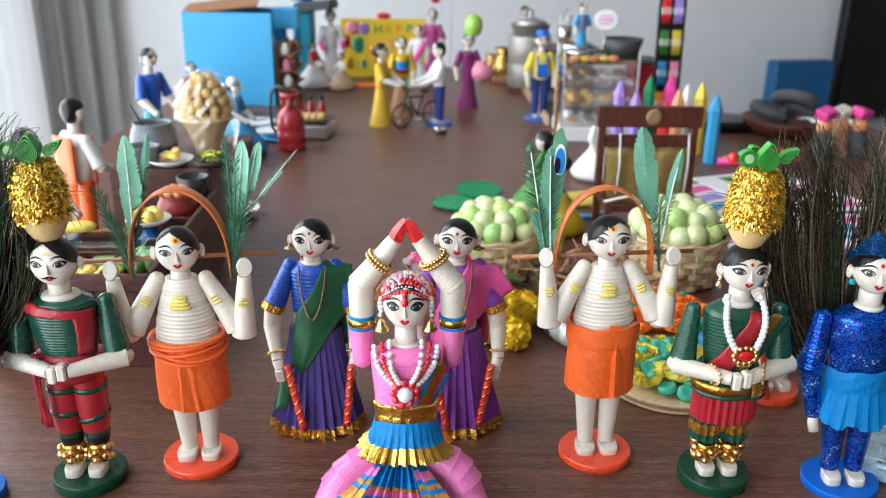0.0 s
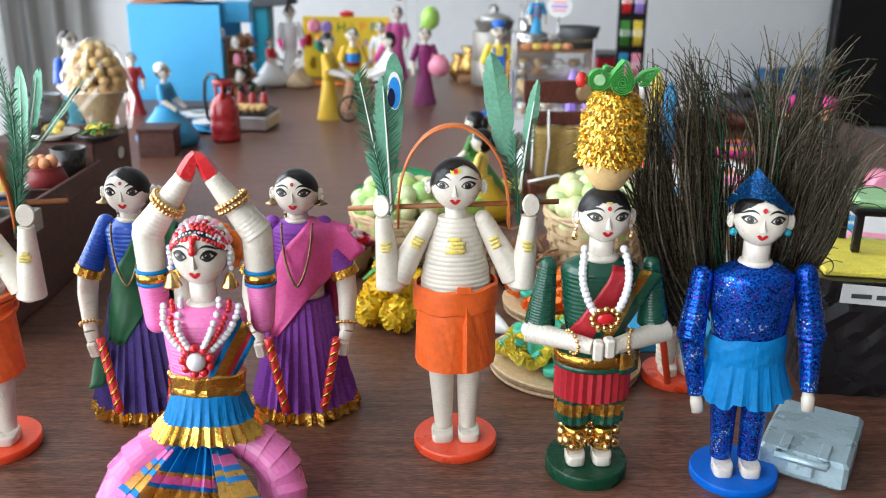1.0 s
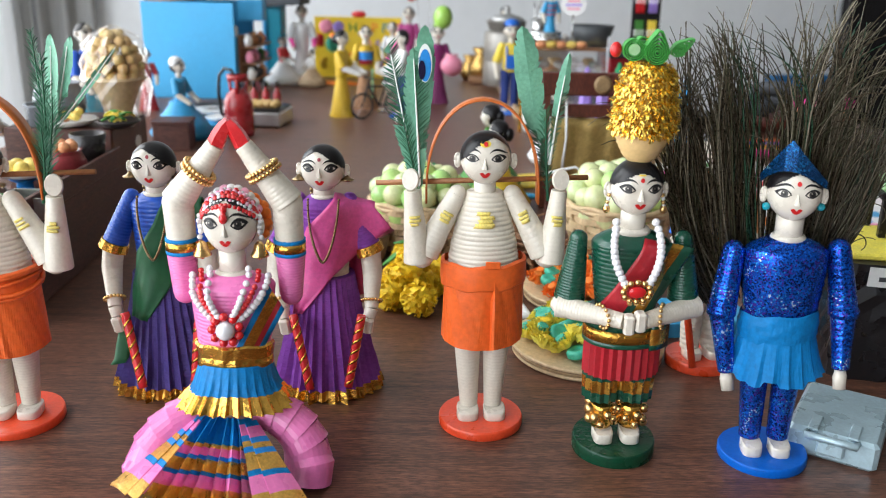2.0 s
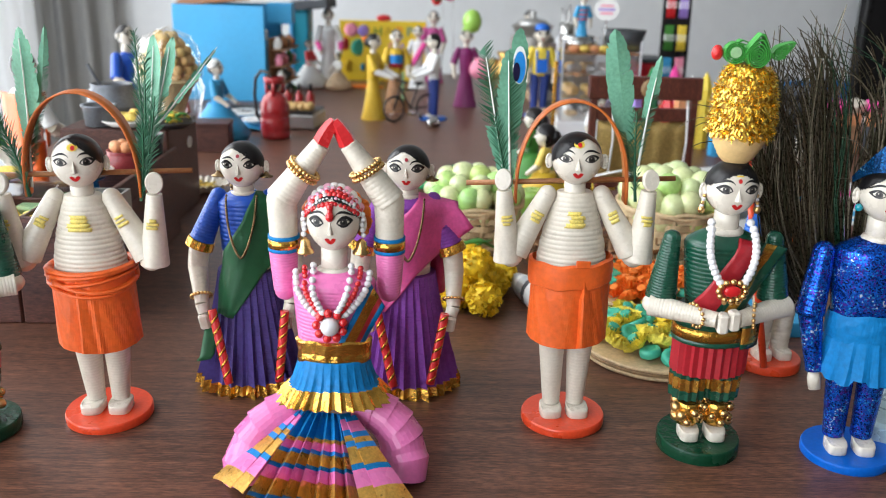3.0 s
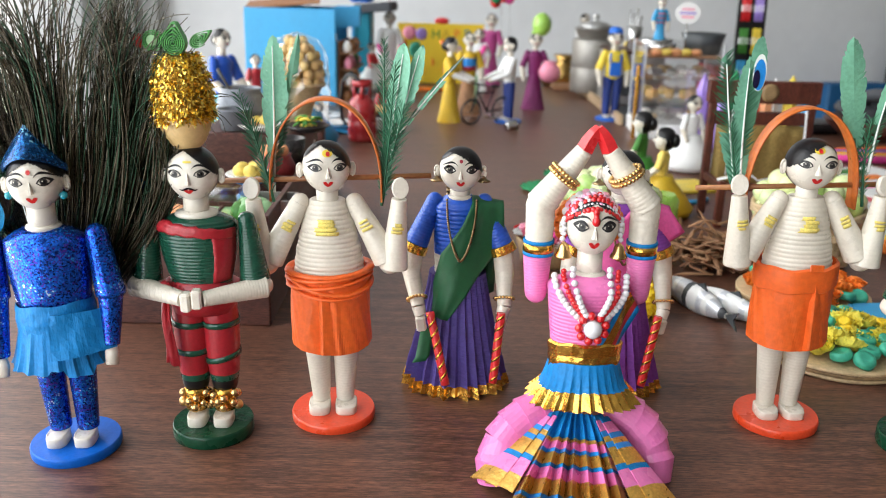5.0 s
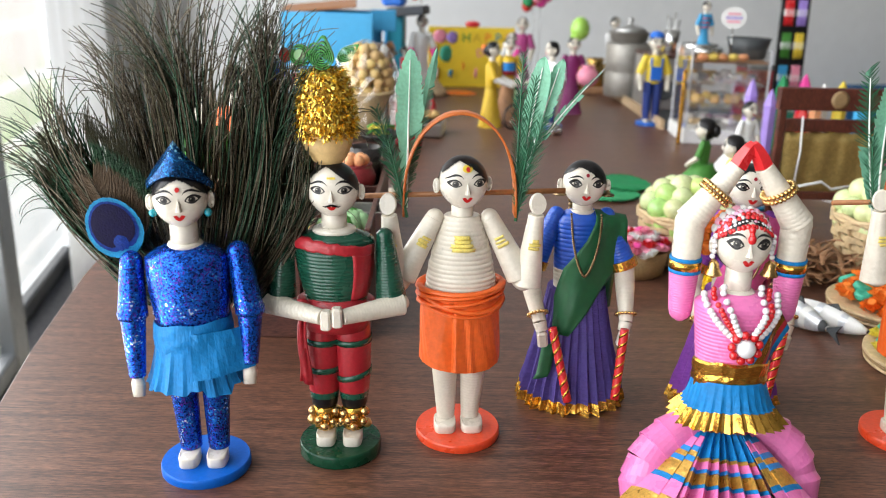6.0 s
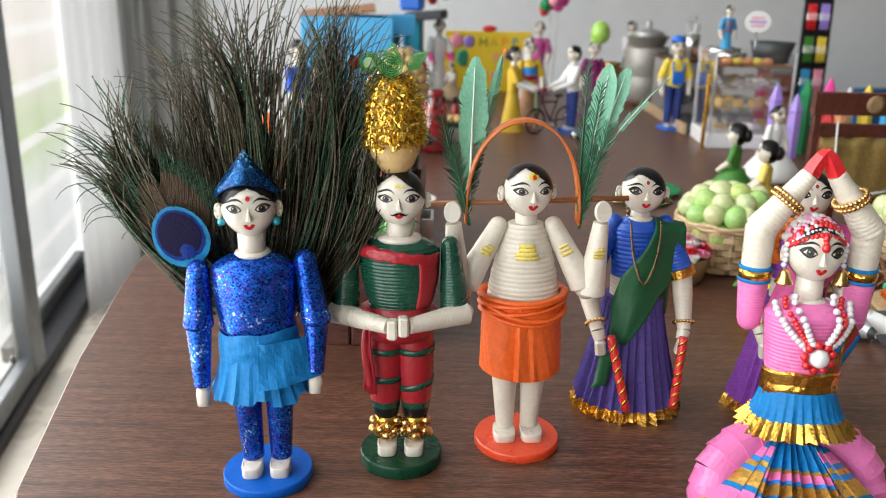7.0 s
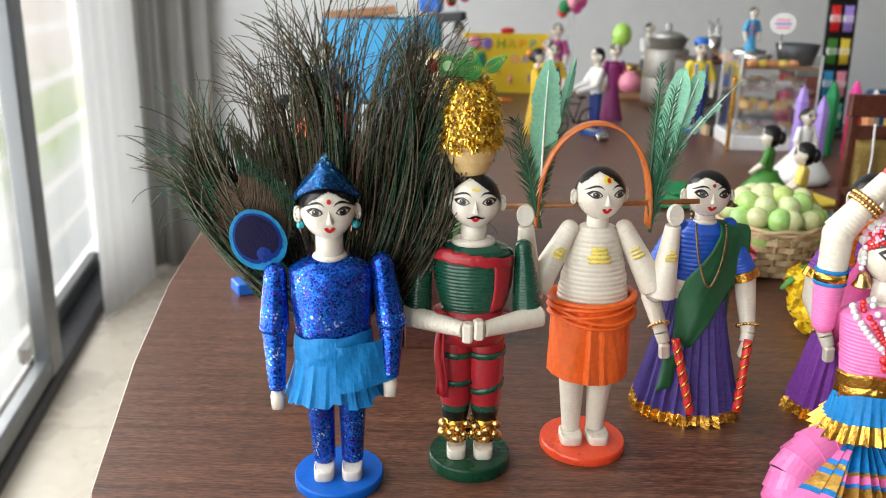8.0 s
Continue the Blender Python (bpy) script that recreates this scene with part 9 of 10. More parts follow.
mini_doll(pose(0.254, 1.722, T, 0, 0, 4), 0.164, M_YELP, M_NAVY, "trousers", "boy doll in yellow shirt, blue dungarees and cap", hair_bun=False, base=M_BRIGHTBLUE, extra=boy_front)
drum = holder("steel_drum", Matrix.Translation((0.272, 2.040, ZS)) @ Matrix.Diagonal((0.92, 0.92, 0.90, 1)), "tall dull steel cooking drum with a lidded pot on top", "drum")
part("body", Mesh().lathe([(0.050, 0), (0.052, 0.003), (0.052, 0.055), (0.0505, 0.058), (0.052, 0.061), (0.051, 0.122), (0.048, 0.126)], M_OLDSTEEL, 36), drum)
part("pan", Mesh().lathe([(0.032, 0.126), (0.040, 0.130), (0.046, 0.148), (0.050, 0.150), (0.045, 0.150), (0.038, 0.133), (0.0005, 0.131)], M_OLDSTEEL, 36), drum)
part("lid", Mesh().lathe([(0.044, 0.151), (0.030, 0.162), (0.006, 0.168), (0.006, 0.176), (0.009, 0.180), (0.001, 0.185)], M_DULLSTEEL, 30), drum)
mini_doll(pose(0.290, 2.300, T, 0, 0, 30), 0.172, M_WHITE, M_CHARCOAL, "trousers", "cook doll in white shirt behind the drum", reach=0.9, hair_bun=False, head_k=0.85)
oven = holder("steel_oven", (0.322, 1.890, ZS), "dull steel cooking counter with dark round opening", "oven")
part("body", Mesh().box((0.105, 0.130, 0.100), M_DULLSTEEL, Matrix.Translation((0, 0, 0.050)), 0.003), oven)
part("opening", Mesh().lathe([(0.019, 0), (0.021, 0.003), (0.016, 0.004), (0.015, -0.001)], M_DARKGREY, 26, pose(-0.022, -0.0655, 0.040, 90, 0, 0)), oven, "dark round opening")
part("top_shelf", Mesh().box((0.125, 0.140, 0.005), M_BROWNBOX, Matrix.Translation((0.010, 0, 0.1026)), 0.001), oven)
ZO = ZS + 0.1052
ut = holder("utensil_cup", (0.322, 1.880, ZO), "steel cup of ladles and spoons", "cup")
part("cup", Mesh().lathe(open_bowl(0.016, 0.044, M_STEEL, 0.85), M_STEEL, 22), ut)
for k in range(4):
    part("ladle", Mesh().tube([(0.004 * math.cos(k * 1.6), 0.004 * math.sin(k * 1.6), 0.004), (0.012 * math.cos(k * 1.6), 0.012 * math.sin(k * 1.6), 0.064 + 0.005 * k)], 0.0016, M_STEEL, 6), ut)
for x, y, r, m, lb in ((0.345, 1.850, 0.017, M_PEACH, "heap of orange paper food in a dish"), (0.366, 1.880, 0.018, M_CERAMIC, "white dish of paper food"), (0.330, 1.930, 0.018, M_CORN, "heap of yellow paper food")):
    Mesh().lathe([(r * 0.7, 0), (r, 0.006), (r * 0.8, 0.010), (r * 0.4, 0.016), (0.001, 0.018)], m, 20).thing("food_dish", (x, y, ZO), lb, "food")

def red_stripes(g, h):
    for z in (0.52, 0.60, 0.68):
        g.tube([(0, 0, h * z), (0, 0, h * (z + 0.02))], h * 0.106, M_REDSTICK, 18, flat=0.78)


# acrylic display case with shelves, pots on top
case = holder("display_case", pose(0.330, 1.580, T, 0, 0, -3), "clear acrylic display case with shelves of food and white base", "display case")
part("base", Mesh().box((0.130, 0.120, 0.024), M_WHITE, Matrix.Translation((0, 0, 0.012)), 0.002), case, "white base box")
for z in (0.060, 0.096, 0.132):
    part("shelf", Mesh().box((0.120, 0.108, 0.003), M_ACRYLIC if z < 0.13 else M_FIBRE, Matrix.Translation((0, 0, z)), 0.0006), case)
for sx, sy, x, y in ((0.124, 0.0015, 0, -0.056), (0.124, 0.0015, 0, 0.056), (0.0015, 0.110, -0.0612, 0), (0.0015, 0.110, 0.0612, 0)):
    part("side_sheet", Mesh().box((sx, sy, 0.128), M_ACRYLIC, Matrix.Translation((x, y, 0.088))), case)
for x in (-0.060, 0.060):
    for y in (-0.055, 0.055):
        part("post", Mesh().box((0.0030, 0.0030, 0.130), M_SILVER, Matrix.Translation((x * 1.03, y * 1.045, 0.089)), 0.0005), case)
rnd = random.Random(9)
for z in (0.0255, 0.0625, 0.0985):
    for k in range(8):
        m = (M_LADDU, M_CERAMIC, M_DULLSTEEL, M_CANE, M_CERAMIC)[rnd.randrange(5)]
        Mesh().box((rnd.uniform(0.014, 0.024), rnd.uniform(0.014, 0.024), rnd.uniform(0.008, 0.016)), m, bevel=0.003).thing("sweet_box", Matrix.Translation((0.330, 1.580, T)) @ pose(-0.042 + 0.028 * (k % 4), -0.028 + 0.045 * (k // 4), z + 0.0085, 0, 0, rnd.uniform(-20, 20)), "small tray of paper sweets in a display case", "sweets", "sweets in the display case")
part("gold_pillar", Mesh().box((0.006, 0.006, 0.120), M_GOLDTRIM, Matrix.Translation((-0.072, -0.062, 0.060)), 0.001), case, "gold painted corner pillar")
ZD = T + 0.1335
lathe_thing("black_pan", (0.374, 1.590, ZD), open_bowl(0.036, 0.034, M_DARKGREY, 0.72), M_DARKGREY, "dark deep frying pan on the display case", "pan")
lathe_thing("steel_bowl", (0.295, 1.555, ZD), open_bowl(0.026, 0.018, M_STEEL, 0.6), M_STEEL, "shiny steel bowl on the display case", "bowl")
for k in range(5):
    Mesh().ball((0, 0, 0), (0.010, 0.008, 0.006), M_CORN if k % 2 else M_PEACH, 10, 8).thing("snack", (0.284 + 0.016 * k, 1.534, ZD + 0.006), "yellow paper snack on the display case", "food", "snacks on the display case")
lathe_thing("steel_pan", (0.298, 1.605, ZD), open_bowl(0.030, 0.022, M_STEEL, 0.7), M_STEEL, "wide steel pan on the display case", "pan")
mini_doll(pose(0.310, 1.632, ZD, 0, 0, 20), 0.090, M_SKYBLUE, M_SKYBLUE, "gown", "small doll in light blue with red stripes on the display case", hair_bun=False, extra=red_stripes)
rs = holder("round_sign", pose(0.338, 1.570, ZD, 0, 0, -8), "round white sign with blurred writing on a thin post", "sign")
part("post", Mesh().tube([(0, 0, 0), (0, 0, 0.050)], 0.0012, M_STEEL, 6), rs)
part("disc", Mesh().lathe([(0.0200, 0.0170, -0.001), (0.0200, 0.0170, 0.001)], M_WHITE, 30, pose(0, 0, 0.066, 90, 0, 0)), rs)
for k, (w, m) in enumerate(((0.020, M_ROSEPINK), (0.026, M_LILAC), (0.020, M_ROSEPINK))):
    part("writing_bar", Mesh().box((w, 0.0006, 0.003), m, Matrix.Translation((0, -0.0016, 0.072 - 0.006 * k))), rs)
rc = holder("red_chest", (0.445, 1.790, T), "dark red painted chest beside the stage", "chest")
part("body", Mesh().box((0.050, 0.080, 0.100), M_MAROON, Matrix.Translation((0.02, 0, 0.050)), 0.002), rc)
part("lid", Mesh().box((0.054, 0.084, 0.008), M_DARKGREY, Matrix.Translation((0.02, 0, 0.1045)), 0.002), rc)

# black strip board with bundles of coloured paper
sbm = holder("strip_board", pose(0.486, 1.685, T, -4, 0, -4), "tall black board with bundles of coloured paper strips", "board")
part("board", Mesh().box((0.050, 0.006, 0.340), M_BLACK, Matrix.Translation((0, 0, 0.170)), 0.001), sbm)
part("foot", Mesh().box((0.050, 0.050, 0.006), M_BLACK, Matrix.Translation((0, 0.02, 0.003)), 0.001), sbm)
cols = [(M_HOTPINK, M_LIME), (M_REDSTICK, M_LILAC), (M_LEAFGREEN, M_YELP), (M_SKYBLUE, M_ROSEPINK), (M_ORFLOWER, M_TEALROSE)]
for r in range(5):
    for c in range(2):
        bun = part("strip_bundle", Mesh().box((0.017, 0.004, 0.012), M_WHITE, Matrix.Translation((-0.011 + 0.022 * c, -0.0055, 0.262 - 0.056 * r + 0.0)), 0.0008), sbm)
        for k in range(4):
            part("paper_strip", Mesh().tube([(-0.017 + 0.022 * c + 0.004 * k, -0.0052, 0.240 - 0.056 * r), (-0.0165 + 0.022 * c + 0.0037 * k, -0.0062, 0.262 - 0.056 * r), (-0.017 + 0.022 * c + 0.004 * k, -0.0052, 0.284 - 0.056 * r)], 0.0019, cols[r][c], 6), bun)


# paper crayons
def crayon(x, y, h, m, rot=0):
    c = holder("paper_crayon", pose(x, y, T, 0, 0, rot), "tall faceted paper crayon standing upright", "crayon", "paper crayons")
    part("barrel", Mesh().lathe([(0.0095, 0), (0.0100, 0.002), (0.0100, h - 0.030)], m, 6, smooth=False), c)
    part("tip", Mesh().lathe([(0.0100, h - 0.030), (0.0112, h - 0.026), (0.0050, h - 0.008), (0.0006, h)], m, 6, smooth=False), c)
    return c


for k, (x, y, h, m) in enumerate(((0.352, 1.485, 0.112, M_LILAC), (0.372, 1.455, 0.100, M_LILAC), (0.405, 1.500, 0.118, M_BRIGHTGREEN), (0.418, 1.445, 0.086, M_REDSTICK), (0.440, 1.500, 0.120, M_HOTPINK), (0.436, 1.440, 0.106, M_PEACH), (0.462, 1.480, 0.108, M_WHITE), (0.473, 1.442, 0.116, M_YELP), (0.478, 1.383, 0.107, M_SKYBLUE))):
    crayon(x, y, h, m, 13 * k)

# mahogany loom chair with a gold net back
ch = holder("loom_chair", pose(0.286, 1.055, T, 0, 0, 0), "red-brown wooden chair frame with gold net back and crest", "chair")
for x in (-0.054, 0.054):
    part("post", Mesh().box((0.008, 0.008, 0.146), M_MAHOG, Matrix.Translation((x, 0, 0.073)), 0.001), ch)
    part("front_leg", Mesh().box((0.008, 0.008, 0.050), M_MAHOG, Matrix.Translation((x, -0.060, 0.025)), 0.001), ch)
    part("side_rail", Mesh().box((0.006, 0.052, 0.008), M_MAHOG, Matrix.Translation((x, -0.030, 0.044)), 0.001), ch)
part("top_rail", Mesh().box((0.122, 0.010, 0.024), M_MAHOG, Matrix.Translation((0, -0.001, 0.136)), 0.0012), ch)
part("middle_rail", Mesh().box((0.100, 0.007, 0.014), M_MAHOG, Matrix.Translation((0, 0, 0.1075)), 0.001), ch)
part("front_rail", Mesh().box((0.100, 0.006, 0.008), M_MAHOG, Matrix.Translation((0, -0.060, 0.044)), 0.001), ch)
part("gold_net", Mesh().sheet([[(-0.048 + 0.008 * j, -0.002 + 0.0022 * math.sin(j * 1.9 + 0.3 * i), 0.100 - 0.012 * i) for j in range(13)] for i in range(7)], M_GOLDNET, 0.0012), ch, "shimmering gold net cloth")
cr = part("crest", Mesh().lathe([(0.0095, 0), (0.0100, 0.001), (0.006, 0.0022)], M_CANEDARK, 16, pose(0.004, -0.006, 0.136, 90, 0, 0)), ch, "small carved crest")
for x in (-0.034, 0.046):
    part("white_cord", Mesh().tube([(x, -0.008, 0.118), (x + 0.002, -0.009, 0.080), (x - 0.001, -0.012, 0.046)], 0.0012, M_WHITE, 6), ch)
part("cord_knot", Mesh().tube([(-0.060, -0.062, 0.052), (-0.030, -0.066, 0.060), (-0.018, -0.064, 0.052), (0.010, -0.066, 0.058)], 0.0014, M_WHITE, 6), ch)

# dolls seated near the baskets
mini_doll(pose(0.180, 1.141, T, 0, 0, -118), 0.096, M_LEAFGREEN, M_LEAFGREEN, "seated", "seated doll in green with a black bun", reach=0.5, head_k=1.5)
mini_doll(pose(0.282, 1.290, T, 0, 0, 20), 0.100, M_WHITE, M_WHITE, "seated", "seated doll in white with outspread arms", reach=0.2, head_k=1.25)
mini_doll(pose(0.182, 1.045, T, 0, 0, -112), 0.093, M_CORN, M_MUSTARD, "seated", "small seated doll in yellow with a black bun", reach=0.5, head_k=1.5)
Mesh().box((0.070, 0.060, 0.004), M_YELP, bevel=0.001).thing("yellow_mat", pose(0.245, 1.175, T + 0.002, 0, 0, 15), "flat yellow paper mat", "mat")
Mesh().tube(arc(12, lambda s: (0.205 + 0.05 * s, 1.11 - 0.02 * math.sin(3 * s), T + 0.003)), 0.003, M_SKYBLUE, 6).thing("blue_paper_streamer", (0, 0, 0), "light blue rolled paper streamer lying on the table", "streamer")
corn(pose(0.145, 1.065, T + 0.011, 0, 0, 12), 0.060, 0.0105, M_LEAFGREEN, "cucumber", "dark green paper cucumber")
Mesh().lathe([(0.016, 0), (0.018, 0.002), (0.018, 0.036), (0.014, 0.042)], M_LIME, 16).thing("green_tub", (0.163, 0.968, T), "bright green paper tub between the baskets", "tub")

# papers, sticks and oddments on the right
def print_sheet(x, y, rot, w, d, seed, z):
    p = holder("printed_sheet", pose(x, y, T + z, 0, 0, rot), "white printed sheet with coloured picture strips", "paper", "printed sheets")
    part("sheet", Mesh().box((w, d, 0.0012), M_WHITE, Matrix.Translation((0, 0, 0.0006))), p)
    rnd = random.Random(seed)
    for k in range(5):
        m = (M_REDSTICK, M_LILAC, M_DARKGREY, M_SKYBLUE, M_ORFLOWER, M_LEAFGREEN, M_HOTPINK)[rnd.randrange(7)]
        part("print_bar", Mesh().box((w * rnd.uniform(0.4, 0.85), d * 0.12, 0.0004), m, Matrix.Translation((rnd.uniform(-0.03, 0.03) * w, d * (-0.38 + 0.19 * k), 0.0015))), p)
    return p


print_sheet(0.425, 1.150, 28, 0.150, 0.190, 1, 0.0)
print_sheet(0.520, 1.210, 20, 0.150, 0.200, 2, 0.0016)
print_sheet(0.430, 1.010, 36, 0.140, 0.170, 3, 0.0032)
print_sheet(0.560, 1.050, -14, 0.150, 0.200, 4, 0.0)
for k in range(12):
    m = (M_HOTPINK, M_ORFLOWER, M_YELP, M_BRIGHTGREEN, M_SKYBLUE, M_LILAC, M_REDSTICK)[k % 7]
    Mesh().box((0.055, 0.013, 0.012), m, bevel=0.003).thing("paper_roll", pose(0.370 + 0.030 * (k % 4), 0.860 + 0.030 * (k // 4), T + 0.0062, 0, 0, 25 + 11 * k), "folded strip of bright coloured paper", "paper strip", "paper strips")
for k, m in enumerate((M_HOTPINK, M_YELP, M_ORFLOWER, M_BRIGHTBLUE, M_REDSTICK, M_ORFLOWER)):
    Mesh().tube([(-0.06, 0, 0), (0.06, 0, 0)], 0.006, m, 8).thing("paper_tube", pose(0.545 + 0.012 * k, 1.360 + 0.014 * k, T + 0.006, 0, 0, -8 + 4 * k), "long coloured paper tube on the table", "paper tube", "paper tubes")
# colour sticks in a brown tray near the black bag
ct = holder("colour_tray", pose(0.500, 0.820, T, 0, 0, -24), "brown wooden tray of wrapped colour sticks", "tray")
part("tray_base", Mesh().box((0.150, 0.120, 0.030), M_MAHOG, Matrix.Translation((0, 0, 0.015)), 0.001), ct)
for k in range(18):
    m = (M_TEALROSE, M_LILAC, M_ORFLOWER, M_HOTPINK, M_LIME, M_SKYBLUE, M_ROSEPINK)[(k * 3) % 7]
    Mesh().box((0.036, 0.0105, 0.010), m, bevel=0.002).thing("colour_stick", Matrix.Translation((0.500, 0.820, T + 0.0354)) @ Matrix.Rotation(radians(-24), 4, "Z") @ pose(-0.048 + 0.048 * (k % 3), -0.046 + 0.0175 * (k // 3), 0, 0, 0, 3), "short wrapped colour stick in a tray", "colour stick", "colour sticks")

# black film-covered bag with a written label, small black stool on it
bag = holder("black_bag", pose(0.436, 0.668, T, 0, 0, -10), "black film-covered box with a white written label", "box")
g = Mesh()
rnd = random.Random(3)
rows = []
for i in range(9):
    z = 0.079 * i / 8
    row = []
    for j in range(48):
        a = 2 * math.pi * (j + 0.5) / 48
        k = 1 / max(abs(math.cos(a)) ** 1, abs(math.sin(a)) * 1.0)
        k = min(k, 1.36)
        row.append((0.062 * k * math.cos(a) + rnd.uniform(-0.0012, 0.0012), 0.044 * k * math.sin(a) + rnd.uniform(-0.0012, 0.0012), z))
    rows.append(row)
g.loft(rows, M_BLACKFOIL, smooth=False)
part("body", g, bag)
lab = part("label", Mesh().box((0.084, 0.0008, 0.0125), M_WHITE, pose(-0.006, -0.0462, 0.0705, 0, 1.5, 0)), bag, "white paper label")
for k, (x, w) in enumerate(((-0.036, 0.012), (-0.022, 0.010), (-0.006, 0.009), (0.006, 0.008), (0.018, 0.010))):
    part("writing_bar", Mesh().box((w, 0.0006, 0.0028), M_DARKGREY, Matrix.Translation((x, -0.0472, 0.0705 - 0.0002 * k))), lab)
part("lid_card", Mesh().box((0.110, 0.074, 0.004), M_ROSEY, Matrix.Translation((-0.002, 0, 0.0812)), 0.001), bag, "pale yellow card")
stool = holder("black_stool", pose(0.432, 0.690, T + 0.0834, 0, 0, -10), "small black wooden stool with pale green seat", "stool")
for x in (-0.020, 0.020):
    for y in (-0.016, 0.016):
        part("leg", Mesh().box((0.005, 0.005, 0.026), M_BLACK, Matrix.Translation((x, y, 0.013)), 0.0006), stool)
part("seat", Mesh().box((0.050, 0.042, 0.005), M_BLACK, Matrix.Translation((0, 0, 0.0286)), 0.001), stool)
part("cushion", Mesh().box((0.048, 0.040, 0.006), M_QLIGHT, Matrix.Translation((0, 0, 0.0342)), 0.002), stool, "pale green slatted top")

# silver-blue wrapped case
sc = holder("wrapped_case", pose(0.3400, 0.5590, T, 0, 0, -33), "small case wrapped in creased silver-blue paper", "case")
part("body", Mesh().box((0.0465, 0.0640, 0.0165), M_CASEBLUE, Matrix.Translation((0, 0, 0.00835)), 0.0022), sc)
part("flap", Mesh().box((0.0055, 0.018, 0.0016), M_CASEBLUE, pose(-0.010, -0.0240, 0.0172, 0, 0, 0), 0.0006), sc)
part("flap", Mesh().box((0.0055, 0.018, 0.0016), M_CASEBLUE, pose(0.010, -0.0240, 0.0172, 0, 0, 0), 0.0006), sc)
part("clasp", Mesh().box((0.014, 0.004, 0.008), M_CASEBLUE, Matrix.Translation((0, -0.0336, 0.0090)), 0.001), sc)
part("handle", Mesh().tube([(-0.0125, -0.0320, 0.0150), (-0.0130, -0.0370, 0.0155), (0.0130, -0.0370, 0.0155), (0.0125, -0.0320, 0.0150)], 0.0020, M_CASEBLUE, 6), sc)

# doll with an orange staff behind the row
def staff_doll(at):
    g = Mesh()
    disc_base(g, 0.0215, 0.0070, M_ORANGEBASE)
    for sx in (-1, 1):
        foot(g, sx * 0.0070, -0.004, 0.0070)
        g.coil((sx * 0.0070, 0, 0.012), (sx * 0.0080, 0, 0.060), 0.0062, 0.0080, 14, M_SKIN)
    g.lathe([(0.0205, 0.0150, 0.052), (0.0200, 0.0150, 0.070), (0.0185, 0.0140, 0.092)], M_ORANGE, 24)
    prof = []
    for i in range(21):
        s = i / 20
        rx = 0.0165 + 0.0025 * s if s < 0.8 else 0.0185 - 0.010 * ((s - 0.8) / 0.2) ** 1.5
        prof.append((rx * (0.955 if i % 2 == 0 else 1), rx * 0.72 * (0.955 if i % 2 == 0 else 1), 0.090 + 0.036 * s))
    g.lathe(prof, M_PEACH, 24)
    g.sheet([[(-0.012 + 0.006 * j, -0.0135 + 0.0010 * (j - 2) ** 2, 0.126 - 0.004 * i) for j in range(5)] for i in range(4)], M_BRIGHTBLUE, 0.0014)
    g.lathe([(0.0056, 0.124), (0.0055, 0.138)], M_SKINP, 18)
    for sx in (-1, 1):
        g.coil((sx * 0.0195, 0, 0.120), (sx * 0.0240, -0.004, 0.092), 0.0055, 0.0068, 11, M_BRIGHTBLUE if sx < 0 else M_PEACH)
        g.coil((sx * 0.0240, -0.004, 0.092), (sx * 0.0200, -0.018, 0.075), 0.0066, 0.0045, 9, M_SKIN)
    head(g, (0, -0.001, 0.149), moustache=True)
    g.tube([(-0.012, -0.018, 0.006), (-0.034, 0.004, 0.155)], 0.0024, M_ORANGEBASE, 8)
    return g.thing("doll", at, "paper doll in orange with blue collar and a leaning staff", "doll")


staff_doll(pose(0.288, 0.655, T, 0, 0, 8))
Mesh().box((0.085, 0.050, 0.012), M_SKYBLUE, bevel=0.001).thing("blue_block", pose(0.300, 0.722, T + 0.006, 0, 0, 6), "flat bright blue card block on the table", "block")
Mesh().box((0.016, 0.022, 0.010), M_BRIGHTBLUE, bevel=0.001).thing("blue_block", pose(-0.372, 0.812, T + 0.005, 0, 0, 30), "small flat bright blue card block", "block")

# far right of the table: cloth heap, bowl, blue card, small figures
wb = holder("wooden_bowl", (0.690, 1.600, T), "shallow brown wooden bowl heaped with dark cloth", "bowl")
part("body", Mesh().lathe([(0.05, 0), (0.06, 0.003), (0.085, 0.028), (0.082, 0.030), (0.05, 0.010), (0.0005, 0.008)], M_MAHOG, 32), wb)
for k, (x, y, z, a) in enumerate(((0.660, 1.600, 0.040, 0), (0.715, 1.615, 0.044, 60), (0.690, 1.590, 0.062, 110))):
    Mesh().tube(arc(15, lambda s: (0.032 * math.cos(5.2 * s), 0.022 * math.sin(5.2 * s), 0.006 * math.sin(4 * s))), 0.0135, M_CHARCOAL, 10, flat=0.8).thing("cloth_roll", pose(x, y, T + z, 6 * k, 8, a), "rolled charcoal cloth band in a bowl", "cloth", "cloth rolls")
Mesh().sheet([[(0.012 * j - 0.04, 0.012 * i - 0.03, 0.004 * math.sin(j + i)) for j in range(8)] for i in range(6)], M_WHITE, 0.001).thing("white_cloth", (0.740, 1.560, T + 0.034), "crumpled white paper on a bowl", "paper")
Mesh().box((0.120, 0.080, 0.018), M_BLACK, bevel=0.006).thing("black_pouch", (0.580, 1.640, T + 0.0095), "flat black pouch on the table", "pouch")
sbox = holder("storage_box", ROOM @ Matrix.Translation((2.875, 0.84, 0)), "deep blue storage box standing on the floor by the wall", "box")
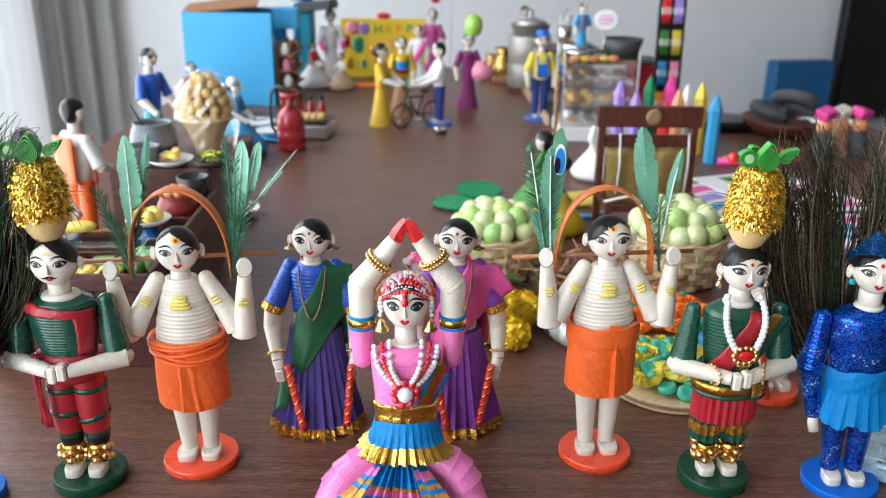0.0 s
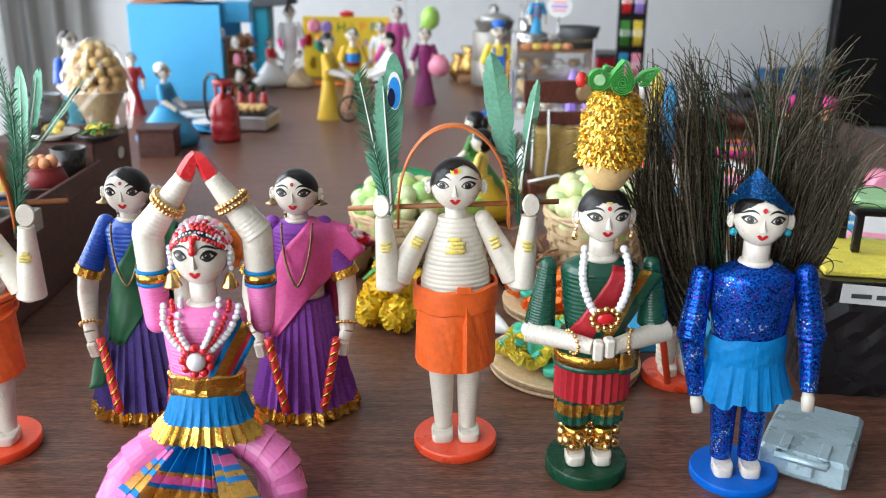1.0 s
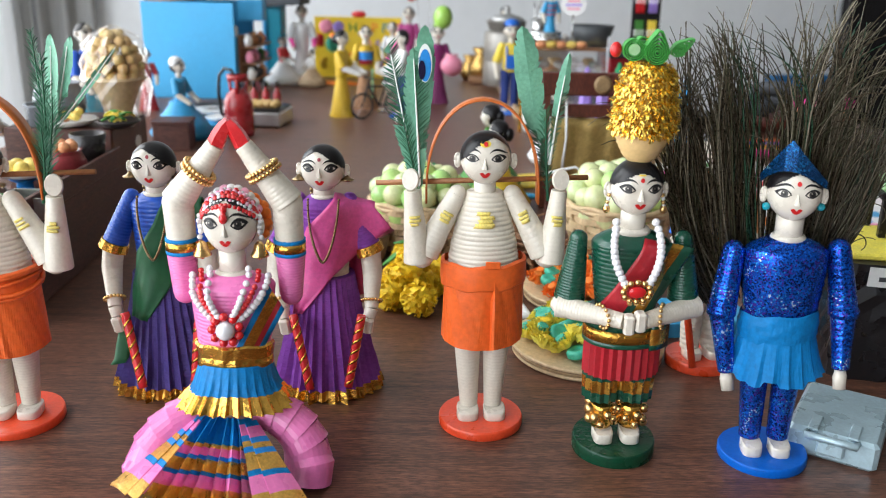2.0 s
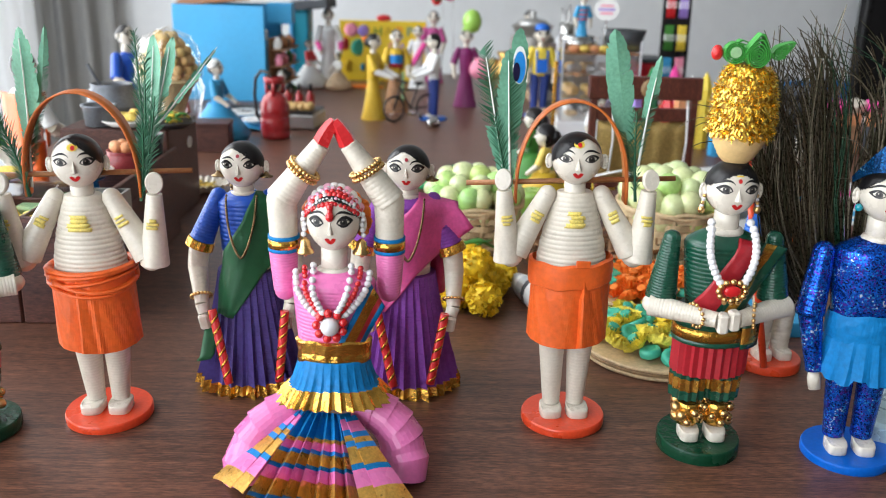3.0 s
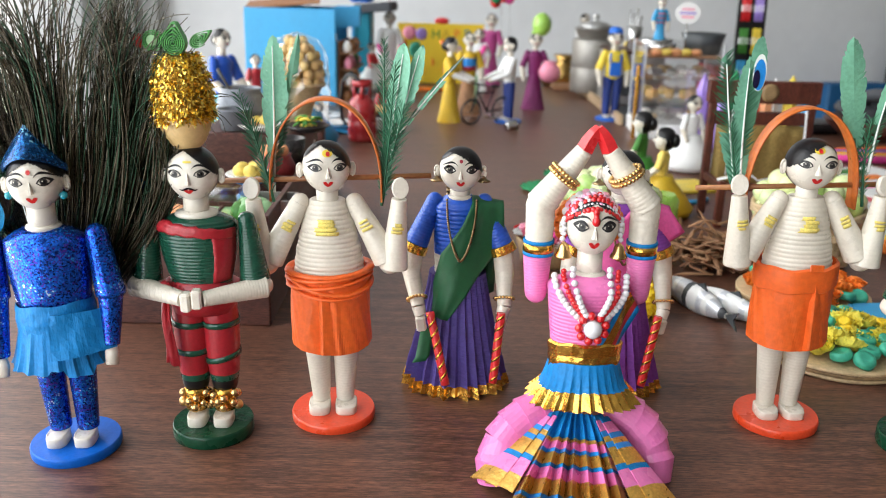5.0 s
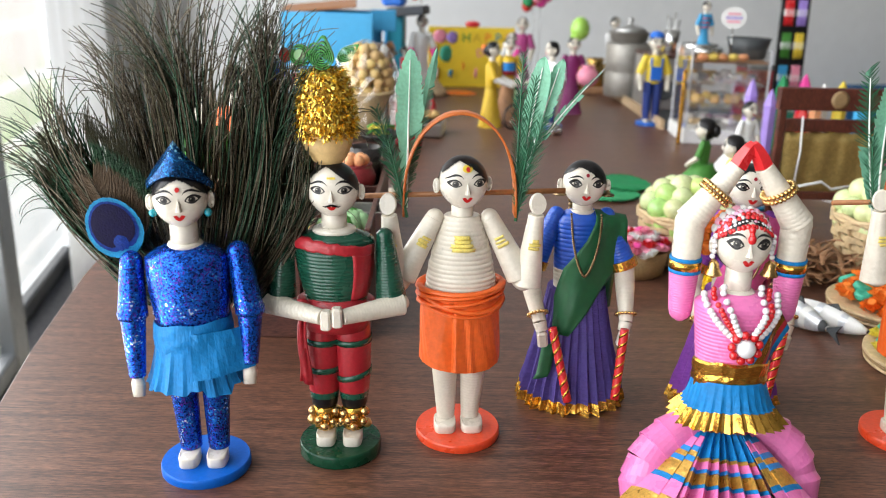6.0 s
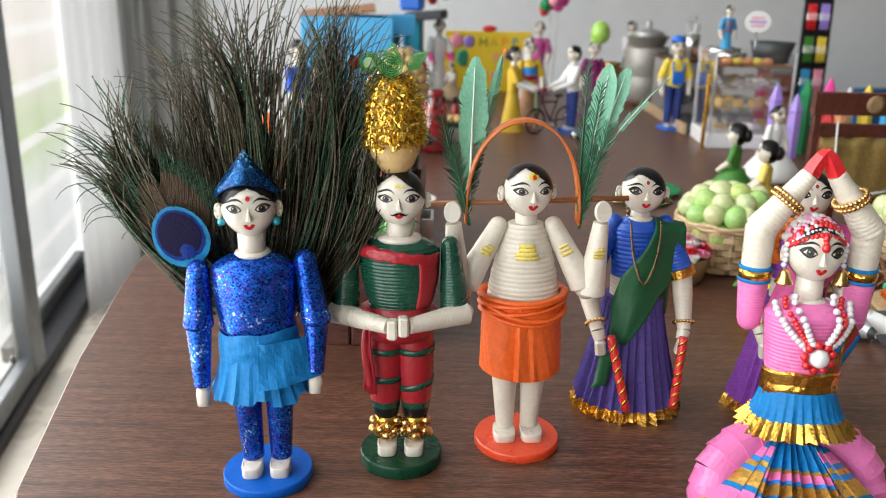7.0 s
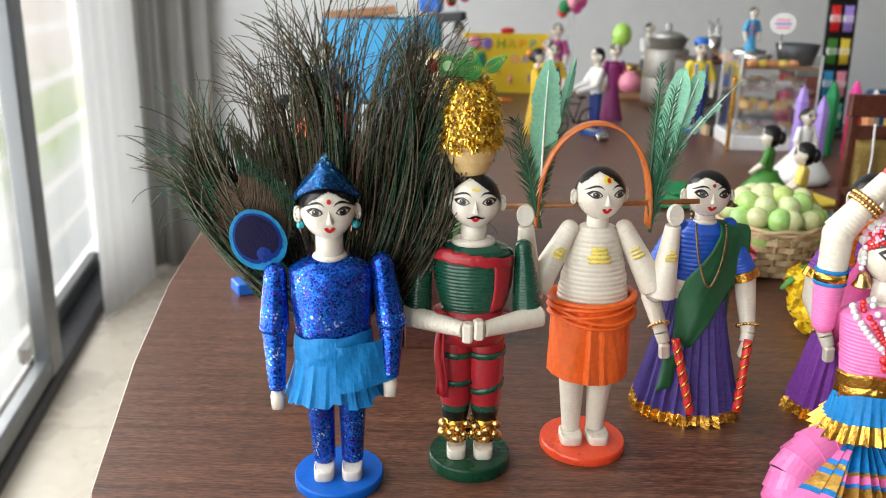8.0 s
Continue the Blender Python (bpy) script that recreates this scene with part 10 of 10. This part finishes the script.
part("body", Mesh().box((0.25, 0.07, 0.645), M_DEEPBLUE, Matrix.Translation((0, 0, 0.3325)), 0.008), sbox)
part("fold", Mesh().box((0.004, 0.004, 0.600), M_DEEPBLUE, Matrix.Translation((0.03, -0.0366, 0.330))), sbox)
for k, (x, y) in enumerate(((0.672, 1.425), (0.735, 1.435), (0.705, 1.440))):
    f = holder("figure_peg", (x, y, T), "small peg figure with pink hat and dark cloak", "figure", "peg figures")
    part("cloak", Mesh().lathe([(0.018, 0), (0.019, 0.003), (0.013, 0.040), (0.010, 0.042)], M_CHARCOAL if k < 2 else M_FIBRE, 18), f)
    part("knob", Mesh().ball((0, 0, 0.050), (0.013, 0.012, 0.014), M_PEACH, 14, 10), f)
    part("hat", Mesh().box((0.026, 0.022, 0.016), M_HOTPINK if k < 2 else M_SKIN, pose(0, 0, 0.070, 14, -10 + 20 * (k % 2), 30), 0.002, 1.1), f)
Mesh().tube([(-0.02, 0, 0), (0.02, 0, 0)], 0.017, M_ROSEPINK, 20).thing("pink_roll", pose(0.672, 1.130, T + 0.017, 0, 0, 80), "fat pink paper roll on the table", "roll")

# wall screen on a low white cabinet
cab = holder("low_cabinet", ROOM @ Matrix.Translation((3.99, 0.72, 0)), "low white cabinet under the screen", "cabinet")
# the cabinet shares the ceiling's darkened white
part("body", Mesh().box((1.5, 0.40, 0.30), M_DIMWHITE, Matrix.Translation((0, 0, 0.15)), 0.004), cab)
part("top", Mesh().box((1.54, 0.44, 0.025), M_DIMWHITE, Matrix.Translation((0, 0, 0.3126)), 0.004), cab)
for x in (-0.5, 0, 0.5):
    part("door", Mesh().box((0.48, 0.018, 0.26), M_DIMWHITE, Matrix.Translation((x, -0.2095, 0.15)), 0.003), cab)
tv = holder("wall_screen", ROOM @ Matrix.Translation((3.80, 0.98, 0.40)), "large black wall screen, switched on but dark", "screen")
part("bezel", Mesh().box((1.36, 0.05, 0.80), M_BLACK, Matrix.Translation((0, 0, 0.40)), 0.006), tv)
part("panel", Mesh().box((1.32, 0.004, 0.76), M_SCREEN, Matrix.Translation((0, -0.0272, 0.40))), tv)
